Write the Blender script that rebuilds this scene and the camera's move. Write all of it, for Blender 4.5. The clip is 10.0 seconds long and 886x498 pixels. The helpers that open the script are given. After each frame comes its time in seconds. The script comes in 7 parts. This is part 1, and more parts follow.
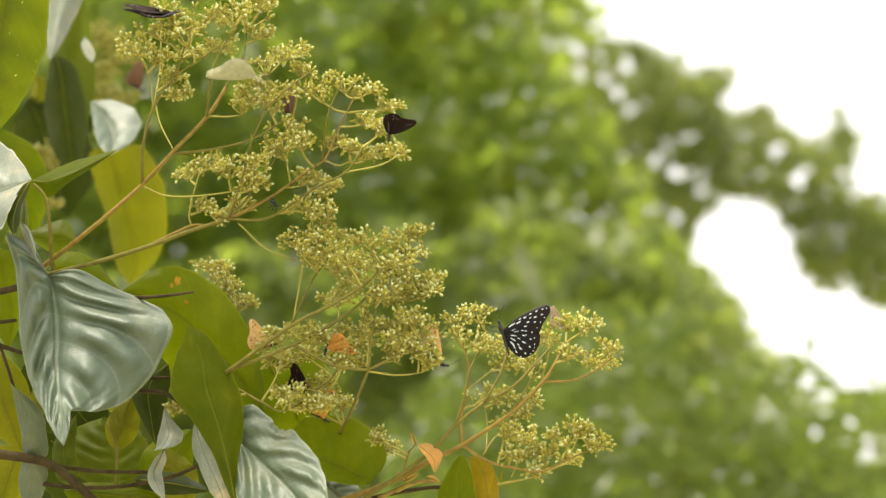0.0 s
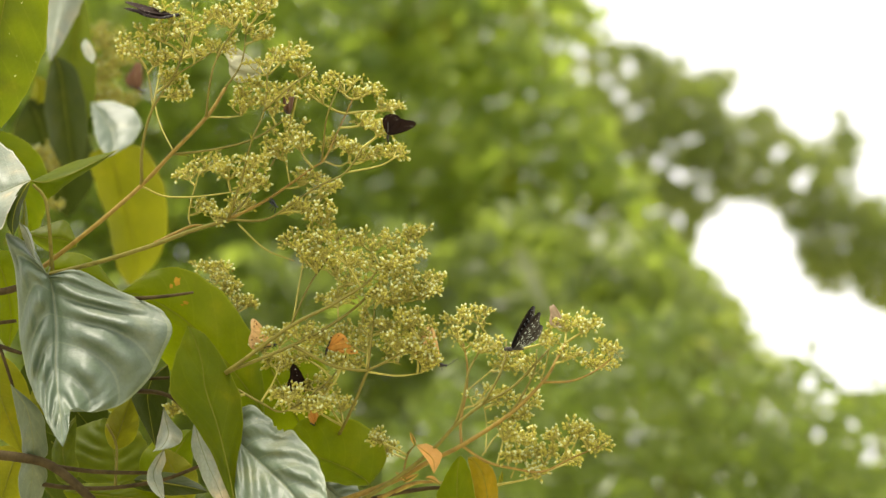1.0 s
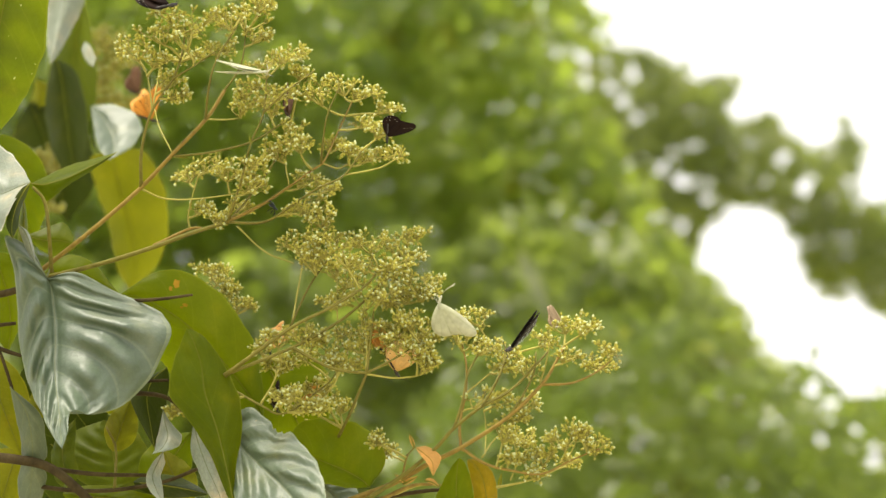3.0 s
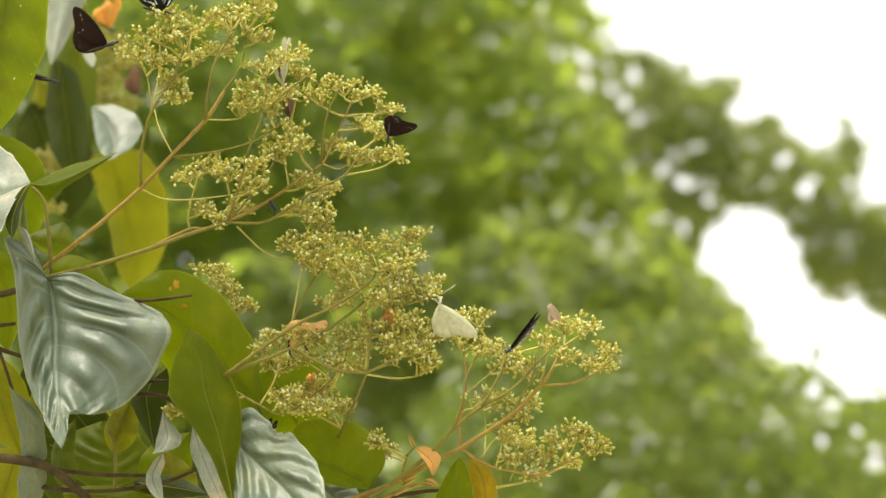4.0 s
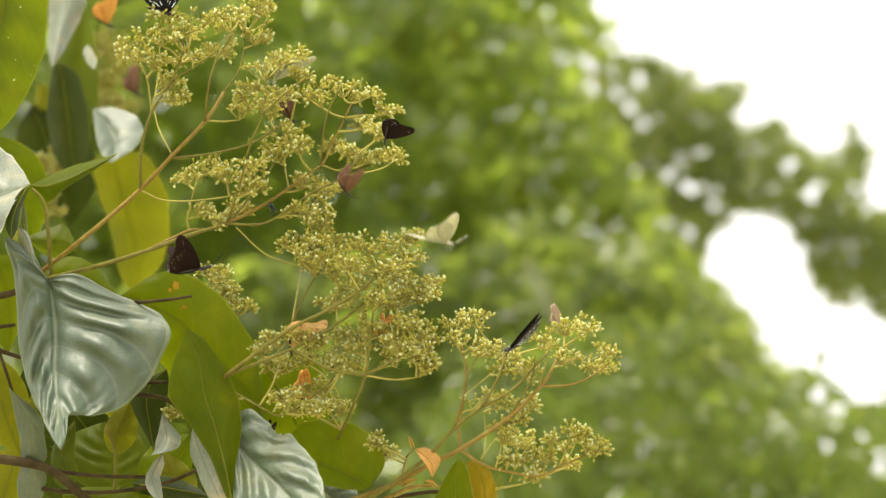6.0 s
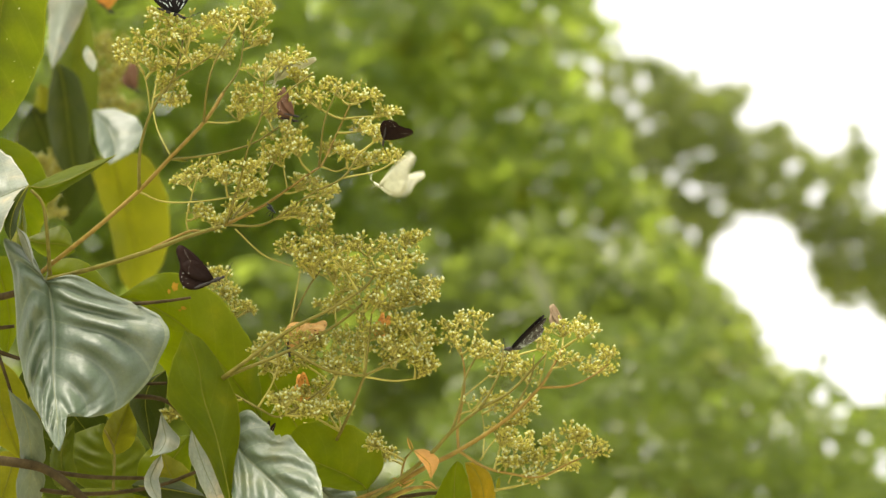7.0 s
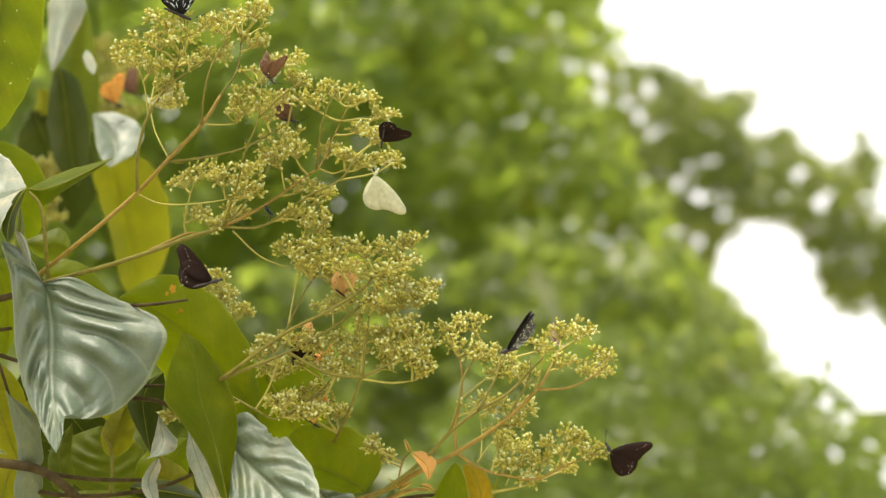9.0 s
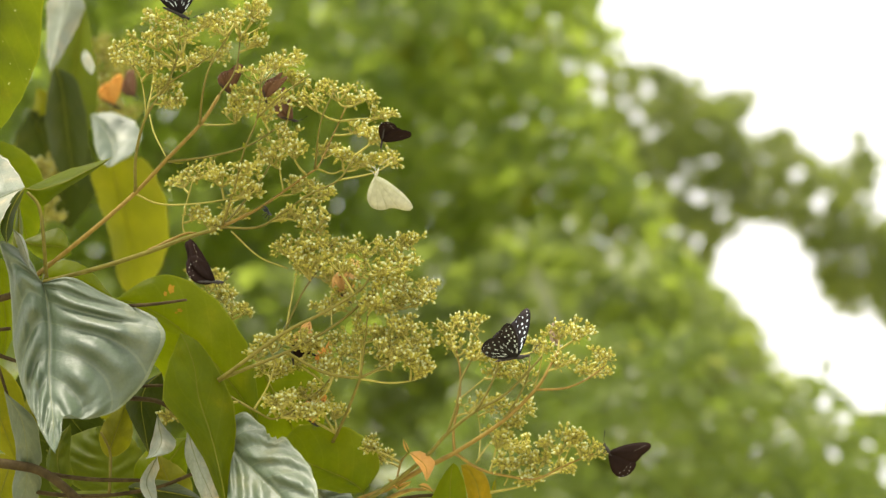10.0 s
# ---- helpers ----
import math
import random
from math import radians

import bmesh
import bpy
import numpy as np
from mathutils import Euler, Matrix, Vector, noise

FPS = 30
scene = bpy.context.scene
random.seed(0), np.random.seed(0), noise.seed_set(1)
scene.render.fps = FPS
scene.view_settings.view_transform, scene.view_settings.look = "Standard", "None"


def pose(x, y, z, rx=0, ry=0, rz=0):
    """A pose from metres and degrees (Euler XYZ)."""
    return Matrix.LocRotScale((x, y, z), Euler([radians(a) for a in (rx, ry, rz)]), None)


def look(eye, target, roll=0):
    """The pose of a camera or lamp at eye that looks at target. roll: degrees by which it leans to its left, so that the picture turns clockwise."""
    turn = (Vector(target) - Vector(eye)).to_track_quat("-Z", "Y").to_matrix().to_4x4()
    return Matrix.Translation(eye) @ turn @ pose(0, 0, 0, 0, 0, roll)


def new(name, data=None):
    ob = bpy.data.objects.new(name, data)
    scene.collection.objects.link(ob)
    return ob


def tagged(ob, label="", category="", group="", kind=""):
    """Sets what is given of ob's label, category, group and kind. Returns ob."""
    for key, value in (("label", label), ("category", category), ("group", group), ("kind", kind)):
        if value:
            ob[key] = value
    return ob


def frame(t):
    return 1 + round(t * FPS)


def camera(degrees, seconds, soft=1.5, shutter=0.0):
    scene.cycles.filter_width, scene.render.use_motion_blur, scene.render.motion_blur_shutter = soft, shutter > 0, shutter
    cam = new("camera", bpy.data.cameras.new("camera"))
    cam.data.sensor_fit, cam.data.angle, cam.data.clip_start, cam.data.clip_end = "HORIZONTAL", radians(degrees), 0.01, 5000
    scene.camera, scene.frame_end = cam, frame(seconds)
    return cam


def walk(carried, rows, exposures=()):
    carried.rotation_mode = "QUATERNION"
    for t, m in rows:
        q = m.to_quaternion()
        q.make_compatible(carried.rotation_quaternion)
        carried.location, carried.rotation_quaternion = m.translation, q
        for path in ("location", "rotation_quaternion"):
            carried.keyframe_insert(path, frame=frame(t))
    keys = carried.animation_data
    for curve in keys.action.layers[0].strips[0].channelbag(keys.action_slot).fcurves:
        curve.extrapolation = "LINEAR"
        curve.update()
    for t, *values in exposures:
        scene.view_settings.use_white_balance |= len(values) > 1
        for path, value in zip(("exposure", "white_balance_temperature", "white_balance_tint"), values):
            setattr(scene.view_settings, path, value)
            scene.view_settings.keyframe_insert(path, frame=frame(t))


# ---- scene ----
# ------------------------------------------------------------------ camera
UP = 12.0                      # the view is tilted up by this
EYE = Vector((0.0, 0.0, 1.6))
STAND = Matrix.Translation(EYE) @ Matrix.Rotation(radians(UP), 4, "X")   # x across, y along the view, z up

cam = camera(20.0, 10.0, soft=1.45, shutter=0.5)
cam.data.dof.use_dof = True            # long lens, wide open
cam.data.dof.focus_distance = 2.0
cam.data.dof.aperture_fstop = 6.4


def drift(right, up, yaw, pitch):
    """Millimetres to the right and up, thousandths of a radian to the left and up."""
    m = STAND @ Matrix.Translation((right * 0.001, 0, up * 0.001))
    return m @ Matrix.Rotation(yaw * 0.001, 4, "Z") @ Matrix.Rotation(pitch * 0.001 + math.pi / 2, 4, "X")


walk(cam, [
    (0.0, drift(0.00, 0.00, 0.00, 0.00)),
    (0.5, drift(0.82, -1.45, 0.41, 0.66)),
    (1.0, drift(2.56, -1.60, 1.06, 1.02)),
    (1.5, drift(3.29, -2.32, 1.42, 1.84)),
    (2.0, drift(4.35, -2.66, 1.95, 2.30)),
    (2.5, drift(5.32, -3.63, 2.28, 2.94)),
    (4.0, drift(7.60, -5.71, 3.19, 4.14)),
    (4.5, drift(8.61, -5.81, 3.63, 4.54)),
    (5.0, drift(10.65, -6.63, 4.42, 5.34)),
    (5.5, drift(11.37, -8.42, 4.96, 5.92)),
    (7.0, drift(16.79, -9.53, 7.11, 7.08)),
    (7.5, drift(18.00, -10.89, 7.71, 7.69)),
    (8.0, drift(19.60, -12.44, 8.45, 8.42)),
    (8.5, drift(22.16, -13.06, 9.43, 9.23)),
    (9.0, drift(24.19, -13.79, 9.84, 10.04)),
    (9.5, drift(24.53, -13.45, 9.74, 10.14)),
    (10.0, drift(24.10, -13.94, 9.17, 10.16)),
], exposures=[(0.0, 2.13, 7060, 10), (10.0, 2.13, 7060, 10)])

# ------------------------------------------------------------------ light
world = bpy.data.worlds.new("sky")
scene.world = world
world.use_nodes = True
wn = world.node_tree.nodes
sky = wn.new("ShaderNodeTexSky")
sky.sky_type = "NISHITA"
sky.sun_disc = False
sky.sun_elevation = radians(74.5)
sky.sun_rotation = radians(-124)
sky.air_density, sky.dust_density, sky.ozone_density = 1.2, 6.0, 0.6
wn["Background"].inputs["Strength"].default_value = 0.074
cloud = wn.new("ShaderNodeHueSaturation")          # a bright, hazy white overcast
cloud.inputs["Saturation"].default_value = 0.18
world.node_tree.links.new(sky.outputs["Color"], cloud.inputs["Color"])
deck = wn.new("ShaderNodeMix")                     # thin cloud evens the sky out
deck.data_type = "RGBA"
deck.inputs["Factor"].default_value = 0.94
deck.inputs["B"].default_value = (6.0, 6.1, 6.2, 1)
world.node_tree.links.new(cloud.outputs["Color"], deck.inputs["A"])
world.node_tree.links.new(deck.outputs["Result"], wn["Background"].inputs["Color"])

sun = new("sun", bpy.data.lights.new("sun", "SUN"))
sun.data.energy, sun.data.angle, sun.data.color = 2.0, radians(25), (1.0, 0.95, 0.86)
sun.matrix_world = look((-6, -4, 26), (0, 0, 0))


# ------------------------------------------------------------------ materials
def node_material(name):
    m = bpy.data.materials.new(name)
    m.use_nodes = True
    n = m.node_tree.nodes
    return m, n, m.node_tree.links, n["Principled BSDF"], n["Material Output"]


def ramp(n, stops):
    r = n.new("ShaderNodeValToRGB")
    e = r.color_ramp.elements
    while len(e) < len(stops):
        e.new(0.5)
    for el, (p, c) in zip(e, stops):
        el.position, el.color = p, (*c, 1)
    return r


def leaf_material(name, dark, light, glow, rough, through_share, veins=True, bump=0.25, spec=0.3, vein_share=0.16, slope=0.3, bands=7.0):
    """A leaf blade: two-scale mottling, paler veins along the blade's own coordinates, light passing through."""
    m, n, l, p, out = node_material(name)
    tc = n.new("ShaderNodeTexCoord")
    noise_a = n.new("ShaderNodeTexNoise")
    noise_a.inputs["Scale"].default_value = 14
    noise_a.inputs["Detail"].default_value = 6
    l.new(tc.outputs["Object"], noise_a.inputs["Vector"])
    noise_b = n.new("ShaderNodeTexNoise")
    noise_b.inputs["Scale"].default_value = 260
    noise_b.inputs["Detail"].default_value = 3
    l.new(tc.outputs["Object"], noise_b.inputs["Vector"])
    info = n.new("ShaderNodeObjectInfo")
    add = n.new("ShaderNodeMath")
    add.operation = "MULTIPLY_ADD"
    l.new(info.outputs["Random"], add.inputs[0])
    add.inputs[1].default_value = 0.35
    l.new(noise_a.outputs["Fac"], add.inputs[2])
    sub = n.new("ShaderNodeMath")
    sub.operation = "SUBTRACT"
    l.new(add.outputs[0], sub.inputs[0])
    sub.inputs[1].default_value = 0.17
    base = ramp(n, [(0.25, dark), (0.75, light)])
    l.new(sub.outputs[0], base.inputs["Fac"])
    colour = base.outputs["Color"]
    # specks of wear
    speck = ramp(n, [(0.0, (1, 1, 1)), (0.28, (0, 0, 0))])
    l.new(noise_b.outputs["Fac"], speck.inputs["Fac"])
    mixs = n.new("ShaderNodeMix")
    mixs.data_type = "RGBA"
    l.new(speck.outputs["Color"], mixs.inputs["Factor"])
    l.new(colour, mixs.inputs["A"])
    mixs.inputs["B"].default_value = (0.30, 0.24, 0.08, 1)
    colour = mixs.outputs["Result"]
    # blotches of yellowing and rust
    noise_c = n.new("ShaderNodeTexNoise")
    noise_c.inputs["Scale"].default_value = 38
    noise_c.inputs["Detail"].default_value = 4
    l.new(tc.outputs["Object"], noise_c.inputs["Vector"])
    blot = ramp(n, [(0.50, (0, 0, 0)), (0.62, (0.25, 0.25, 0.25)), (0.72, (0.85, 0.85, 0.85))])
    l.new(noise_c.outputs["Fac"], blot.inputs["Fac"])
    mixb = n.new("ShaderNodeMix")
    mixb.data_type = "RGBA"
    l.new(blot.outputs["Color"], mixb.inputs["Factor"])
    l.new(colour, mixb.inputs["A"])
    mixb.inputs["B"].default_value = (light[0] * 1.75, light[1] * 1.3, light[2], 1)
    colour = mixb.outputs["Result"]
    if veins:
        uv = n.new("ShaderNodeUVMap")
        uv.uv_map = "blade"
        sep = n.new("ShaderNodeSeparateXYZ")
        l.new(uv.outputs["UV"], sep.inputs[0])

        def op(kind, a, b=None, c=None):
            q = n.new("ShaderNodeMath")
            q.operation = kind
            for i, v in enumerate((a, b, c)):
                if v is None:
                    continue
                if isinstance(v, (int, float)):
                    q.inputs[i].default_value = v
                else:
                    l.new(v, q.inputs[i])
            return q.outputs[0]
        s = op("ABSOLUTE", op("MULTIPLY_ADD", sep.outputs["X"], 2.0, -1.0))
        phase = op("MULTIPLY", op("SUBTRACT", sep.outputs["Y"], op("MULTIPLY", op("POWER", s, 1.25), slope)), bands)
        saw = op("ABSOLUTE", op("SUBTRACT", op("FRACT", phase), 0.5))
        side = op("LESS_THAN", saw, 0.035)
        mid = op("LESS_THAN", s, 0.018)
        vein = op("MAXIMUM", op("MULTIPLY", op("MAXIMUM", side, mid), vein_share), op("MULTIPLY", op("GREATER_THAN", s, 0.965), 0.6))
        mixv = n.new("ShaderNodeMix")
        mixv.data_type = "RGBA"
        l.new(vein, mixv.inputs["Factor"])
        l.new(colour, mixv.inputs["A"])
        mixv.inputs["B"].default_value = (min(1, light[0] * 1.9 + .05), min(1, light[1] * 1.6 + .05), light[2] * 1.6 + .02, 1)
        colour = mixv.outputs["Result"]
    net = n.new("ShaderNodeTexVoronoi")
    net.feature = "DISTANCE_TO_EDGE"
    net.inputs["Scale"].default_value = 210
    l.new(tc.outputs["Object"], net.inputs["Vector"])
    fine = ramp(n, [(0.0, (0.78, 0.78, 0.78)), (0.10, (1, 1, 1))])
    l.new(net.outputs["Distance"], fine.inputs["Fac"])
    mixn = n.new("ShaderNodeMix")
    mixn.data_type = "RGBA"
    mixn.blend_type = "MULTIPLY"
    mixn.inputs["Factor"].default_value = 0.8
    l.new(colour, mixn.inputs["A"])
    l.new(fine.outputs["Color"], mixn.inputs["B"])
    colour = mixn.outputs["Result"]
    l.new(colour, p.inputs["Base Color"])
    p.inputs["Roughness"].default_value = rough
    p.inputs["Specular IOR Level"].default_value = spec
    b = n.new("ShaderNodeBump")
    b.inputs["Strength"].default_value = bump
    b.inputs["Distance"].default_value = 0.002
    l.new(noise_b.outputs["Fac"], b.inputs["Height"])
    l.new(b.outputs["Normal"], p.inputs["Normal"])
    tr = n.new("ShaderNodeBsdfTranslucent")
    mg = n.new("ShaderNodeMix")
    mg.data_type = "RGBA"
    mg.blend_type = "MULTIPLY"
    mg.inputs["Factor"].default_value = 0.5
    mg.inputs["A"].default_value = (*glow, 1)
    shade = ramp(n, [(0.3, (0.72, 0.76, 0.72)), (0.7, (1.15, 1.12, 1.0))])
    l.new(noise_a.outputs["Fac"], shade.inputs["Fac"])
    l.new(shade.outputs["Color"], mg.inputs["B"])
    mg.inputs["Factor"].default_value = 1.0
    l.new(mg.outputs["Result"], tr.inputs["Color"])
    mx = n.new("ShaderNodeMixShader")
    mx.inputs["Fac"].default_value = through_share
    l.new(p.outputs["BSDF"], mx.inputs[1])
    l.new(tr.outputs["BSDF"], mx.inputs[2])
    l.new(mx.outputs["Shader"], out.inputs["Surface"])
    return m


def skin_material(name, a, b, scale, rough, bump=0.3, spec=0.4, share=0.0):
    """Stalks, bark, buds, bodies: two colours mottled at two scales."""
    m, n, l, p, out = node_material(name)
    tc = n.new("ShaderNodeTexCoord")
    na = n.new("ShaderNodeTexNoise")
    na.inputs["Scale"].default_value = scale
    na.inputs["Detail"].default_value = 8
    na.inputs["Roughness"].default_value = 0.65
    l.new(tc.outputs["Object"], na.inputs["Vector"])
    r = ramp(n, [(0.3, a), (0.7, b)])
    l.new(na.outputs["Fac"], r.inputs["Fac"])
    l.new(r.outputs["Color"], p.inputs["Base Color"])
    p.inputs["Roughness"].default_value = rough
    p.inputs["Specular IOR Level"].default_value = spec
    bp_ = n.new("ShaderNodeBump")
    bp_.inputs["Strength"].default_value = bump
    bp_.inputs["Distance"].default_value = 0.001
    l.new(na.outputs["Fac"], bp_.inputs["Height"])
    l.new(bp_.outputs["Normal"], p.inputs["Normal"])
    if share:                                   # fleshy buds let some light through
        tr = n.new("ShaderNodeBsdfTranslucent")
        l.new(r.outputs["Color"], tr.inputs["Color"])
        mx = n.new("ShaderNodeMixShader")
        mx.inputs["Fac"].default_value = share
        l.new(p.outputs["BSDF"], mx.inputs[1])
        l.new(tr.outputs["BSDF"], mx.inputs[2])
        l.new(mx.outputs["Shader"], out.inputs["Surface"])
    return m


def crown_material(name, stops, glow, rough, share):
    """Far foliage: every leaf its own shade."""
    m, n, l, p, out = node_material(name)
    g = n.new("ShaderNodeNewGeometry")
    r = ramp(n, stops)
    tc = n.new("ShaderNodeTexCoord")
    na = n.new("ShaderNodeTexNoise")
    na.inputs["Scale"].default_value = 1.7
    na.inputs["Detail"].default_value = 3
    l.new(tc.outputs["Object"], na.inputs["Vector"])
    mixf = n.new("ShaderNodeMath")
    mixf.operation = "MULTIPLY_ADD"
    l.new(g.outputs["Random Per Island"], mixf.inputs[0])
    mixf.inputs[1].default_value = 0.5
    l.new(na.outputs["Fac"], mixf.inputs[2])
    shift = n.new("ShaderNodeMath")
    shift.operation = "SUBTRACT"
    l.new(mixf.outputs[0], shift.inputs[0])
    shift.inputs[1].default_value = 0.22
    l.new(shift.outputs[0], r.inputs["Fac"])
    l.new(r.outputs["Color"], p.inputs["Base Color"])
    p.inputs["Roughness"].default_value = rough
    p.inputs["Specular IOR Level"].default_value = 0.5
    tr = n.new("ShaderNodeBsdfTranslucent")
    share_of = ramp(n, [(0.1, (0.5, 0.52, 0.5)), (0.5, (0.95, 0.95, 0.9)), (0.95, (1.2, 1.15, 1.0))])
    l.new(shift.outputs[0], share_of.inputs["Fac"])
    tint = n.new("ShaderNodeMix")
    tint.data_type, tint.blend_type = "RGBA", "MULTIPLY"
    tint.inputs["Factor"].default_value = 1.0
    tint.inputs["A"].default_value = (*glow, 1)
    l.new(share_of.outputs["Color"], tint.inputs["B"])
    l.new(tint.outputs["Result"], tr.inputs["Color"])
    mx = n.new("ShaderNodeMixShader")
    mx.inputs["Fac"].default_value = share
    l.new(p.outputs["BSDF"], mx.inputs[1])
    l.new(tr.outputs["BSDF"], mx.inputs[2])
    l.new(mx.outputs["Shader"], out.inputs["Surface"])
    return m


LEAF_OLIVE = leaf_material("leaf_olive", (0.048, 0.074, 0.003), (0.088, 0.112, 0.005), (0.148, 0.192, 0.002), 0.5, 0.54, spec=0.12)
LEAF_YELLOW = leaf_material("leaf_yellow_green", (0.10, 0.115, 0.008), (0.16, 0.165, 0.012), (0.19, 0.20, 0.005), 0.5, 0.55, spec=0.15)
LEAF_GREY = leaf_material("leaf_grey_green", (0.030, 0.056, 0.026), (0.062, 0.096, 0.052), (0.08, 0.11, 0.02), 0.55, 0.10, spec=0.95, vein_share=0.25, slope=0.24, bands=8.5)
# dark leaves; the shade inside the bush is put into this colour
LEAF_DARK_SHADED = leaf_material("leaf_dark_shaded", (0.018, 0.030, 0.003), (0.036, 0.052, 0.006), (0.040, 0.058, 0.003), 0.5, 0.35, spec=0.12)
LEAF_MOSS = leaf_material("leaf_moss", (0.042, 0.066, 0.004), (0.076, 0.098, 0.008), (0.12, 0.16, 0.003), 0.5, 0.5, spec=0.2)
# pale leaf undersides; also white sheen painted as a silver colour
LEAF_SILVER_SHEEN = leaf_material("leaf_silver_sheen", (0.15, 0.18, 0.14), (0.27, 0.30, 0.25), (0.12, 0.15, 0.05), 0.45, 0.2, spec=0.35, vein_share=0.1)
LEAF_BRONZE = leaf_material("leaf_bronze", (0.14, 0.11, 0.008), (0.20, 0.16, 0.012), (0.26, 0.19, 0.006), 0.5, 0.5, spec=0.15)
LEAF_TAN = leaf_material("leaf_tan", (0.36, 0.20, 0.06), (0.50, 0.30, 0.10), (0.5, 0.28, 0.06), 0.6, 0.4)
STALK_OLIVE = skin_material("stalk_olive", (0.092, 0.082, 0.013), (0.165, 0.145, 0.028), 160, 0.7, spec=0.2)
RIB_GREY = skin_material("rib_grey", (0.10, 0.12, 0.06), (0.15, 0.17, 0.09), 200, 0.7, spec=0.15)
RIB_OLIVE = skin_material("rib_olive", (0.11, 0.12, 0.010), (0.16, 0.16, 0.016), 200, 0.6, spec=0.15)
STALK_TAN = skin_material("stalk_tan", (0.14, 0.094, 0.018), (0.25, 0.172, 0.038), 160, 0.7, spec=0.2)
STALK_PALE = skin_material("stalk_pale", (0.23, 0.21, 0.042), (0.36, 0.325, 0.08), 300, 0.7, spec=0.2)
BARK = skin_material("bark", (0.022, 0.016, 0.007), (0.075, 0.056, 0.024), 90, 0.9, 0.8, 0.1)
BUD_GREEN = skin_material("bud_green", (0.37, 0.35, 0.065), (0.62, 0.58, 0.15), 500, 0.75, spec=0.12, share=0.5)
BUD_CREAM = skin_material("bud_cream", (0.46, 0.50, 0.23), (0.63, 0.66, 0.38), 500, 0.75, spec=0.12, share=0.3)
# ground tone, chosen pale so that it bounces fill light upward
GROUND_BOUNCE = skin_material("pale_bounce_ground", (0.26, 0.24, 0.15), (0.38, 0.35, 0.24), 3, 0.95, spec=0.1)
CROWN_A = crown_material("foliage_green", [(0.1, (0.055, 0.10, 0.026)), (0.5, (0.10, 0.15, 0.036)), (0.8, (0.14, 0.175, 0.038)), (1.0, (0.18, 0.20, 0.04))], (0.35, 0.46, 0.06), 0.28, 0.68)
# for the sunlit patches of the crowns: the sun is painted in as yellow
CROWN_SUNLIT = crown_material("foliage_sunlit_yellow", [(0.1, (0.17, 0.20, 0.025)), (0.9, (0.25, 0.27, 0.03))], (0.30, 0.32, 0.03), 0.4, 0.55)
CROWN_B = crown_material("foliage_dull_green", [(0.1, (0.07, 0.10, 0.028)), (0.7, (0.105, 0.14, 0.038)), (1.0, (0.14, 0.165, 0.045))], (0.32, 0.43, 0.065), 0.3, 0.70)
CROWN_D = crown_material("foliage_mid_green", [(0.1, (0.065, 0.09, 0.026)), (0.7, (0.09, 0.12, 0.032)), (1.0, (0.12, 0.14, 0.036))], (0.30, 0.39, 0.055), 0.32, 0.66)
CROWN_N = crown_material("foliage_near_green", [(0.1, (0.06, 0.09, 0.022)), (0.7, (0.09, 0.125, 0.028)), (1.0, (0.13, 0.15, 0.03))], (0.19, 0.27, 0.03), 0.32, 0.6)
CROWN_C = crown_material("foliage_thin_green", [(0.1, (0.06, 0.085, 0.022)), (0.7, (0.10, 0.125, 0.03)), (1.0, (0.14, 0.16, 0.035))], (0.24, 0.31, 0.05), 0.4, 0.62)
PALE_LEAF = leaf_material("leaf_pale_far", (0.13, 0.16, 0.08), (0.20, 0.24, 0.12), (0.22, 0.26, 0.10), 0.35, 0.3, veins=False, spec=0.6)


# ------------------------------------------------------------------ mesh helpers
def mesh_of(name, verts, faces, mats, index=None, smooth=True, uvs=None):
    me = bpy.data.meshes.new(name)
    me.from_pydata([tuple(v) for v in verts], [], faces)
    for m in mats:
        me.materials.append(m)
    if index is not None:
        me.polygons.foreach_set("material_index", index)
    me.polygons.foreach_set("use_smooth", [smooth] * len(me.polygons))
    if uvs is not None:
        layer = me.uv_layers.new(name="blade")
        loops = np.empty(len(me.loops), dtype=np.int32)
        me.loops.foreach_get("vertex_index", loops)
        layer.data.foreach_set("uv", np.asarray(uvs, dtype=np.float32)[loops].ravel())
    me.update()
    return me


def thing(name, label, category, m=None, group="", kind=""):
    ob = new(name)
    ob.empty_display_size = 0.02
    if m is not None:
        ob.matrix_world = m
    return tagged(ob, label, category, group, kind)


def part_of(name, me, parent, label=""):
    ob = new(name, me)
    ob.parent = parent
    if label:
        tagged(ob, label)
    return ob


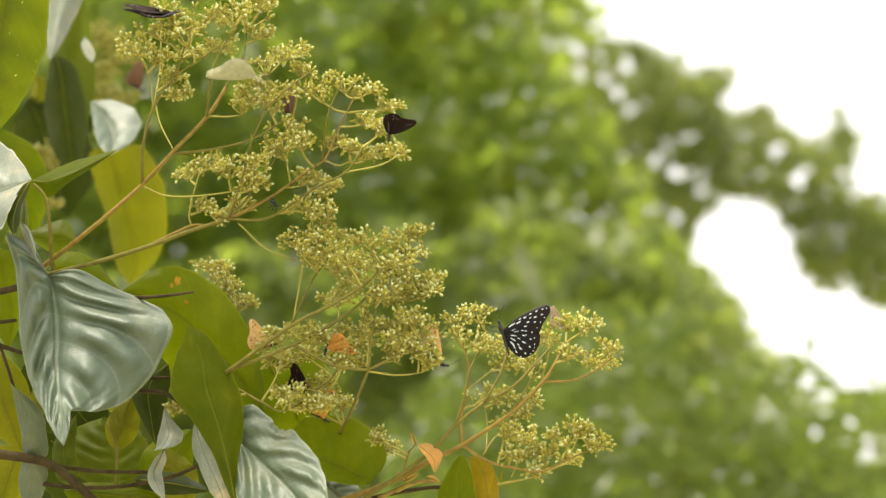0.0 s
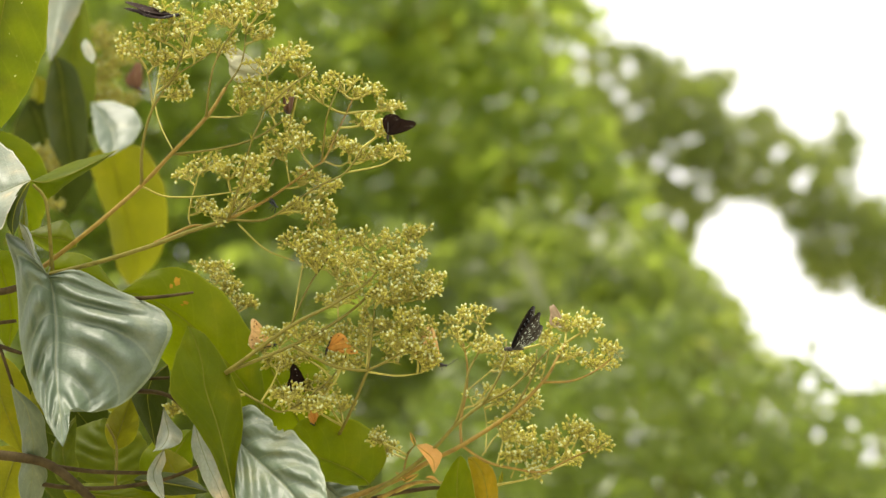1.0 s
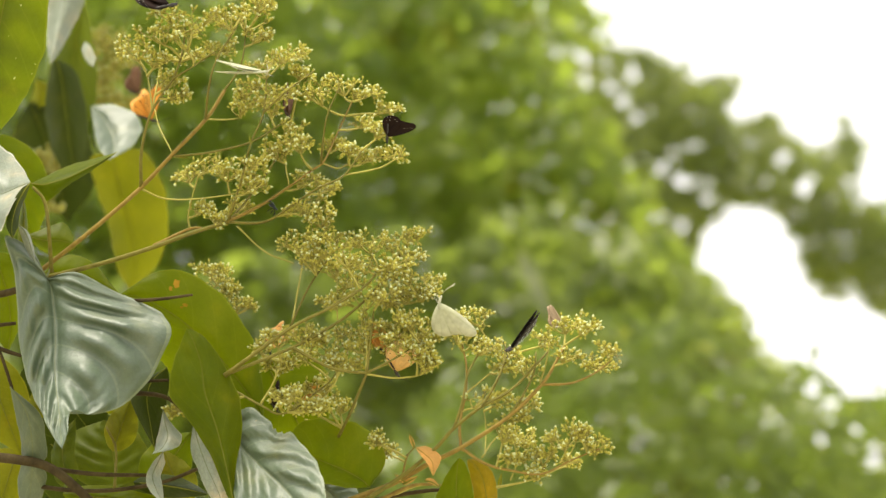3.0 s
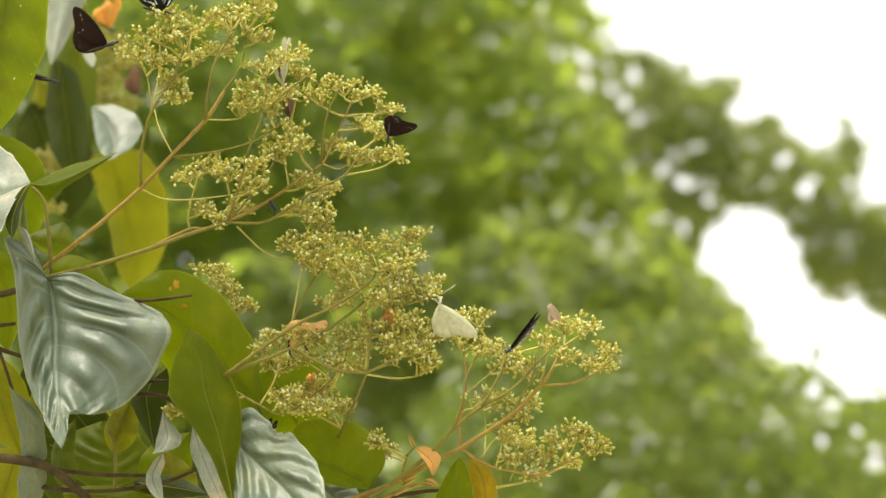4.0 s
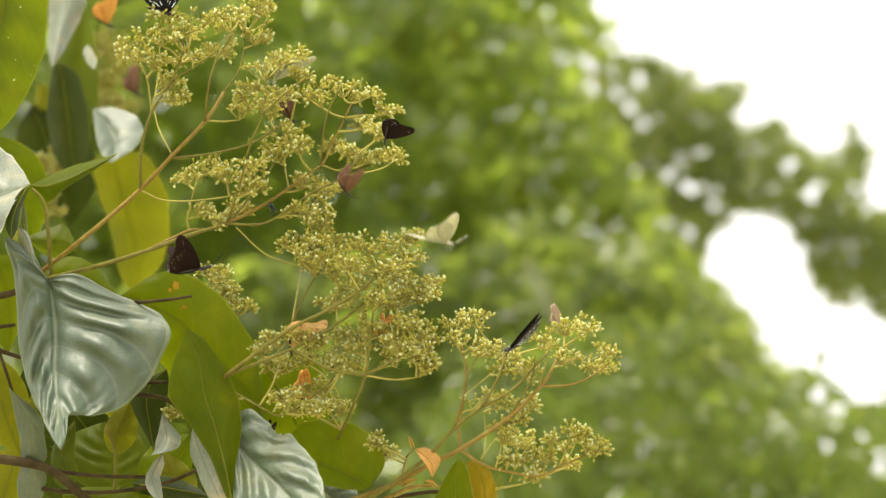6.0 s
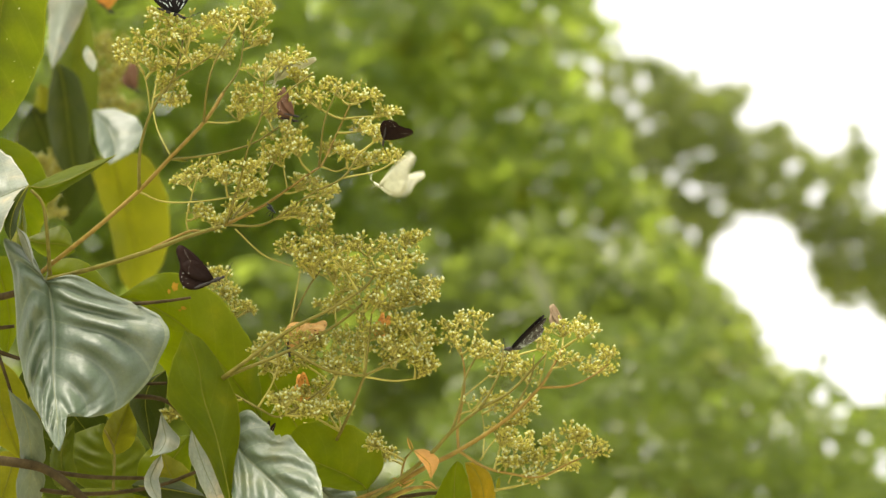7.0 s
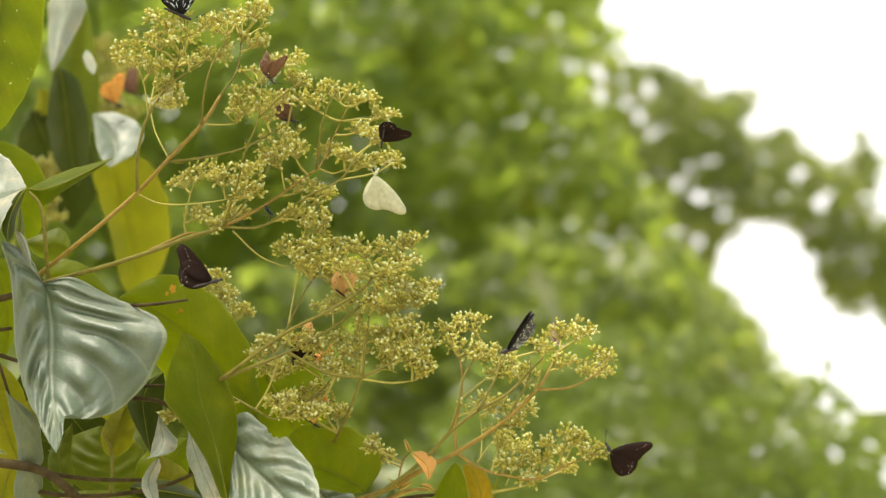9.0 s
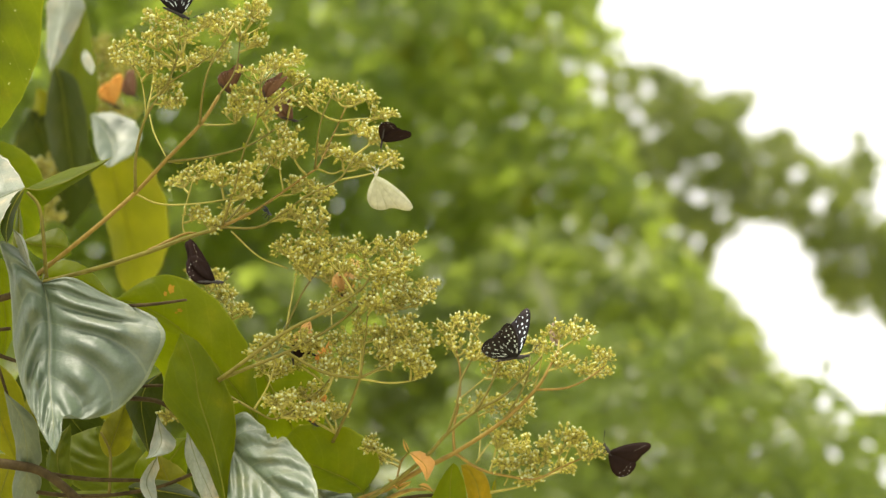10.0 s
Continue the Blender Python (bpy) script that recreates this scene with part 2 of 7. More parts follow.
class Soup:
    """Grows vertices and faces with material numbers."""

    def __init__(self):
        self.v, self.f, self.i = [], [], []

    def tube(self, pts, radii, sides=6, mat=0):
        pts = [Vector(p) for p in pts]
        start = len(self.v)
        prev = None
        for k, p in enumerate(pts):
            d = (pts[min(k + 1, len(pts) - 1)] - pts[max(k - 1, 0)])
            d = d.normalized() if d.length > 1e-9 else Vector((0, 0, 1))
            a = d.cross(Vector((0.13, 1, 0.07))) if prev is None else prev - d * prev.dot(d)
            if a.length < 1e-6:
                a = d.orthogonal()
            a.normalize()
            prev = a
            b = d.cross(a)
            for j in range(sides):
                w = 2 * math.pi * j / sides
                self.v.append(p + (a * math.cos(w) + b * math.sin(w)) * radii[k])
        for k in range(len(pts) - 1):
            for j in range(sides):
                o = start + k * sides
                self.f.append((o + j, o + (j + 1) % sides, o + sides + (j + 1) % sides, o + sides + j))
                self.i.append(mat)
        self.f.append(tuple(start + j for j in reversed(range(sides))))
        self.f.append(tuple(start + (len(pts) - 1) * sides + j for j in range(sides)))
        self.i += [mat, mat]

    def bud(self, p, d, length, radius, mat=0, tip=1):
        """A small drop-shaped bud along d with a paler tip."""
        d = d.normalized()
        a = d.orthogonal().normalized()
        b = d.cross(a)
        o = len(self.v)
        rings = ((0.0, 0.45), (0.22, 0.95), (0.5, 1.0), (0.8, 0.5))
        for h, r in rings:
            for j in range(5):
                w = 2 * math.pi * j / 5
                self.v.append(p + d * (h * length) + (a * math.cos(w) + b * math.sin(w)) * (r * radius))
        self.v.append(p + d * length)
        for k in range(3):
            for j in range(5):
                self.f.append((o + k * 5 + j, o + k * 5 + (j + 1) % 5, o + k * 5 + 5 + (j + 1) % 5, o + k * 5 + 5 + j))
                self.i.append(tip if k == 2 else mat)
        for j in range(5):
            self.f.append((o + 15 + j, o + 15 + (j + 1) % 5, o + 20))
            self.i.append(tip)

    def mesh(self, name, mats):
        return mesh_of(name, self.v, self.f, mats, self.i)


def smooth_line(pts, step=4):
    """Catmull-Rom through the points."""
    pts = [Vector(p) for p in pts]
    q = [pts[0] * 2 - pts[1]] + pts + [pts[-1] * 2 - pts[-2]]
    out = []
    for k in range(1, len(q) - 2):
        a, b, c, d = q[k - 1], q[k], q[k + 1], q[k + 2]
        for j in range(step):
            t = j / step
            out.append(0.5 * ((2 * b) + (c - a) * t + (2 * a - 5 * b + 4 * c - d) * t * t + (3 * b - a - 3 * c + d) * t ** 3))
    out.append(pts[-1])
    return out


FOCUS = 2.0


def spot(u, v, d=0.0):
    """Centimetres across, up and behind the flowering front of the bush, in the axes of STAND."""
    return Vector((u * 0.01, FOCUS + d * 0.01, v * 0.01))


# ------------------------------------------------------------------ ground
# the ground is never in view; it works as a reflector under leaves and buds
gv, gf = [], []
N = 24
for j in range(N + 1):
    for k in range(N + 1):
        a, b = (k / N * 2 - 1), (j / N * 2 - 1)
        x, y = math.copysign(abs(a) ** 3, a) * 1500, math.copysign(abs(b) ** 3, b) * 1500
        gv.append((x, y, 0.0))
for j in range(N):
    for k in range(N):
        o = j * (N + 1) + k
        gf.append((o, o + 1, o + N + 2, o + N + 1))
ground = new("ground", mesh_of("ground", gv, gf, [GROUND_BOUNCE]))
tagged(ground, "unseen ground made pale to throw fill light up under the foliage", "ground", kind="structure")


# ------------------------------------------------------------------ trees behind
def crown_mesh(name, clumps, leaf, density, material, rng, droop=0.35, aspect=0.55):
    """Leaves scattered through the clumps, denser towards their shells, with an uneven outline."""
    V, F = [], []
    for cx, cy, cz, r in clumps:
        count = int(density * (r / leaf) ** 2)
        c = Vector((cx, cy, cz))
        for _ in range(count):
            d = Vector((rng.gauss(0, 1), rng.gauss(0, 1), rng.gauss(0, 1))).normalized()
            p = c + d * (r * rng.random() ** 0.45 * (0.75 + 0.45 * rng.random()))
            n = (Vector((0, 0, 1)) + Vector((rng.gauss(0, .55), rng.gauss(0, .55) - 0.25, rng.gauss(0, .3)))).normalized()
            a = Vector((rng.gauss(0, 1), rng.gauss(0, 1), -droop)).normalized()
            a = (a - n * a.dot(n)).normalized()
            b = n.cross(a)
            s = leaf * (0.6 + 0.8 * rng.random())
            w = s * aspect
            o = len(V)
            V += [p, p + a * s * 0.4 + b * w * 0.5 + n * w * 0.15, p + a * s - n * s * 0.12, p + a * s * 0.4 - b * w * 0.5 + n * w * 0.15]
            F += [(o, o + 1, o + 2), (o, o + 2, o + 3)]
    return mesh_of(name, V, F, [material], smooth=False)


def tree(name, label, foot, clumps, leaf, density, material, seed, trunk_r=0.12, droop=0.35):
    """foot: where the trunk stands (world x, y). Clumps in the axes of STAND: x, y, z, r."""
    rng = random.Random(seed)
    t = thing(name, label, "tree", Matrix.Translation((foot[0], foot[1], 0)), "trees behind the bush")
    inv = Matrix.Translation((-foot[0], -foot[1], 0))
    cl = []
    for x, y, z, r in clumps:
        p = inv @ (STAND @ Vector((x, y, z)))
        cl.append((p.x, p.y, p.z, r))
    top = max(c[2] for c in cl)
    so = Soup()
    spine = smooth_line([(0, 0, 0), (.04, .05, top * .3), (-.05, 0, top * .62), (0.02, .05, top * .9)], 6)
    so.tube(spine, [trunk_r * (1 - 0.85 * k / (len(spine) - 1)) for k in range(len(spine))], 10)
    part_of("trunk", so.mesh("trunk", [BARK]), t)
    ends = [(q, 0) for q in spine[6:]]
    for c in sorted(cl, key=lambda c: math.hypot(c[0], c[1])):
        e = Vector(c[:3])
        s, order = min(ends, key=lambda q: (q[0] - e).length + max(0, q[0].z - e.z) * .8)
        so = Soup()
        r0 = trunk_r * max(.06, .2 - .035 * order)
        line = smooth_line([s, s.lerp(e, .5) + Vector((rng.gauss(0, .06), rng.gauss(0, .06), .03)), e], 4)
        so.tube(line, [r0 * (1 - .5 * k / (len(line) - 1)) for k in range(len(line))], 5)
        part_of("limb", so.mesh("limb", [BARK]), t)
        ends.append((e, order + 1))
    part_of("crown", crown_mesh("crown", cl, leaf, density, material, rng, droop), t)
    return t


def jitter_clumps(x0, x1, z0, z1, depth, step, r, seed):
    rng = random.Random(seed)
    out = []
    z = z0
    while z < z1:
        x = x0
        while x < x1:
            out.append((x + rng.uniform(-.3, .3) * step, depth + rng.uniform(-.5, .6) * step, z + rng.uniform(-.3, .3) * step, r * rng.uniform(.75, 1.2)))
            x += step
        z += step
    return out


def inside(x, z, outline):
    hit = False
    for (x0, z0), (x1, z1) in zip(outline, outline[1:] + outline[:1]):
        if (z0 > z) != (z1 > z) and x < (x1 - x0) * (z - z0) / (z1 - z0) + x0:
            hit = not hit
    return hit


def leafy_spread(outline, gaps, depth, thick, leaf, cover, seed, aspect, droop, lean):
    """Leaves all through a broad crown of that outline (x, z at that depth), less its gaps (x, z, radius). cover: how many leaves deep it is."""
    rng = random.Random(seed)
    xs, zs = [p[0] for p in outline], [p[1] for p in outline]
    x0, x1, z0, z1 = min(xs), max(xs), min(zs), max(zs)
    V, F = [], []
    for _ in range(int(cover * (x1 - x0) * (z1 - z0) / (leaf * leaf * aspect * .42))):
        x, z = rng.uniform(x0, x1), rng.uniform(z0, z1)
        wx, wz = x + rng.gauss(0, .25) * leaf, z + rng.gauss(0, .25) * leaf
        if not inside(wx, wz, outline) or any((x - gx) ** 2 + (z - gz) ** 2 < gr * gr for gx, gz, gr in gaps):
            continue
        y = depth + (rng.uniform(-1, 1) + 1.1 * noise.noise(Vector((x * 5.5 / depth * 2, seed, z * 5.5 / depth * 2)) * 3)) * thick
        p = Vector((x * y / depth, y, z * y / depth))
        n = Vector((rng.gauss(0, .5), rng.gauss(-.5, .5), rng.gauss(.7, .35))).normalized()
        a = Vector((rng.gauss(lean, 1), rng.gauss(0, .7), rng.gauss(-droop, .5)))
        a = (a - n * a.dot(n)).normalized()
        b = n.cross(a)
        s = leaf * (.6 + .8 * rng.random())
        w = s * aspect
        p = p - a * (s * .5)
        o = len(V)
        V += [p, p + a * s * .4 + b * w * .5 + n * w * .15, p + a * s - n * s * .12, p + a * s * .4 - b * w * .5 + n * w * .15]
        F += [(o, o + 1, o + 2), (o, o + 2, o + 3)]
    return V, F


def spreading_tree(name, label, foot, outline, gaps, depth, thick, leaf, cover, material, seed, trunk_r, aspect=.55, droop=.35, lean=0.0, young=(), limbs=26):
    """A tree whose crown fills an outline; limbs run to places all over it. young: yellow clumps, sunlight put into
    their colour.
    """
    rng = random.Random(seed + 5)
    xs, zs = [p[0] for p in outline], [p[1] for p in outline]
    t = thing(name, label, "tree", Matrix.Translation((foot[0], foot[1], 0)), "trees behind the bush")
    M = Matrix.Translation((-foot[0], -foot[1], 0)) @ STAND
    ends = []
    while len(ends) < limbs:
        x, z = rng.uniform(min(xs), max(xs)), rng.uniform(min(zs), max(zs))
        if inside(x, z, outline) and all(math.hypot(x - g[0], z - g[1]) > 2.5 * g[2] for g in gaps):
            ends.append(M @ Vector((x, depth + rng.uniform(0, .8) * thick, z)))
    top = max(e.z for e in ends)
    so = Soup()
    spine = smooth_line([(0, 0, 0), (.04, .05, top * .3), (-.05, 0, top * .62), (0.02, .05, top * .9)], 6)
    so.tube(spine, [trunk_r * (1 - 0.85 * k / (len(spine) - 1)) for k in range(len(spine))], 10)
    part_of("trunk", so.mesh("trunk", [BARK]), t)
    joints = [(q, 0) for q in spine[6:]]
    for e in sorted(ends, key=lambda e: math.hypot(e.x, e.y)):
        s, order = min(joints, key=lambda q: (q[0] - e).length + max(0, q[0].z - e.z) * .8)
        so = Soup()
        r0 = trunk_r * max(.06, .2 - .035 * order)
        line = smooth_line([s, s.lerp(e, .5) + Vector((rng.gauss(0, .06), rng.gauss(0, .06), .03)), e], 4)
        so.tube(line, [r0 * (1 - .5 * k / (len(line) - 1)) for k in range(len(line))], 5)
        part_of("limb", so.mesh("limb", [BARK]), t)
        joints.append((e, order + 1))
    V, F = leafy_spread(outline, gaps, depth, thick, leaf, cover, seed, aspect, droop, lean)
    part_of("crown", mesh_of("crown", [M @ v for v in V], F, [material], smooth=False), t)
    for x, y, z, r in young:
        part_of("sunlit_clump", crown_mesh("sunlit_clump", [(*(M @ Vector((x, y, z))), r)], leaf, 22.0, CROWN_SUNLIT, rng, droop), t, "yellow-green leaves with sunlight put into their colour")
    return t


# the close crown that fills the middle, and the lower one beside it
GAPS_EDGE = [(0.70, 1.04, 0.029), (0.82, 1.02, 0.034), (0.94, 0.95, 0.038), (0.83, 0.88, 0.034), (0.89, 0.81, 0.038), (0.98, 0.72, 0.036), (1.25, 0.57, 0.029), (1.10, 0.46, 0.034), (1.21, 0.39, 0.038), (1.33, 0.30, 0.036), (1.73, 0.51, 0.043), (1.83, 0.35, 0.043), (0.94, 0.46, 0.024), (1.04, 0.77, 0.024), (1.08, 0.19, 0.034), (1.21, 0.17, 0.029)]
spreading_tree("broadleaf_tree", "tall broadleaf tree with bright yellow-green sunlit leaves", (-1.5, 13.4), [(-2.91, 1.91), (0.75, 1.91), (0.70, 1.33), (0.78, 1.24), (0.79, 1.11), (0.63, 1.06), (0.69, 0.89), (0.77, 0.74), (0.92, 0.63), (0.89, 0.48), (1.04, 0.36), (1.04, 0.25), (1.15, 0.16), (1.23, 0.04), (1.25, -0.13), (1.45, -0.17), (1.30, -0.43), (0.60, -0.72), (-0.28, -0.78), (-2.91, -0.89)],
               GAPS_EDGE, 13.0, 0.8, 0.13, 5.0, CROWN_A, 11, 0.2,
               young=[(-0.27, 12.6, 1.14, 0.1), (-0.07, 12.6, 1.16, 0.07), (0.58, 12.6, 0.9, 0.08), (0.8, 12.6, 0.2, 0.1), (0.41, 12.6, 1.19, 0.07), (0.27, 12.6, 0.4, 0.07)])
GAPS_LOW = [(1.46, -0.76, 0.030), (1.54, -0.74, 0.021), (1.70, -0.62, 0.047), (1.71, -0.72, 0.030), (1.77, -0.79, 0.034), (1.70, -0.85, 0.026), (1.89, -0.80, 0.030), (1.97, -0.89, 0.043), (1.97, -0.98, 0.039), (1.75, -0.92, 0.021), (1.58, -0.82, 0.017)]
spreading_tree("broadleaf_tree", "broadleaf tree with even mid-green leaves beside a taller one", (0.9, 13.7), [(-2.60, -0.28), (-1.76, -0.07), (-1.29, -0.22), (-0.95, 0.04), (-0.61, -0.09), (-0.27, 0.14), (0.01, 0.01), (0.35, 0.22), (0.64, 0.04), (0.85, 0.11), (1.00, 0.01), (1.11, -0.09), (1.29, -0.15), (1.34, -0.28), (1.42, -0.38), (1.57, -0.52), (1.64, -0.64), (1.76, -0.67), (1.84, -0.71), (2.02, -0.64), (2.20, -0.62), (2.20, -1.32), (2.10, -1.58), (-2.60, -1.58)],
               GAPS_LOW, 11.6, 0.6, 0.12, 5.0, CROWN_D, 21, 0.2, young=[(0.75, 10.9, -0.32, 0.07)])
# farther trees that close the gaps behind them
far_fill = jitter_clumps(-5.2, 0.65, -3.4, 3.9, 26.0, 1.1, 0.85, 5) + jitter_clumps(0.7, 2.2, -3.4, 0.1, 26.0, .75, 0.5, 6)
tree("broadleaf_tree", "distant broadleaf tree with dull green leaves", (-3.0, 26.0), far_fill, 0.2, 22.0, CROWN_B, 12, 0.3)
back_fill = jitter_clumps(-6.6, 0.8, -4.2, 5.0, 33.0, 1.2, 0.95, 15) + jitter_clumps(0.9, 2.5, -4.2, 0.1, 33.0, 1.0, 0.7, 16)
tree("broadleaf_tree", "far broadleaf tree closing the view with dull green leaves", (-2.0, 33.0), back_fill, 0.26, 15.0, CROWN_B, 17, 0.3)
# nearer crown at the lower right
GAPS_NEAR = [(1.01, -0.52, 0.021), (1.06, -0.51, 0.015), (1.17, -0.42, 0.032), (1.18, -0.50, 0.021), (1.22, -0.54, 0.024), (1.17, -0.58, 0.018), (1.30, -0.55, 0.021), (1.36, -0.61, 0.030), (1.36, -0.67, 0.027), (1.21, -0.63, 0.015), (1.09, -0.57, 0.012)]
spreading_tree("young_tree", "young broadleaf tree with loose yellow-green drooping leaves", (0.8, 8.3), [(0.04, -0.33), (0.37, -0.19), (0.69, -0.19), (0.89, -0.28), (1.09, -0.41), (1.14, -0.37), (1.18, -0.30), (1.23, -0.39), (1.27, -0.48), (1.38, -0.44), (1.48, -0.42), (1.52, -0.57), (1.38, -0.55), (1.32, -0.62), (1.34, -0.71), (1.45, -0.75), (1.52, -0.98), (-0.28, -0.98), (-0.17, -0.62)],
               GAPS_NEAR, 8.0, 0.35, 0.085, 2.2, CROWN_N, 13, 0.05, aspect=.36, droop=.5, lean=.9, young=[(0.77, 7.8, -0.28, 0.03), (0.47, 7.8, -0.26, 0.02)], limbs=22)
# broad pale leaves that catch the sky in the young tree
young = bpy.data.objects["young_tree"]
for (x, y, z), (ax, az), long in (((0.3, 8.6, -0.09), (.45, -.9), 0.26), ((-0.18, 9.4, -0.73), (.97, .24), 0.34)):
    a = Vector((ax, 0.1, az)).normalized()
    b = a.cross(Vector((0, -.75, .66))).normalized()
    V, F = [], []
    for k in range(9):
        u = k / 8
        w = 0.11 * long * math.sin(math.pi * u ** .8) + .002
        c = Vector((x, y, z)) + a * (long * (u - .5)) + Vector((0, 0, -.1 * long * u * u))
        V += [c - b * w, c + Vector((0, .01, -.008)), c + b * w]
    for k in range(8):
        o = k * 3
        F += [(o, o + 1, o + 4, o + 3), (o + 1, o + 2, o + 5, o + 4)]
    M = Matrix.Translation((-0.8, -8.3, 0)) @ STAND
    part_of("broad_leaf", mesh_of("broad_leaf", [M @ v for v in V], F, [PALE_LEAF]), young, "broad pale leaf")
# far bough against the sky
GAPS_BOUGH = [(1.19, 1.75, 0.049), (1.38, 1.72, 0.057), (1.60, 1.61, 0.065), (1.40, 1.49, 0.057), (1.50, 1.37, 0.065), (1.66, 1.22, 0.061), (2.11, 0.97, 0.049), (1.86, 0.78, 0.057), (2.04, 0.65, 0.065), (2.25, 0.50, 0.061), (2.93, 0.86, 0.073), (3.09, 0.59, 0.073), (3.15, 0.69, 0.057), (3.48, 0.65, 0.049), (1.58, 0.78, 0.041), (1.76, 1.31, 0.041), (1.83, 0.32, 0.057), (2.05, 0.29, 0.049)]
BOUGH = [(1.21, 1.95), (1.34, 1.85), (1.66, 1.83), (1.83, 1.70), (1.98, 1.73), (2.15, 1.55), (2.50, 1.60), (2.52, 1.45), (2.40, 1.23), (2.50, 1.18), (2.82, 1.23), (2.99, 1.06), (3.24, 0.89), (3.39, 1.01), (3.51, 1.26), (3.56, 1.01), (3.71, 0.98), (3.59, 0.76), (3.49, 0.51), (3.82, 0.39), (4.28, 0.37), (4.28, -0.52), (3.82, -0.52), (3.64, -0.40), (3.49, -0.23), (3.34, -0.38), (3.12, -0.13), (3.05, 0.12), (2.94, 0.34), (2.70, 0.50), (2.50, 0.46), (2.20, 0.27), (2.13, -0.08), (1.76, -0.03), (1.26, 0.76)]
spreading_tree("slender_tree", "distant slender tree with dull green leaves against the sky", (4.9, 22.6), BOUGH,
               GAPS_BOUGH, 22.0, 0.9, 0.14, 6.0, CROWN_C, 14, 0.16, limbs=30)

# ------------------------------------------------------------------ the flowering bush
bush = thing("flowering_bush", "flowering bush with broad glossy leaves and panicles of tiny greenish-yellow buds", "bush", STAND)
STEMS = []       # polylines of the flower stalks, for the sprays to spring from


def stalk(pts, r0, r1, mat, keep=True, name="stalk", label=""):
    """A tapering stalk through points (across, up, behind) in centimetres."""
    line = smooth_line([spot(*p) for p in pts], 5)
    k = len(line) - 1
    so = Soup()
    so.tube(line, [(r0 + (r1 - r0) * j / k) * 0.01 * (1.25 if j == 0 else 1) for j in range(k + 1)], 8)
    if keep:
        STEMS.append(line)
    return part_of(name, so.mesh(name, [mat]), bush, label)


# woody branches
trunk_line = [(-62, -213, 24), (-60, -120, 22), (-52, -60, 12), (-44, -20, 6), (-40, 12, 8), (-42, 40, 14)]
stalk(trunk_line, 2.2, 0.6, BARK, False, "trunk")
for pts, r0, r1 in (
        ([(-38.93, -16.56, 5), (-34.27, -16.68, 2), (-31.16, -17.37, 1), (-27.86, -19.98, 0), (-24.93, -23.36, 0)], 0.42, 0.36),
        ([(-37.82, -3.63, 4), (-34.72, -3.23, 2), (-31.75, -2.08, 1)], 0.32, 0.24),
        ([(-31.77, -17.36, 2), (-27.91, -17.86, 2), (-23.72, -17.95, 2)], 0.2, 0.15),
        ([(-34.15, -18.77, 4), (-30.33, -19.23, 3), (-26.45, -19.23, 3), (-22.56, -18.59, 3), (-19.63, -17.45, 2)], 0.2, 0.14),
        ([(-37.64, -6.12, 3), (-34.44, -5.76, 3)], 0.2, 0.14),
        ([(-37.18, -7.26, 3), (-35.35, -7.95, 3), (-33.98, -8.4, 3)], 0.22, 0.15),
        ([(-26.45, -19.23, 3), (-26.48, -16.02, 4), (-27.26, -14.18, 4)], 0.12, 0.1),
        ([(-36.72, -5.44, 3), (-35.35, -9.09, 3), (-34.21, -12.74, 3), (-33.07, -16.4, 3)], 0.16, 0.1),
        ([(-24.83, -3.93, 1), (-22.12, -3.72, -1), (-19.65, -3.39, -2)], 0.16, 0.1),
        ([(-24.6, -11.26, 1), (-21.78, -11.65, 0), (-19.75, -13.68, 0), (-18.63, -16.16, 0)], 0.2, 0.14),
        ([(-27.45, -10.5, 2), (-24.72, -10.41, 2), (-21.89, -10.27, 1)], 0.16, 0.12),
        ([(-10.08, -22, 0), (-6.03, -19.98, 0), (-1.75, -19.08, 0), (0.27, -18.95, 0)], 0.2, 0.14)):
    stalk(pts, r0, r1, BARK if r0 > 0.15 else STALK_OLIVE, False, "branch")
# stalks of the panicles
stalk([(-34.32, -2.72, 5), (-30.86, -0.41, 2), (-27.18, 2.29, 0), (-23.94, 5.13, 0), (-21.31, 7.75, -1), (-18.63, 10.57, -1), (-17.28, 12.87, 0)], 0.19, 0.14, STALK_TAN)
stalk([(-23.94, 5.22, 0), (-23.78, 8.01, -1), (-22.96, 10.99, -1.5), (-21.21, 13.63, -2), (-20.55, 15.81, -1), (-20.38, 18.5, 0)], 0.14, 0.06, STALK_OLIVE)
stalk([(-21.21, 13.63, -2), (-19.51, 14.62, -2.5), (-17.69, 15.74, -3)], 0.09, 0.05, STALK_OLIVE)
stalk([(-22.92, 11.15, -1), (-23.45, 13.99, 0), (-24.47, 15.96, 1)], 0.07, 0.05, STALK_PALE)
stalk([(-22.97, 11.15, -1), (-22.61, 14.43, 1), (-22.68, 17.77, 2)], 0.09, 0.05, STALK_PALE)
stalk([(-21.31, 7.79, -1), (-22.57, 9.9, 1), (-23.09, 11.5, 2)], 0.06, 0.05, STALK_PALE)
stalk([(-18.72, 10.48, -1), (-18.26, 12.9, -3), (-17.64, 15.11, -3), (-16.13, 17.78, -2)], 0.11, 0.06, STALK_OLIVE)
stalk([(-17.37, 12.78, 0), (-16.1, 14.88, 1), (-15.77, 17.54, 2)], 0.09, 0.05, STALK_OLIVE)
stalk([(-21.22, 7.57, -1), (-18, 7.89, -2), (-14.97, 8.69, -2), (-12.72, 10.12, -1)], 0.1, 0.07, STALK_OLIVE)
stalk([(-18.63, 10.52, -1), (-17.28, 10.58, 1), (-16.18, 10.77, 2)], 0.08, 0.05, STALK_PALE)
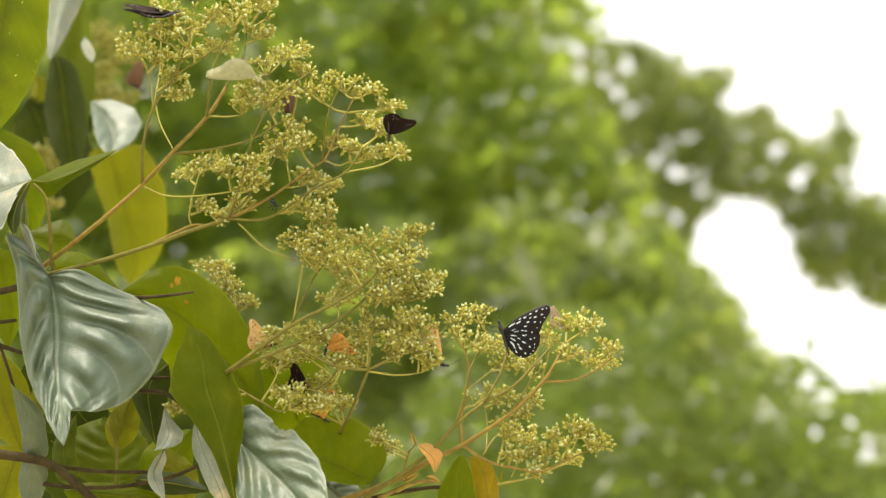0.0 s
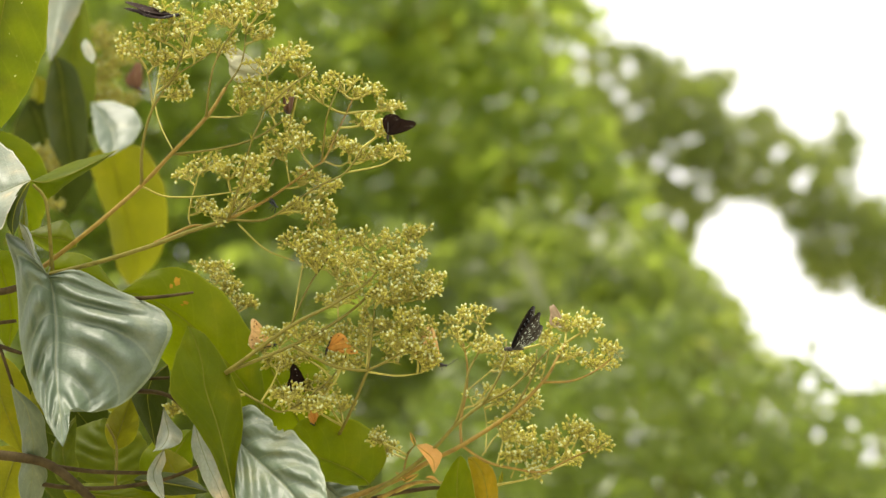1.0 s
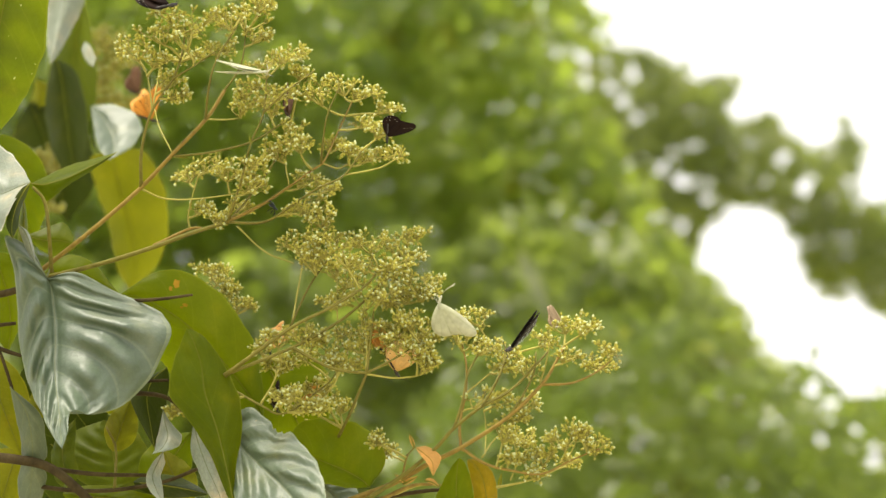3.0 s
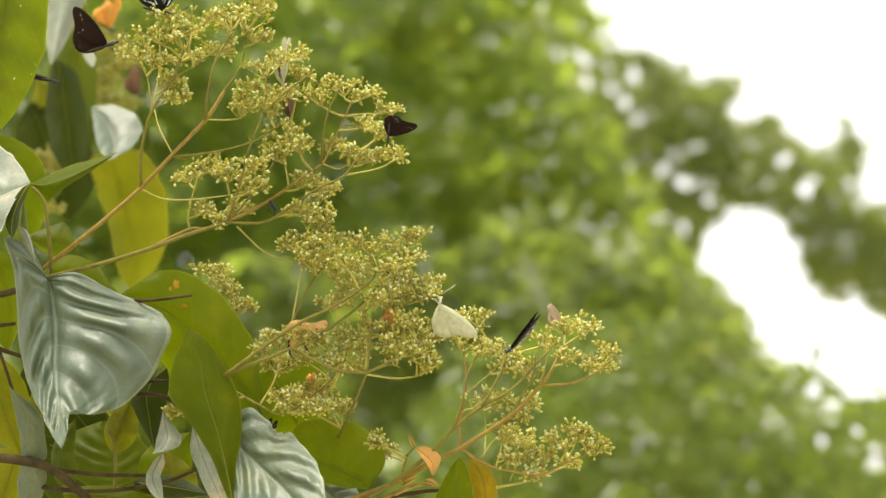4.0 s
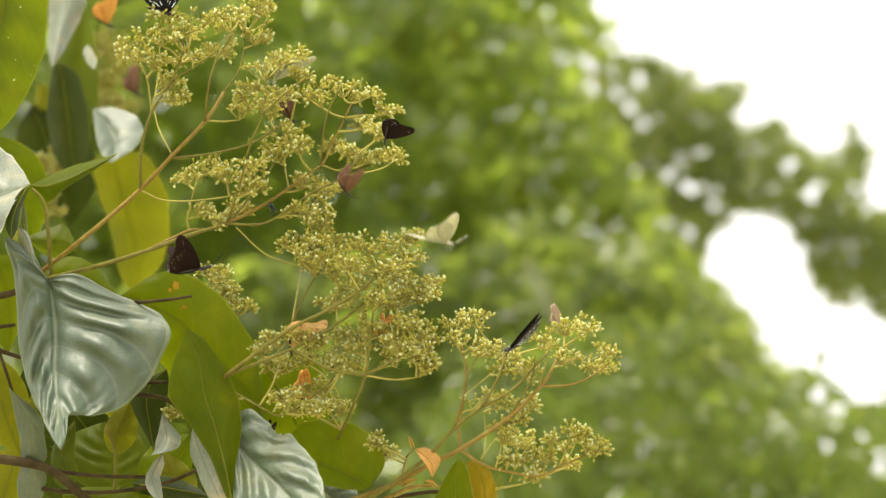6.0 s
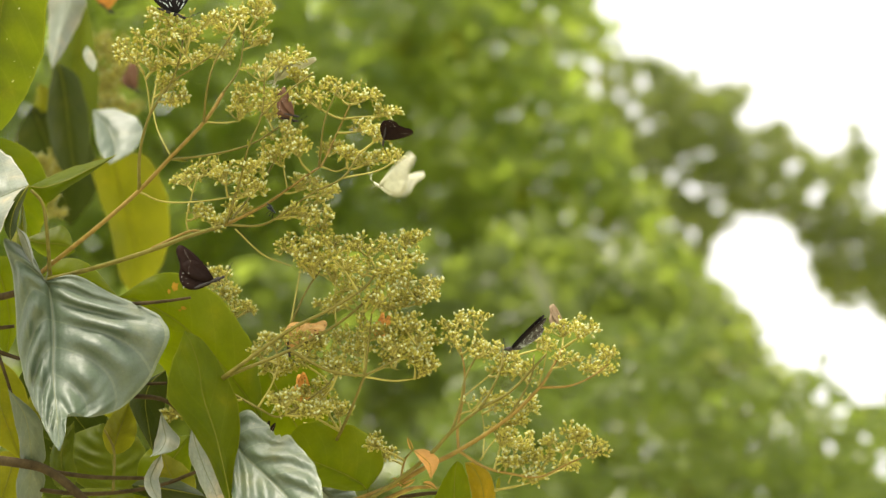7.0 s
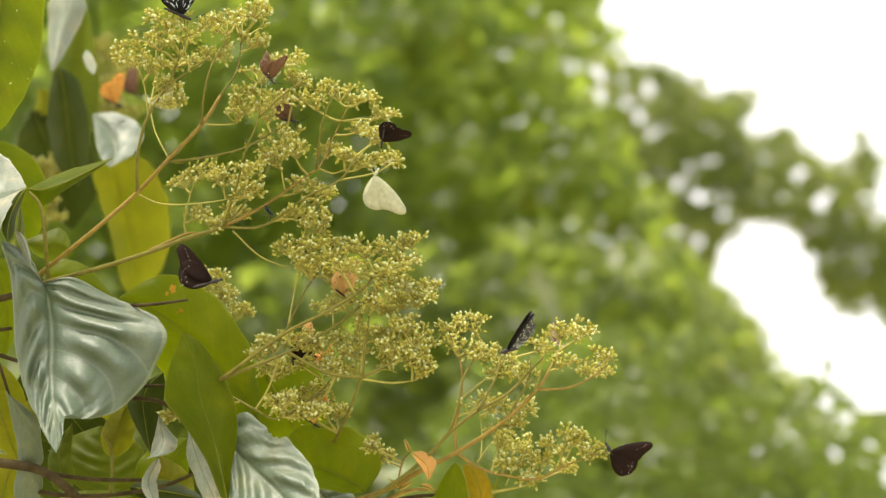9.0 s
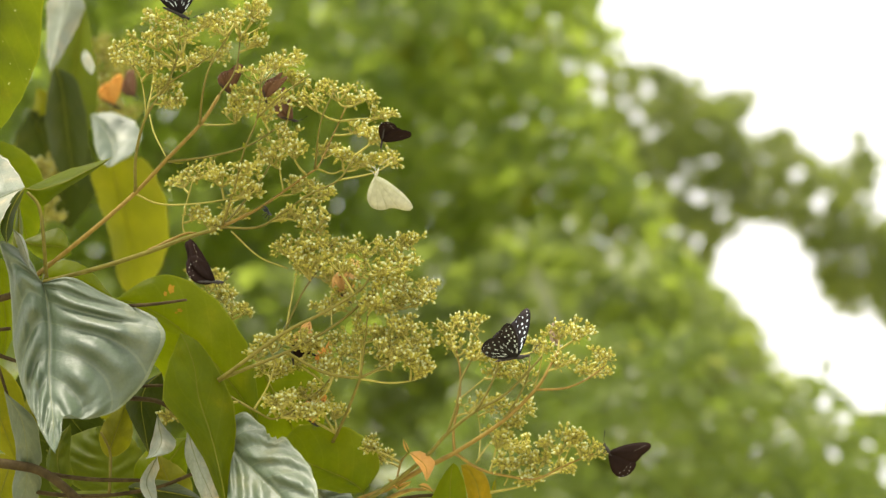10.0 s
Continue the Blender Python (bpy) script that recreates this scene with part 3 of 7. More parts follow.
stalk([(-23.85, 5, 0), (-22.34, 4.3, 1), (-20.08, 4.21, 1), (-17.37, 4.52, 1), (-15.56, 4.93, 1)], 0.08, 0.05, STALK_PALE)
stalk([(-20.27, 1.95, 2), (-20.41, 2.77, 2), (-20.04, 4.35, 1.5), (-19.4, 6.38, 1)], 0.08, 0.05, STALK_PALE)
stalk([(-33.39, -2.35, 5), (-27.32, -0.95, 1), (-22.9, 0.4, 0), (-19.98, 1.48, 0), (-17.05, 2.38, 0)], 0.19, 0.15, STALK_OLIVE)
stalk([(-22.9, 0.49, 0), (-20.36, 1.81, 1.5), (-19.22, 1.95, 1.5)], 0.14, 0.08, STALK_TAN)
stalk([(-17.05, 2.38, 0), (-14.13, 3.87, 0), (-12.11, 5.22, 0)], 0.15, 0.1, STALK_TAN)
stalk([(-17.05, 2.38, 0), (-15.77, 5.75, -2), (-14.98, 8.47, -3), (-13.96, 10.99, -3), (-13.77, 14.52, -2)], 0.1, 0.06, STALK_OLIVE)
stalk([(-14.01, 10.9, -3), (-12, 12.61, -4), (-9.88, 14.16, -4)], 0.09, 0.05, STALK_OLIVE)
stalk([(-16.92, 2.48, 0), (-15.54, 4.36, 2), (-13.79, 6.9, 3), (-12.42, 9.55, 3)], 0.1, 0.06, STALK_OLIVE)
stalk([(-12.11, 5.22, 0), (-10.3, 6.52, 0), (-9.36, 7.25, 0), (-8.46, 9.27, 1), (-7.19, 12.03, 1)], 0.1, 0.06, STALK_TAN)
stalk([(-9.63, 6.97, 0), (-9.09, 10.51, -2), (-8.06, 12.96, -2)], 0.09, 0.05, STALK_OLIVE)
stalk([(-9.45, 7.06, 0), (-8.32, 6.69, 1), (-7.42, 7.06, 1)], 0.08, 0.05, STALK_PALE)
stalk([(-17.05, 2.38, 0), (-14.06, 2.37, -1), (-11.67, 3.74, -2), (-9.89, 4.95, -2), (-7.66, 6.06, -2), (-6.33, 7.97, -2)], 0.11, 0.07, STALK_OLIVE)
stalk([(-7.66, 6.06, -2), (-5.01, 6.63, -1), (-3.54, 7.43, -1)], 0.07, 0.05, STALK_PALE)
stalk([(-12.11, 5.17, 0), (-12.48, 6.83, 1), (-12.48, 7.96, 1)], 0.08, 0.05, STALK_PALE)
stalk([(-16.29, 2.07, 0), (-14.2, 0.05, 1), (-11.91, -0.91, 2)], 0.07, 0.06, STALK_PALE)
stalk([(-18.09, -10.34, -1), (-16.36, -9.4, -3), (-11.7, -7.49, -3), (-8.2, -5.57, -2), (-5.78, -3.54, -1), (-4, -1.3, 0), (-2.65, 0.72, 0)], 0.16, 0.07, STALK_OLIVE)
stalk([(-17.02, -9.71, -3), (-11.86, -6, -4), (-8.78, -4.41, -4), (-5.94, -2.62, -3), (-4.99, -1.29, -2)], 0.16, 0.08, STALK_OLIVE)
stalk([(-11.98, -6.06, -2), (-10.57, -2.87, -1), (-9.09, -0.63, 0), (-8.32, 0.95, 1)], 0.09, 0.05, STALK_OLIVE)
stalk([(-11.82, -5.55, -1), (-11.44, -2.67, 1), (-11.09, -0.41, 2)], 0.08, 0.05, STALK_PALE)
stalk([(-8.28, -5.62, 0), (-8.45, -3.14, 2), (-8.27, -0.87, 3)], 0.07, 0.05, STALK_PALE)
stalk([(-11.61, -7.54, -3), (-9.02, -8.93, -3.5), (-7.25, -9.37, -3.5), (-5.84, -9.46, -3.5)], 0.13, 0.11, STALK_OLIVE)
stalk([(-5.84, -9.46, -3.5), (-5.58, -7.05, -3), (-5.35, -4.63, -2)], 0.11, 0.06, STALK_OLIVE)
stalk([(-5.94, -9.35, -3), (-5.88, -7.31, -2), (-6.09, -5.33, -1)], 0.08, 0.05, STALK_PALE)
stalk([(-5.84, -9.46, -3.5), (-3.71, -8.36, -3.5), (-1.73, -7.14, -3)], 0.1, 0.05, STALK_OLIVE)
stalk([(-5.84, -9.55, -3.5), (-3.73, -9.91, -2.5), (-1.96, -9.76, -2), (-0.72, -9.36, -1)], 0.09, 0.05, STALK_PALE)
stalk([(-5.94, -9.63, 0), (-4.25, -9, 1), (-3.26, -9.23, 1)], 0.06, 0.04, STALK_PALE)
stalk([(-8.5, -15.26, 3), (-7.12, -12.49, -1), (-5.84, -9.46, -3.5)], 0.13, 0.11, STALK_OLIVE)
stalk([(-5.04, -3.92, 0), (-2.42, -4.07, -1), (-0.99, -2.87, -1)], 0.08, 0.05, STALK_PALE)
stalk([(-16.52, -10.93, -1), (-14.14, -12.06, -3), (-12.72, -12.72, -3), (-11.23, -12.16, -2), (-10.25, -11.37, -1), (-8.82, -10.21, 0), (-7.47, -8.14, 0)], 0.1, 0.05, STALK_OLIVE)
stalk([(-14.26, -12, -2.5), (-13.32, -10.42, -2), (-12.72, -8.69, -1)], 0.09, 0.05, STALK_PALE)
stalk([(-8, -9.38, -2.5), (-8.53, -10.53, -2.5), (-9.58, -11.69, -1)], 0.09, 0.05, STALK_PALE)
stalk([(-25.11, -7.48, 9), (-21.35, -4.66, 9), (-18.76, -2.77, 9), (-18.29, -1.13, 9)], 0.09, 0.05, STALK_PALE)
stalk([(-21.35, -4.66, 9), (-18.06, -5.36, 9), (-16.74, -4.66, 9)], 0.08, 0.05, STALK_PALE)
stalk([(-8.68, -20.23, 0), (-4.16, -18.47, -1), (-1.02, -16.69, -2), (1.51, -15.36, -3), (5.18, -12.94, -3.5), (7.83, -10.38, -3.5), (8.96, -8.63, -3), (9.67, -7.43, -2)], 0.24, 0.09, STALK_TAN)
stalk([(-6.4, -19.9, -1), (-3.02, -17.58, -2), (-0.57, -15.5, -3), (0.98, -13.78, -3.5), (3.18, -12.03, -4), (5.4, -10.82, -3.5), (7.41, -8.85, -3), (8.42, -7.78, -2)], 0.18, 0.08, STALK_OLIVE)
stalk([(1.51, -15.36, -3), (1.43, -13.54, -2.5), (1.87, -11.12, -2), (1.96, -9.12, -2), (1.66, -7.46, -1)], 0.13, 0.07, STALK_TAN)
stalk([(0.98, -13.78, -3.5), (1.64, -11.7, -3.5), (2.04, -9.6, -3), (2.99, -7.87, -2)], 0.12, 0.07, STALK_OLIVE)
stalk([(3.18, -12.03, -4), (4.28, -10.13, -4), (4.87, -8.61, -3.5), (5.02, -7.23, -2.5)], 0.11, 0.06, STALK_OLIVE)
stalk([(1.9, -11.35, 1), (3.91, -9.73, 2), (5.5, -8.36, 2)], 0.07, 0.05, STALK_PALE)
stalk([(5.18, -12.94, -3.5), (6.33, -11.26, -3.5), (7.23, -9.43, -3), (7.44, -7.87, -2)], 0.1, 0.06, STALK_OLIVE)
stalk([(7.83, -10.39, 0), (8.2, -8.87, -2), (8.51, -7.08, -2)], 0.07, 0.05, STALK_PALE)
stalk([(7.83, -10.38, -3.5), (10.06, -10.31, -3), (11.89, -9.65, -2), (13.38, -8.63, -1)], 0.11, 0.06, STALK_TAN)
stalk([(1.51, -15.36, -3), (3.42, -16.61, -3), (5.63, -17.18, -3), (7.85, -17.4, -3), (10.09, -16.42, -2.5), (12.43, -15.49, -2)], 0.13, 0.06, STALK_TAN)
stalk([(4.34, -18.65, -1), (6.34, -18.2, -1.5), (7.98, -17.67, -2)], 0.11, 0.06, STALK_PALE)
stalk([(3.19, -16.38, 0), (4.12, -15.11, 1), (5.25, -14.2, 1)], 0.07, 0.05, STALK_PALE)
stalk([(3.44, -16.24, 1), (3.56, -14.11, 3), (3.24, -12.06, 3)], 0.06, 0.04, STALK_PALE)
stalk([(5.47, -18.27, 1), (6.06, -16.69, 1), (5.79, -15.33, 1)], 0.06, 0.04, STALK_PALE)
stalk([(9.95, -16.7, 0), (10.62, -15.25, 0), (10.98, -14.13, 0)], 0.06, 0.04, STALK_PALE)
stalk([(-3.24, -18.4, 0), (-2.79, -16.38, 0), (-2.21, -15.48, 0), (-2.51, -14.64, -1)], 0.09, 0.05, STALK_TAN)
stalk([(-46.41, 6.47, 85), (-42.24, 13.20, 85), (-39.36, 19.29, 85), (-38.07, 23.78, 85)], 0.14, 0.09, STALK_PALE)
stalk([(-48.74, 0.69, 80), (-46.54, 5.73, 80), (-45.28, 8.88, 80), (-44.33, 11.08, 80)], 0.14, 0.09, STALK_PALE)



def nearest_on_stems(p):
    best, at = 1e9, None
    for line in STEMS:
        for q in line[2:]:
            d = (q - p).length + max(0.0, q.z - p.z) * 2.0
            if d < best:
                best, at = d, q
    return at


def spray(u, v, d, r, seed, count=1.0):
    """One cyme: a thin stalk that forks three times and ends in buds over a domed, ragged head."""
    rng = random.Random(seed)
    c = spot(u, v, d)
    r *= 0.01
    foot = nearest_on_stems(c + Vector((0, 0, -0.5 * r)))
    grow = (c - foot)
    grow = grow.normalized() if grow.length > 1e-4 else Vector((0, 0, 1))
    grow = (grow + Vector((0.1, 0, 0.45))).normalized()
    so = Soup()
    hub = c - grow * (0.62 * r)
    bend = foot.lerp(hub, 0.5) + Vector((rng.gauss(0, .06), rng.gauss(0, .1), rng.gauss(0, .06))) * r
    so.tube(smooth_line([foot, bend, hub], 4), [0.00112 - 0.00004 * k for k in range(9)], 5, 0)
    n1 = max(4, int(rng.uniform(5.5, 7.9) * count))
    for a in range(n1):
        w = 2 * math.pi * (a + rng.random() * .7) / n1
        side = Vector((math.cos(w), math.sin(w) * .9, 0.25 * math.sin(w)))
        e1 = hub + (grow * rng.uniform(.25, .9) + side * rng.uniform(.3, .75)) * r
        m1 = hub.lerp(e1, .5) + grow * (-.07 * r)
        so.tube([hub, m1, e1], [.00078, .00066, .00055], 4, 0)
        for b in range(rng.randint(3, 4)):
            d2 = (grow * rng.uniform(.1, .9) + side * .5 + Vector((rng.gauss(0, .7), rng.gauss(0, .7), rng.gauss(0, .55)))).normalized()
            s2 = e1 + d2 * rng.uniform(.2, .42) * r
            so.tube([e1, e1.lerp(s2, .5) - grow * .0004, s2], [.0005, .00046, .00042], 3, 1)
            for _ in range(rng.randint(3, 4)):
                d3 = (d2 * .55 + grow * .4 + Vector((rng.gauss(0, .62), rng.gauss(0, .62), rng.gauss(0, .62)))).normalized()
                s3 = s2 + d3 * rng.uniform(.0018, .0045)
                so.tube([s2, s3], [.00034, .0003], 3, 1)
                big = rng.random() ** 2
                so.bud(s3, d3, .0025 + .0021 * big, .00085 + .0005 * big, 2, 3 if big > .45 else 2)
    me = so.mesh("flower_spray", [STALK_PALE, STALK_PALE, BUD_GREEN, BUD_CREAM])
    return part_of("flower_spray", me, bush)


SPRAYS_TOP = [(-24.16, 15.9, -1.5, 1.53), (-22.29, 17.17, -2.3, 1.62), (-21.74, 13.52, -0.4, 1.17), (-20.76, 12.3, -2, 0.81), (-20.16, 16.92, -2.6, 1.89), (-18.5, 18.68, -0.4, 1.98), (-20.51, 15.8, 3, 1.35), (-15.65, 18.93, 2.2, 1.89), (-14.63, 17.32, 2, 1.17), (-17.36, 16.12, -1.6, 1.35), (-14.39, 19.67, 0.5, 1.17), (-22.54, 15.03, -1.2, 1.08), (-21.57, 18.77, -1.9, 1.26), (-16.64, 18.28, -2.3, 1.35)]
SPRAYS_UPPER = [(-13.66, 14.69, -1.6, 1.8), (-12.29, 15.71, 3, 1.35), (-11.34, 14.39, 2.4, 0.9), (-15.65, 13.24, 2.2, 1.17), (-16.01, 11.65, 2.2, 1.26), (-12.89, 12.31, -1.7, 1.35), (-13.61, 11.24, -1, 0.99), (-10.14, 12.49, 1.1, 1.62), (-8.13, 13.21, 1.8, 1.35), (-6.11, 12.81, 2.6, 1.35), (-4.29, 11.45, 2.7, 0.99), (-4.62, 9.6, -2.4, 1.35), (-6.06, 10.22, 0.9, 0.99), (-8.56, 8.43, 1.4, 1.08), (-12.35, 9.73, 0.3, 1.89), (-11.33, 8.52, -1.8, 1.35), (-13.24, 7.92, 0.1, 1.26), (-14.63, 6.94, -2.4, 1.08)]
SPRAYS_MID = [(-18.83, 6.9, 3.1, 1.35), (-20.47, 6.2, 2.6, 1.17), (-17.11, 6.27, 0.6, 1.08), (-15.09, 5.06, -1, 1.17), (-19.36, 3.47, 2.9, 1.08), (-17.88, 2.53, 0.7, 0.72), (-16.37, 3.6, 2.7, 0.99), (-6.01, 7.56, 2.5, 1.26), (-3.7, 7.8, 0.3, 1.08), (-7.37, 8.04, -0.3, 0.72), (-10.8, 5.56, 0.9, 1.44), (-9.17, 4.99, -0.2, 1.17), (-10.2, 3.39, -2, 1.53), (-11.82, 3.18, -1, 0.9), (-15.43, 5.96, 2.3, 0.99)]
SPRAYS_HEART = [(-11.5, 0.49, -2.7, 1.26), (-9.72, 1.38, -2.7, 1.71), (-7.65, 0.95, 1.1, 1.53), (-5.77, 0.72, -1.2, 1.44), (-3.79, 0.5, 0.5, 1.35), (-2.21, 1.17, 0.1, 1.08), (-2.55, -0.4, -0.8, 0.99), (-8.88, -1.33, 3.5, 1.53), (-6.42, -1.07, -1.7, 1.44), (-10.29, -0.63, -0.3, 1.17), (-4.19, -1.74, -1.7, 1.17), (-0.86, -2.44, 1.1, 1.08), (-1.3, -3.53, -1.2, 0.99), (-2.78, -3.54, -0.7, 0.99), (-8.59, -4.04, 1.9, 1.26), (-6, -3.76, -0.9, 1.53), (-4.24, -4.02, 0.6, 1.26), (-7.26, -2.47, 2.9, 1.17), (-9.52, 2.49, -2.3, 1.08)]
SPRAYS_LOW = [(-11.06, -6.4, -2.6, 1.35), (-12.91, -6.88, -1.5, 1.17), (-14.5, -7.91, 2, 0.9), (-7.64, -6.96, 1, 1.53), (-5.54, -5.98, -1.5, 1.53), (-3.76, -6.01, -0.8, 1.44), (-1.96, -6.2, -1.8, 1.44), (-3.78, -8.05, 0, 1.26), (-1.42, -8.61, -2.7, 1.17), (-8.8, -8.57, 1.5, 1.17), (-13.64, -9.08, 2.8, 1.08), (-11.84, -11.61, 3.2, 1.35), (-10.17, -10.85, 1.8, 1.26), (-8.18, -12.53, 3.2, 0.99), (-9.93, -12.28, -2.9, 0.81), (-6.44, -7.56, -1.1, 1.08), (-2.93, -7.27, 3.3, 1.35), (-11.09, -8.36, 2, 0.9), (-5.12, -15.01, -0.3, 0.72), (-4.3, -16.18, 3.1, 0.72)]
SPRAYS_RIGHT = [(1.09, -5.78, 1, 1.26), (2.64, -5.22, 2.3, 1.35), (1.83, -7.06, -1.1, 1.44), (3.48, -7.48, -1.8, 1.35), (5.22, -8.0, -0.1, 1.44), (6.72, -9.25, -2.1, 1.26), (4.98, -9.1, -0.5, 1.08), (8.42, -7.21, 3.3, 1.17), (9.91, -5.73, -0.8, 1.35), (11.26, -6.11, -2.9, 0.9), (9.94, -8.34, -2.7, 0.99), (3.16, -11.71, -1.9, 1.44), (4.82, -11.95, 2.1, 1.08), (6.77, -12.01, -0.6, 1.08), (6.09, -13.1, -1.1, 0.9), (4.94, -14.35, -2.4, 1.08), (6.45, -15.14, 3.4, 1.08), (6.56, -16.31, -0.2, 1.26), (8.08, -16.2, -1.6, 1.17), (9.59, -14.78, -2.6, 1.26), (10.93, -14.25, -2.6, 1.08), (12.39, -15.28, -1.9, 1.08), (10.24, -16.89, 1.4, 0.81), (7.4, -17.59, -2, 0.72), (5.37, -16.11, -2.7, 0.99)]
SPRAYS_TIP = [(-21.34, -12.70, 1, 0.5), (12.52, -8.96, 0.2, 1.08), (13.14, -7.91, -1.4, 0.81), (-18.62, -1.84, 10, 1.35), (-19.39, -1.36, 8.2, 1.08), (-16.89, -4.66, 9.1, 1.17), (-17.87, -3.25, 9.5, 0.9)]
SPRAYS_MORE = [(-9.93, -0.4, -3, 1.26), (-7.62, -0.49, -3, 1.26), (-3.63, -0.93, -3, 1.17), (-4.52, -3.15, -3, 1.17), (-2.76, -2, -2, 1.08), (-3.72, -7.14, -3, 1.17), (-1.86, -8.02, -3, 1.17), (-2.75, -5.36, -3, 1.17), (-0.98, -8.91, -3, 0.9), (-9.89, -6.73, -2, 0.99), (-12.06, -11.48, -3, 0.99), (-9.84, -12.28, -3, 0.9), (-8.2, -8.87, -2, 0.9), (-12.84, -11.71, 1, 0.99), (-10.93, -12.27, -1, 0.9), (-9.27, -11.77, 2, 0.99), (-7.42, -9, 1, 1.08), (-10.03, -7.12, -1, 0.99), (-12.45, -9.04, 2, 0.9), (-1.09, -7.19, 1, 0.9)]
n = 100
for group in (SPRAYS_TOP, SPRAYS_UPPER, SPRAYS_MID, SPRAYS_HEART, SPRAYS_LOW, SPRAYS_RIGHT, SPRAYS_TIP, SPRAYS_MORE):
    for u, v, d, r in group:
        spray(u, v, d, r, n)
        n += 1
for u, v, d, r in ((-38.07, 24.29, 85, 1.9), (-38.97, 22.37, 85, 1.9), (-36.98, 21.34, 85, 1.9), (-39.48, 19.61, 85, 1.9), (-37.43, 18.27, 85, 1.9), (-36.34, 17.11, 85, 1.9), (-38.20, 20.19, 85, 1.9), (-39.61, 24.55, 85, 1.9), (-36.66, 23.14, 85, 1.9), (-38.59, 17.37, 85, 1.9),
                   (-45.59, 10.45, 80, 1.6), (-44.02, 11.08, 80, 1.6), (-46.54, 9.01, 80, 1.6), (-44.65, 8.88, 80, 1.6), (-43.26, 9.89, 80, 1.6), (-45.59, 6.05, 80, 1.6), (-43.96, 4.97, 80, 1.6), (-44.65, 7.12, 80, 1.6)):
    spray(u, v, d, r, n)
    n += 1



def blade(base, tip, left, right, material, dl=0.0, dr=0.0, bow=0.0, sag=0.0, quilt=0.0, lobe=0.12, peak=0.62, ripple=0.0, seed=0, petiole=None, parent=None, label="", box=0.78, cut=1.0, box_r=0.78, cut_r=1.0, lobe_l=None, slope=0.3, bands=7.0, drop=0.0, peak_l=None):
    """One ovate leaf. base, tip: (across, up, behind) in cm; left, right: greatest half widths; dl, dr: how far those edges lie behind the midrib;
    bow: sideways arch of the midrib; sag: arch towards the viewer; quilt: height of the swellings between the veins."""
    rng = random.Random(seed + 77)
    b, t = spot(*base), spot(*tip)
    ax = t - b
    length = ax.length
    flat = Vector((ax.x, 0, ax.z)).normalized()
    side = Vector((-flat.z, 0, flat.x))          # to the left when looking from base to tip
    back = Vector((0, 1, 0))
    NT, NS = (90, 24) if quilt > .5 else (36, 12)
    V, UV, F = [], [], []
    ph = rng.uniform(0, 6)
    for j in range(NT + 1):
        v = j / NT
        prof_r = (max(0.0, math.sin(math.pi * min(1, v * cut_r) ** peak)) ** box_r) * (1 - 0.25 * v ** 3)
        prof_l = max(0.0, math.sin(math.pi * min(1, v * cut) ** (peak_l or peak))) ** box
        mid = b + ax * v + side * (bow * .01 * 4 * v * (1 - v)) - back * (sag * .01 * 4 * v * (1 - v))
        for k in range(-NS, NS + 1):
            s = k / NS
            a = abs(s)
            w, dep, prof = (left, dl, prof_l) if s > 0 else (right, dr, prof_r)
            p = mid + side * (s * w * .01 * prof) + back * (dep * .01 * a ** 1.3 * prof)
            p -= ax * ((lobe if lobe_l is None or s < 0 else lobe_l) * a ** (1.2 if lobe_l is None or s < 0 else 1.9) * (1 - v) ** 3)
            if s > 0:
                p += ax * (drop * prof * a)
            q = (v - slope * a ** 1.25) * bands + 0.55 * noise.noise(Vector((v * 4, s * 3, seed))) * (1 if quilt > .5 else 0)
            sw = 0.5 + 0.5 * math.cos(2 * math.pi * q)
            rough_q = (0.75 + 0.6 * noise.noise(Vector((v * 5 + 9, s * 4, seed)))) * (1 if s > 0 else .6)
            sw += 0.2 * noise.noise(Vector((v * 26, s * 12, seed + 3))) if quilt > .5 else 0
            p -= back * (quilt * .01 * sw * rough_q * min(1, a * 4) * (1 - a ** 4) * math.sin(math.pi * min(1, v * .92 + .06)))
            p += back * (quilt * .01 * .8 * math.exp(-(a / .05) ** 2))
            p -= back * (ripple * .01 * a ** 2 * math.sin(v * 17 + ph + (2 if s > 0 else 0)) * prof)
            p += side * (.006 * w * .01 * a ** 6 * (math.sin(v * 23 + ph) + math.sin(v * 41)) * (1 if s > 0 else -1))
            V.append(p)
            UV.append((s * .5 + .5, v))
    W = 2 * NS + 1
    for j in range(NT):
        for k in range(W - 1):
            o = j * W + k
            F.append((o, o + 1, o + W + 1, o + W))
    ob = part_of("leaf", mesh_of("leaf", V, F, [material], uvs=UV), parent or bush, label)
    # midrib, raised on the far side as well
    so = Soup()
    rib = [V[j * W + NS] for j in range(NT + 1)]
    line = rib
    if petiole is not None:
        lead = smooth_line([spot(*q) for q in petiole] + [rib[0]], 5)[:-1]
        line = lead + rib
    n = len(line)
    so.tube(line, [.0007 * (1 - .75 * j / n) + .0001 for j in range(n)], 6)
    part_of("midrib", so.mesh("midrib", [RIB_GREY if material in (LEAF_GREY, LEAF_SILVER_SHEEN) else RIB_OLIVE]), ob)
    return ob


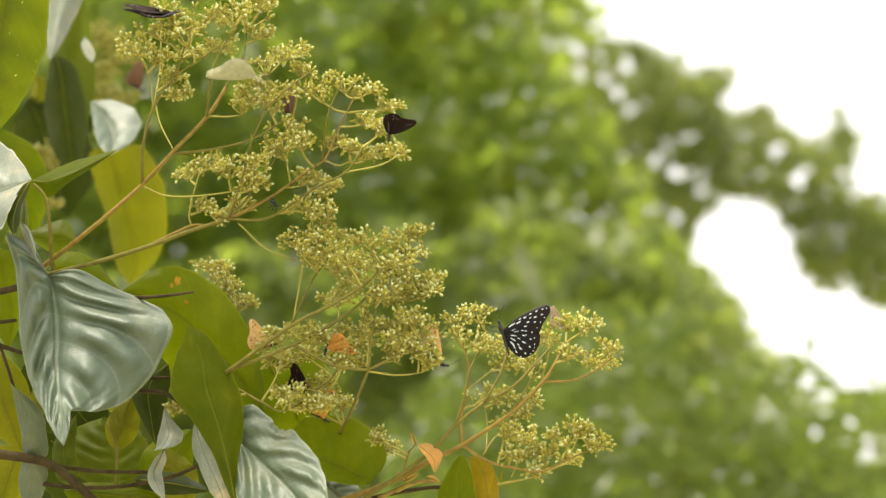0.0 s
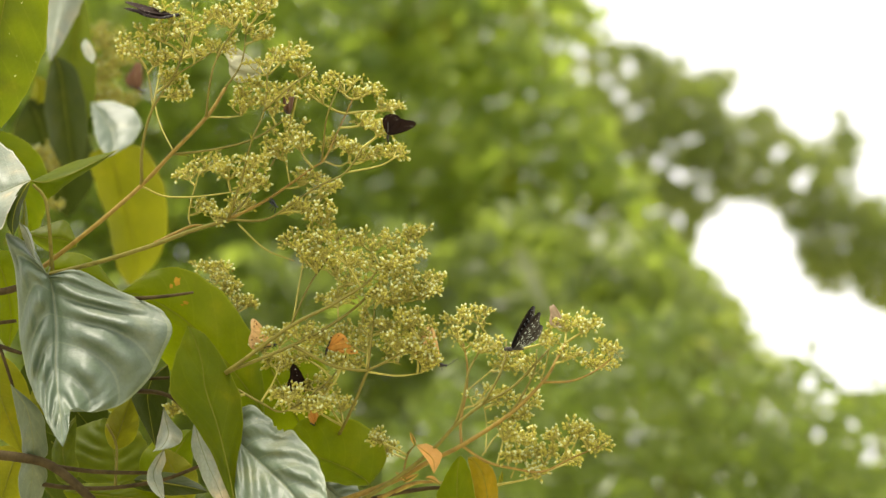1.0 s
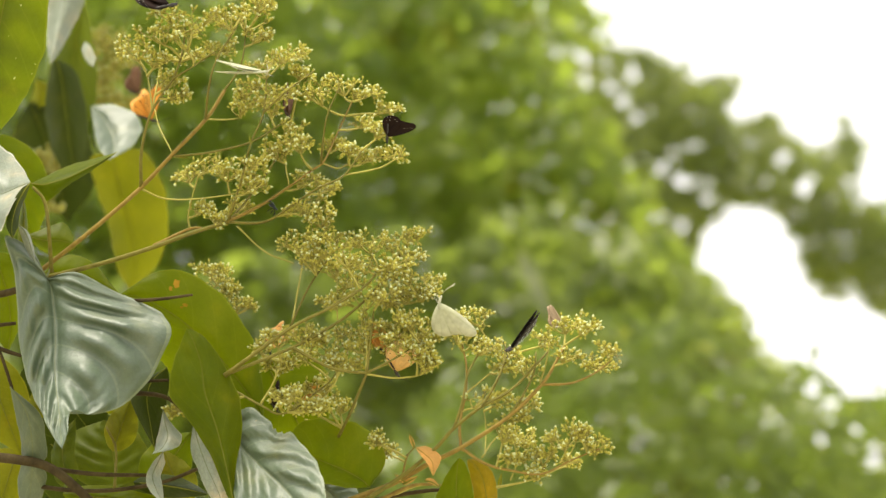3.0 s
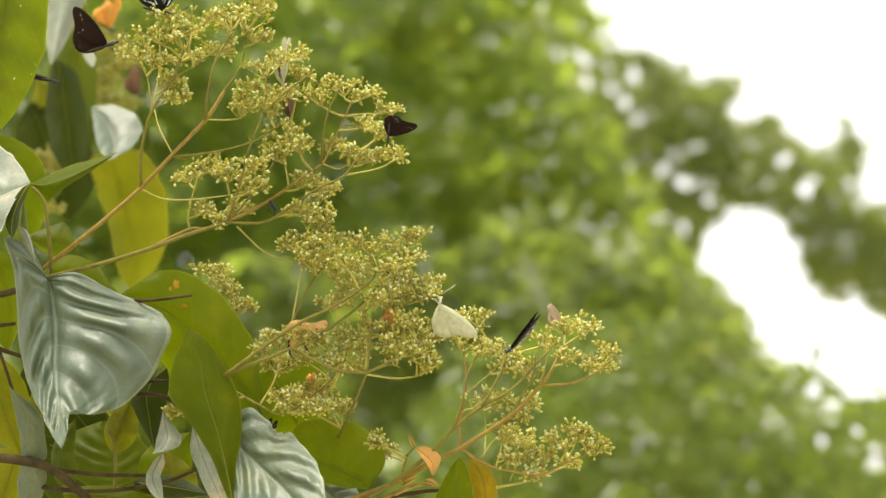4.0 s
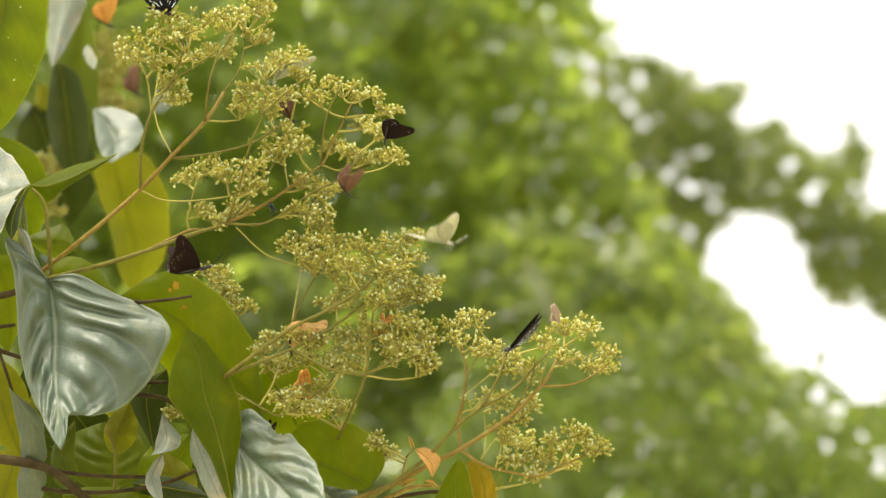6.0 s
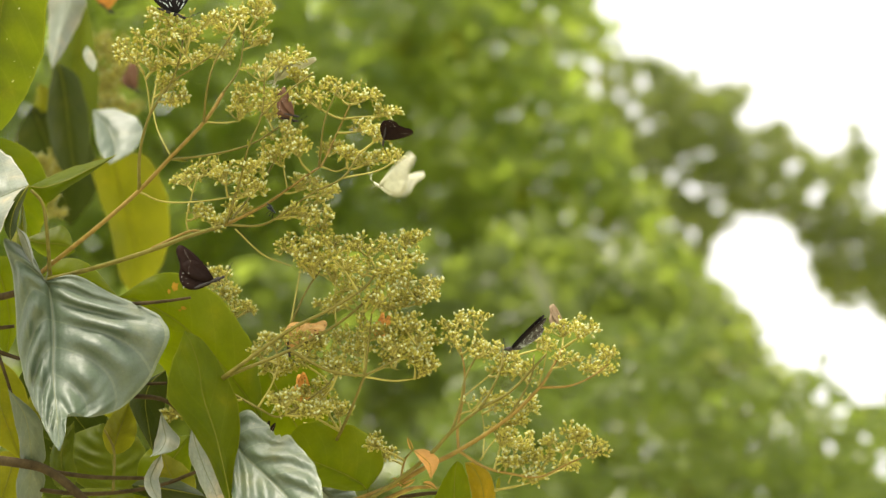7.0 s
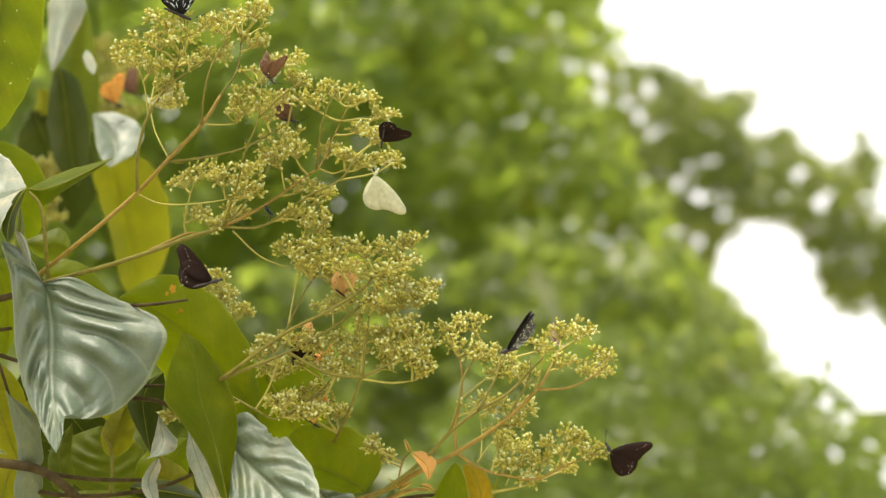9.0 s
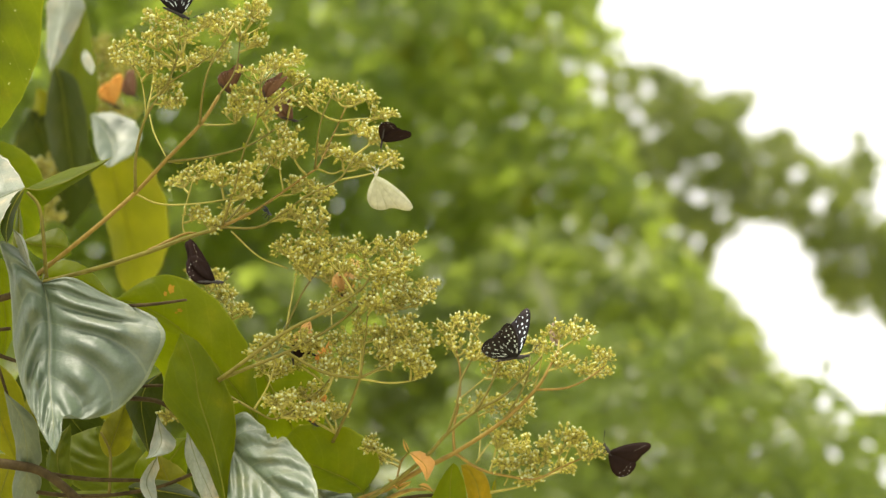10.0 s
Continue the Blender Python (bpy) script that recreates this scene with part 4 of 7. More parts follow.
def sheet(rows, material, d0, d1, dl, dr, quilt=0.0, bands=5.0, slope=0.1, seed=0, bite=None, petiole=None, curl=1.0, label=""):
    """One leaf shaped by its midrib and its two edges. rows: midrib, one edge, other edge (across, up, in cm) from the base to the tip;
    d0, d1: how far base and tip lie behind the flowering front; dl, dr: how much farther back the edges lie; bite: place along, side, depth; curl: above 1, the tip bends forward."""
    n = len(rows) - 1
    mid, one, two = [], [], []
    for k, (mu, mv, lu, lv, ru, rv) in enumerate(rows):
        v = k / n
        d, w = d0 + (d1 - d0) * v ** curl, math.sin(math.pi * v)
        mid.append(spot(mu, mv, d))
        one.append(spot(lu, lv, d + dl * w))
        two.append(spot(ru, rv, d + dr * w))
    step = max(5, (88 if quilt > .5 else 44) // n)
    mid, one, two = smooth_line(mid, step), smooth_line(one, step), smooth_line(two, step)
    NT, NS = len(mid) - 1, 22 if quilt > .5 else 12
    back = Vector((0, 1, 0))
    V, UV, F = [], [], []
    for j in range(NT + 1):
        v = j / NT
        full = math.sin(math.pi * min(1, v * .94 + .04)) ** .6
        for k in range(-NS, NS + 1):
            s = k / NS
            a = abs(s)
            edge = one[j] if s > 0 else two[j]
            span = (edge - mid[j]).length
            reach = a
            if bite and s * bite[1] > 0:
                gap = math.exp(-((v - bite[0]) / .045) ** 4) * (1 + .35 * math.sin(v * 190))
                reach = a * (1 - min(.6, abs(bite[2]) * 2.2) * gap * a)
            p = mid[j].lerp(edge, reach)
            p -= back * (span * .11 * math.sin(math.pi * reach ** .8))                      # each half swells towards the light
            wob = noise.noise(Vector((v * 5, s * 2.2, seed * 3.1)))
            q = (v - slope * a ** 1.25) * bands + .12 * wob
            pillow = .5 + .5 * math.cos(2 * math.pi * q)
            uneven = .8 + .6 * noise.noise(Vector((v * 6 + 9, s * 4, seed)))
            p -= back * (quilt * .01 * pillow * uneven * min(1, a * 3.5) * (1 - a ** 5) * full)
            p -= back * (quilt * .0016 * noise.noise(Vector((q * 1.2, s * 22, seed + 8))) * min(1, a * 4) * full)   # wrinkles across the panels
            p -= back * (quilt * .0007 * noise.noise(Vector((v * 30, s * 16, seed + 3))) * full)
            p += back * (span * .03 * math.exp(-(a / .06) ** 2))                              # groove of the midrib
            p -= back * (span * .05 * a ** 3 * math.sin(v * 15 + seed * 1.7 + (2 if s > 0 else 0)) * full)
            flat = (edge - mid[j])
            p += flat * (.018 * a ** 6 * (math.sin(v * 31 + seed) + .7 * math.sin(v * 57 + seed * 2)) * full)
            V.append(p)
            UV.append((s * .5 + .5, v))
    W = 2 * NS + 1
    for j in range(NT):
        for k in range(W - 1):
            o = j * W + k
            F.append((o, o + 1, o + W + 1, o + W))
    ob = part_of("leaf", mesh_of("leaf", V, F, [material], uvs=UV), bush, label)
    so = Soup()
    line = [V[j * W + NS] for j in range(NT + 1)]
    if petiole is not None:
        line = smooth_line([spot(*q) for q in petiole] + [line[0]], 5)[:-1] + line
    m = len(line)
    thin = .0005 if material in (LEAF_GREY, LEAF_SILVER_SHEEN) else .0004
    so.tube(line, [thin * (1 - .75 * j / m) + .0001 for j in range(m)], 6)
    part_of("midrib", so.mesh("midrib", [RIB_GREY if material in (LEAF_GREY, LEAF_SILVER_SHEEN) else RIB_OLIVE]), ob)
    return ob


# the two quilted grey-green leaves in front
sheet([(-31.60, -2.08, -31.60, -2.08, -31.60, -2.08), (-31.30, -2.66, -32.87, 0.14, -29.11, -1.63), (-31.05, -3.79, -34.86, 1.22, -25.68, -3.39), (-30.81, -5.34, -34.16, -1.76, -22.81, -4.50), (-30.61, -7.11, -33.76, -5.81, -21.68, -5.60), (-30.47, -8.84, -33.17, -9.13, -22.00, -8.51), (-30.12, -10.54, -32.25, -10.97, -24.22, -11.45), (-29.64, -11.98, -31.19, -12.49, -26.81, -12.62), (-29.22, -13.16, -30.27, -13.53, -28.36, -12.18), (-28.81, -14.09, -29.31, -14.33, -28.36, -13.75), (-28.37, -14.76, -28.37, -14.76, -28.37, -14.76)], LEAF_GREY, 1, -12, 1.5, 0.5, quilt=1.15, bands=8.5, slope=0.24, seed=1, petiole=[(-31.4, -1.4, 1)], label="glossy grey-green leaf with swellings between the veins", curl=1.9)
sheet([(-17.05, -13.67, -17.05, -13.67, -17.05, -13.67), (-15.79, -15.34, -15.39, -12.30, -16.88, -15.99), (-14.55, -16.40, -13.43, -13.34, -16.41, -18.05), (-13.10, -17.49, -11.44, -14.44, -15.69, -19.63), (-11.69, -18.64, -9.98, -15.84, -14.47, -21.19), (-10.50, -19.98, -9.10, -17.28, -12.63, -22.30), (-9.34, -21.29, -8.69, -19.01, -10.40, -22.76), (-7.78, -22.37, -7.78, -22.37, -7.78, -22.37)], LEAF_GREY, 0, -12, 1.5, -0.5, quilt=0.8, bands=5.0, slope=0.4, seed=2, bite=(0.34, 0.9, 0.05), label="glossy grey-green leaf with a bitten edge")
# backlit olive leaves
OLIVE_BROAD = sheet([(-14.50, -13.49, -14.50, -13.49, -14.50, -13.49), (-15.77, -11.42, -14.53, -11.45, -17.66, -12.83), (-17.36, -9.35, -15.02, -8.48, -20.46, -11.47), (-19.18, -7.28, -16.14, -5.86, -22.78, -9.18), (-21.23, -5.44, -17.93, -3.55, -23.92, -7.33), (-23.04, -4.30, -20.19, -1.89, -25.02, -5.70), (-24.63, -3.61, -22.87, -1.51, -25.85, -4.54), (-26.11, -3.47, -26.11, -3.47, -26.11, -3.47)], LEAF_OLIVE, 4, 3, 1.5, 1.5, quilt=0.3, bands=5, slope=0.1, seed=3)
sheet([(-15.96, -20.57, -15.96, -20.57, -15.96, -20.57), (-16.51, -17.74, -17.22, -17.79, -16.13, -17.80), (-16.98, -15.79, -18.21, -15.65, -15.93, -15.80), (-17.58, -13.61, -19.76, -13.34, -15.62, -13.62), (-18.48, -10.98, -21.43, -11.05, -16.04, -11.07), (-18.82, -8.79, -21.04, -8.61, -17.15, -8.84), (-19.42, -7.03, -20.49, -7.19, -18.55, -6.75), (-19.98, -5.98, -19.98, -5.98, -19.98, -5.98)], LEAF_OLIVE, -5, -3, 1.2, 1.5, quilt=0.25, bands=5, slope=0.12, seed=4)
sheet([(-5.79, -18.85, -5.79, -18.85, -5.79, -18.85), (-6.29, -18.33, -4.54, -16.97, -6.53, -18.95), (-7.43, -17.68, -4.92, -15.34, -7.68, -18.95), (-8.58, -17.21, -6.11, -14.28, -8.83, -18.76), (-9.73, -16.78, -7.95, -13.61, -9.85, -18.56), (-10.88, -16.34, -9.78, -13.44, -10.77, -18.12), (-11.81, -15.91, -11.38, -13.75, -11.69, -17.07), (-12.74, -15.48, -12.74, -15.48, -12.74, -15.48)], LEAF_OLIVE, 1, 3, 1, 0.6, quilt=0.25, bands=5, slope=0.1, seed=5, petiole=[(-5.5, -20.6, 1)])
sheet([(-2.08, -15.33, -2.08, -15.33, -2.08, -15.33), (-1.28, -15.88, -1.06, -15.29, -1.59, -15.94), (-0.71, -16.51, -0.04, -16.11, -1.06, -16.62), (-0.66, -17.54, -0.66, -17.54, -0.66, -17.54)], LEAF_TAN, -3, -4, 0.5, -0.4, quilt=0.04, bands=5, seed=6, petiole=[(-2.79, -16.16, 0)], label="small tan young leaf")
sheet([(1.39, -22.78, 1.39, -22.78, 1.39, -22.78), (1.25, -21.42, 0.18, -21.45, 2.87, -21.45), (1.16, -19.83, -0.45, -19.66, 2.60, -19.88), (1.16, -18.25, 0.09, -18.21, 2.33, -18.07), (1.25, -16.98, 0.80, -16.92, 1.83, -16.65), (1.38, -16.21, 1.38, -16.21, 1.38, -16.21)], LEAF_OLIVE, -1, -2, 0.6, 0.5, quilt=0.08, bands=5, seed=7)
sheet([(3.94, -22.78, 3.94, -22.78, 3.94, -22.78), (3.67, -20.79, 2.96, -21.04, 4.35, -20.59), (3.50, -19.15, 2.61, -19.51, 4.41, -18.93), (3.19, -17.82, 2.34, -18.09, 4.05, -17.59), (2.56, -16.81, 2.07, -16.97, 3.11, -16.52), (2.02, -16.51, 2.02, -16.51, 2.02, -16.51)], LEAF_BRONZE, -1, 0, 0.5, 0.5, quilt=0.16, bands=7, seed=8)
# folded leaf at the edge, its curled rim, and the thin one seen from its side
# the folded leaf's white sky reflection is put into its silver colour
sheet([(-32.75, 5.53, -32.75, 5.53, -32.75, 5.53), (-33.98, 5.09, -34.02, 6.91, -33.41, 4.41), (-35.18, 4.65, -35.41, 8.14, -34.03, 2.92), (-36.61, 4.34, -37.24, 9.31, -34.81, 1.60), (-38.27, 4.13, -38.83, 9.02, -36.93, 1.39), (-39.93, 3.91, -39.93, 3.91, -39.93, 3.91)], LEAF_SILVER_SHEEN, 0, 2, 5, -4, quilt=0.15, bands=5, seed=9)
sheet([(-32.50, 5.49, -32.50, 5.49, -32.50, 5.49), (-32.97, 4.77, -33.24, 4.90, -32.82, 4.61), (-33.53, 3.51, -33.93, 3.60, -33.30, 3.44), (-33.78, 2.13, -34.23, 2.13, -33.41, 2.00), (-33.67, 1.02, -33.67, 1.02, -33.67, 1.02)], LEAF_DARK_SHADED, -1.5, -3, 0, 1, seed=10, label="curled dark rim of a folded leaf")
sheet([(-32.70, 5.44, -32.70, 5.44, -32.70, 5.44), (-31.84, 5.37, -31.98, 6.04, -32.15, 4.92), (-31.15, 5.56, -31.09, 6.64, -31.58, 4.12), (-29.86, 6.03, -29.85, 7.22, -30.26, 5.22), (-28.58, 6.72, -28.48, 7.59, -28.96, 6.10), (-27.37, 7.38, -27.25, 7.85, -27.63, 7.02), (-26.16, 8.13, -26.16, 8.13, -26.16, 8.13)], LEAF_OLIVE, 0, 3, 3, 0.5, quilt=0.12, bands=5, seed=11)
sheet([(-34.16, 4.66, -34.16, 4.66, -34.16, 4.66), (-34.12, 3.27, -34.54, 3.19, -34.03, 3.01), (-34.12, 1.43, -34.77, 1.44, -33.98, 1.34), (-34.21, -1.34, -34.21, -1.34, -34.21, -1.34)], LEAF_OLIVE, 5, 5, 1, 1, seed=62)
sheet([(-33.82, 2.21, -33.82, 2.21, -33.82, 2.21), (-33.25, 1.62, -33.70, 1.49, -33.07, 1.58), (-32.77, 0.50, -33.22, 0.23, -32.59, 0.23), (-32.39, -0.94, -32.39, -0.94, -32.39, -0.94)], LEAF_SILVER_SHEEN, 0.5, 0, 0.6, 0.6, seed=63)
# large olive leaf near the top
OLIVE_TOP = sheet([(-32.46, 24.04, -32.46, 24.04, -32.46, 24.04), (-33.39, 21.46, -30.71, 22.01, -37.08, 21.13), (-34.11, 18.43, -30.74, 19.04, -38.61, 18.15), (-34.73, 15.39, -31.28, 15.55, -39.17, 15.11), (-35.32, 12.78, -32.31, 12.90, -38.74, 12.45), (-35.82, 10.61, -33.57, 10.66, -37.77, 10.22), (-36.32, 7.54, -36.32, 7.54, -36.32, 7.54)], LEAF_MOSS, -6, -4, 2, 2, quilt=0.35, bands=6, slope=0.12, seed=12)
# leaves behind, softer with distance
sheet([(-38.83, 29.52, -38.83, 29.52, -38.83, 29.52), (-39.18, 27.04, -41.24, 27.16, -37.47, 26.87), (-39.35, 24.87, -41.29, 25.05, -37.88, 25.05), (-39.63, 23.01, -41.10, 23.18, -38.58, 23.18), (-39.80, 21.17, -40.79, 21.27, -39.17, 21.27), (-40.07, 19.17, -40.07, 19.17, -40.07, 19.17)], LEAF_SILVER_SHEEN, 62, 56, 2, 2, quilt=0.1, bands=5, seed=13)
sheet([(-39.60, 28.62, -39.60, 28.62, -39.60, 28.62), (-40.10, 25.51, -41.89, 25.31, -39.15, 25.93), (-40.60, 22.41, -43.25, 22.25, -38.75, 22.88), (-40.84, 19.30, -43.75, 19.75, -38.38, 20.06), (-40.84, 15.89, -43.14, 15.96, -38.52, 16.27), (-40.10, 11.86, -40.10, 11.86, -40.10, 11.86)], LEAF_MOSS, 76, 76, 2, 2, quilt=0.1, bands=5, seed=14)
sheet([(-41.22, 20.70, -41.22, 20.70, -41.22, 20.70), (-40.62, 19.20, -42.00, 18.99, -39.30, 19.59), (-40.20, 16.21, -42.54, 15.73, -38.32, 16.63), (-39.84, 13.22, -42.12, 12.41, -37.90, 13.62), (-39.42, 10.23, -41.10, 9.67, -38.10, 10.76), (-38.83, 7.84, -38.83, 7.84, -38.83, 7.84)], LEAF_DARK_SHADED, 66, 66, 2, 2, quilt=0.1, bands=5, seed=19)
sheet([(-37.05, 15.50, -37.05, 15.50, -37.05, 15.50), (-35.59, 14.20, -34.57, 15.57, -36.35, 13.81), (-34.44, 12.63, -32.16, 14.49, -35.63, 11.91), (-33.89, 11.37, -31.27, 12.80, -34.89, 10.50), (-33.74, 10.31, -31.93, 10.93, -34.31, 9.89), (-33.82, 9.43, -33.82, 9.43, -33.82, 9.43)], LEAF_GREY, 64, 54, 2, -3, quilt=0.25, bands=5, seed=15)
sheet([(-35.97, 11.38, -35.97, 11.38, -35.97, 11.38), (-35.81, 9.57, -38.53, 10.22, -32.56, 11.02), (-34.98, 6.21, -37.86, 6.56, -30.68, 7.18), (-34.14, 2.53, -36.75, 2.55, -30.29, 3.48), (-33.73, -0.56, -36.12, -0.87, -31.02, -0.25), (-33.69, -2.42, -35.55, -2.55, -32.44, -2.30), (-34.51, -4.03, -34.51, -4.03, -34.51, -4.03)], LEAF_YELLOW, 72, 76, 2, 2, quilt=0.1, bands=6, seed=16)
sheet([(-32.30, -1.70, -32.30, -1.70, -32.30, -1.70), (-30.92, -1.70, -31.24, -0.51, -30.97, -2.25), (-29.32, -2.02, -29.68, -0.28, -29.39, -2.71), (-27.94, -2.48, -28.21, -1.15, -28.01, -3.17), (-26.93, -3.07, -27.10, -2.39, -26.97, -3.63), (-26.06, -3.53, -26.06, -3.53, -26.06, -3.53)], LEAF_OLIVE, 4, 4, 1, 0.5, quilt=0.08, bands=5, seed=17)
sheet([(-34.10, 1.34, -34.10, 1.34, -34.10, 1.34), (-32.62, 0.97, -32.73, 1.95, -33.19, 0.28), (-31.46, 0.97, -31.24, 2.42, -32.08, -0.33), (-30.53, 0.74, -30.50, 1.67, -31.10, -0.19), (-29.93, 0.32, -29.93, 0.32, -29.93, 0.32)], LEAF_MOSS, 6, 6, 1, 1, quilt=0.05, bands=5, seed=18)
sheet([(-46.24, 19.86, -46.24, 19.86, -46.24, 19.86), (-45.48, 18.59, -46.51, 18.64, -44.72, 18.96), (-45.73, 16.99, -46.90, 16.85, -44.85, 17.23), (-46.56, 15.07, -46.56, 15.07, -46.56, 15.07)], LEAF_YELLOW, 84, 84, 1, 1, seed=21)
# small pale leaf added in place of a white highlight
sheet([(-36.36, 21.51, -36.36, 21.51, -36.36, 21.51), (-36.06, 20.48, -36.64, 20.67, -35.42, 20.64), (-35.53, 19.47, -36.05, 19.48, -34.84, 19.51), (-35.00, 18.57, -35.00, 18.57, -35.00, 18.57)], LEAF_SILVER_SHEEN, 55, 51, 1, -1, seed=64)
sheet([(-37.79, 0.05, -37.79, 0.05, -37.79, 0.05), (-36.85, -1.36, -37.92, -1.84, -35.80, -0.42), (-36.15, -3.71, -37.74, -4.20, -35.23, -3.26), (-35.91, -6.06, -37.45, -6.56, -35.28, -6.08), (-36.15, -8.41, -36.15, -8.41, -36.15, -8.41)], LEAF_OLIVE, 9, 9, 1, 1, quilt=0.1, bands=5, seed=22)
# wide dark leaf standing in for the shaded inside of the bush
sheet([(-46.88, 17.31, -46.88, 17.31, -46.88, 17.31), (-45.61, 14.12, -48.91, 13.87, -41.85, 15.15), (-44.46, 10.92, -48.37, 10.36, -39.82, 11.51), (-43.56, 7.73, -46.80, 6.80, -39.73, 7.64), (-42.41, 3.58, -42.41, 3.58, -42.41, 3.58)], LEAF_DARK_SHADED, 84, 84, 2, 2, quilt=0.1, bands=5, seed=65)
sheet([(-49.83, 13.76, -49.83, 13.76, -49.83, 13.76), (-50.16, 10.50, -52.75, 10.24, -48.16, 10.24), (-49.83, 6.59, -52.10, 6.30, -47.83, 6.95), (-49.18, 2.67, -49.18, 2.67, -49.18, 2.67)], LEAF_OLIVE, 90, 90, 2, 2, quilt=0.1, bands=5, seed=66)
# rust spots and specks on the blades
RUST = skin_material("leaf_rust", (0.20, 0.115, 0.008), (0.30, 0.17, 0.012), 300, 0.7, spec=0.1)
SPECK = skin_material("leaf_speck", (0.28, 0.30, 0.12), (0.42, 0.44, 0.22), 300, 0.7, spec=0.1)


def blemish(leaf, u, v, r, material, seed):
    """An uneven spot of that radius (cm) on the blade's near face, where it shows at (across, up)."""
    rng = random.Random(seed)
    me = leaf.data
    c = min((w.co for w in me.vertices), key=lambda p: (p.x / p.y * FOCUS - u * .01) ** 2 + (p.z / p.y * FOCUS - v * .01) ** 2)
    near = sorted((w.co for w in me.vertices), key=lambda p: (p - c).length)
    side = (near[1] - c).normalized()
    up = next((p - c for p in near[2:] if abs((p - c).normalized().dot(side)) < .5), Vector((0, 0, .01))).normalized()
    V = [c - Vector((0, .0006, 0))]
    for k in range(14):
        w, q = k / 14 * 2 * math.pi, r * .01 * rng.uniform(.6, 1.15)
        V.append(c + (side * math.cos(w) + up * math.sin(w)) * q - Vector((0, .0004, 0)))
    part_of("blemish", mesh_of("blemish", V, [(0, k + 1, (k + 1) % 14 + 1) for k in range(14)], [material]), leaf)


for (u, v, r), kind in (((-21.28, -2.52, 0.38), RUST), ((-21.59, -2.83, 0.20), RUST), ((-20.42, -4.14, 0.22), RUST), ((-20.78, -4.36, 0.12), RUST)):
    blemish(OLIVE_BROAD, u, v, r, kind, 3)
for u, v, r in ((-33.96, 13.94, 0.16), (-33.60, 19.66, 0.13), (-34.50, 17.32, 0.08), (-33.78, 15.52, 0.08), (-32.48, 14.21, 0.09), (-32.30, 14.98, 0.08)):
    blemish(OLIVE_TOP, u, v, r * .6, SPECK, 5)
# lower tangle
sheet([(-22.19, -9.31, -22.19, -9.31, -22.19, -9.31), (-23.32, -10.34, -24.40, -10.56, -22.03, -10.56), (-23.71, -11.77, -25.11, -11.92, -22.23, -12.05), (-23.38, -13.78, -24.28, -13.69, -22.65, -13.96), (-22.96, -15.78, -22.96, -15.78, -22.96, -15.78)], LEAF_DARK_SHADED, 3, 1, 1, 1, quilt=0.08, bands=5, seed=23)
sheet([(-34.19, -10.70, -34.19, -10.70, -34.19, -10.70), (-33.11, -12.64, -34.11, -12.68, -32.12, -12.86), (-32.82, -14.87, -33.88, -15.03, -31.84, -14.94), (-32.89, -16.99, -33.96, -16.93, -31.91, -17.07), (-33.24, -19.13, -34.39, -19.28, -32.19, -19.19), (-33.45, -22.44, -33.45, -22.44, -33.45, -22.44)], LEAF_GREY, -1, 4, 1, 1, quilt=0.15, bands=6, seed=24, bite=(0.62, -1.0, 0.16), label="dull grey-green leaf with a torn edge")
sheet([(-22.18, -12.55, -22.18, -12.55, -22.18, -12.55), (-21.93, -13.47, -22.41, -13.88, -21.56, -13.52), (-21.60, -14.56, -22.60, -14.95, -20.59, -14.64), (-21.98, -15.46, -22.59, -15.61, -20.94, -15.43), (-22.61, -15.78, -22.61, -15.78, -22.61, -15.78)], LEAF_SILVER_SHEEN, 0, -4, 1, 1, quilt=0.2, bands=4, seed=25)
sheet([(-22.18, -15.92, -22.18, -15.92, -22.18, -15.92), (-22.50, -16.63, -22.81, -16.60, -22.07, -16.85), (-22.86, -17.72, -23.29, -17.77, -22.36, -17.77), (-22.46, -18.72, -22.91, -18.78, -22.09, -18.56), (-21.75, -19.80, -21.75, -19.80, -21.75, -19.80)], LEAF_SILVER_SHEEN, 0, -3, -0.5, 1.5, quilt=0.1, bands=4, seed=26)
sheet([(-19.75, -13.45, -19.75, -13.45, -19.75, -13.45), (-19.33, -14.95, -19.91, -15.65, -18.65, -14.98), (-18.52, -16.88, -19.29, -17.14, -17.50, -16.70), (-17.63, -18.56, -18.29, -19.04, -16.69, -18.15), (-16.57, -20.89, -16.57, -20.89, -16.57, -20.89)], LEAF_SILVER_SHEEN, 0, -4, 0.5, 0.5, quilt=0.1, bands=4, seed=27)
sheet([(-26.95, -19.69, -26.95, -19.69, -26.95, -19.69), (-27.09, -18.70, -29.80, -19.22, -25.01, -19.04), (-27.24, -17.56, -31.51, -17.64, -24.58, -17.50), (-27.48, -16.42, -31.67, -16.26, -24.86, -16.02), (-27.72, -15.27, -30.63, -14.94, -25.81, -14.89), (-28.24, -14.03, -28.24, -14.03, -28.24, -14.03)], LEAF_MOSS, 8, 10, 1, 1, quilt=0.35, bands=6, slope=0.22, seed=28)
sheet([(-25.30, -12.14, -25.30, -12.14, -25.30, -12.14), (-25.72, -12.91, -26.75, -13.03, -24.75, -12.75), (-26.23, -14.04, -27.17, -14.21, -25.18, -13.93), (-26.83, -15.49, -26.83, -15.49, -26.83, -15.49)], LEAF_YELLOW, 6, 5, 0.5, 0.5, quilt=0.1, bands=5, seed=29)
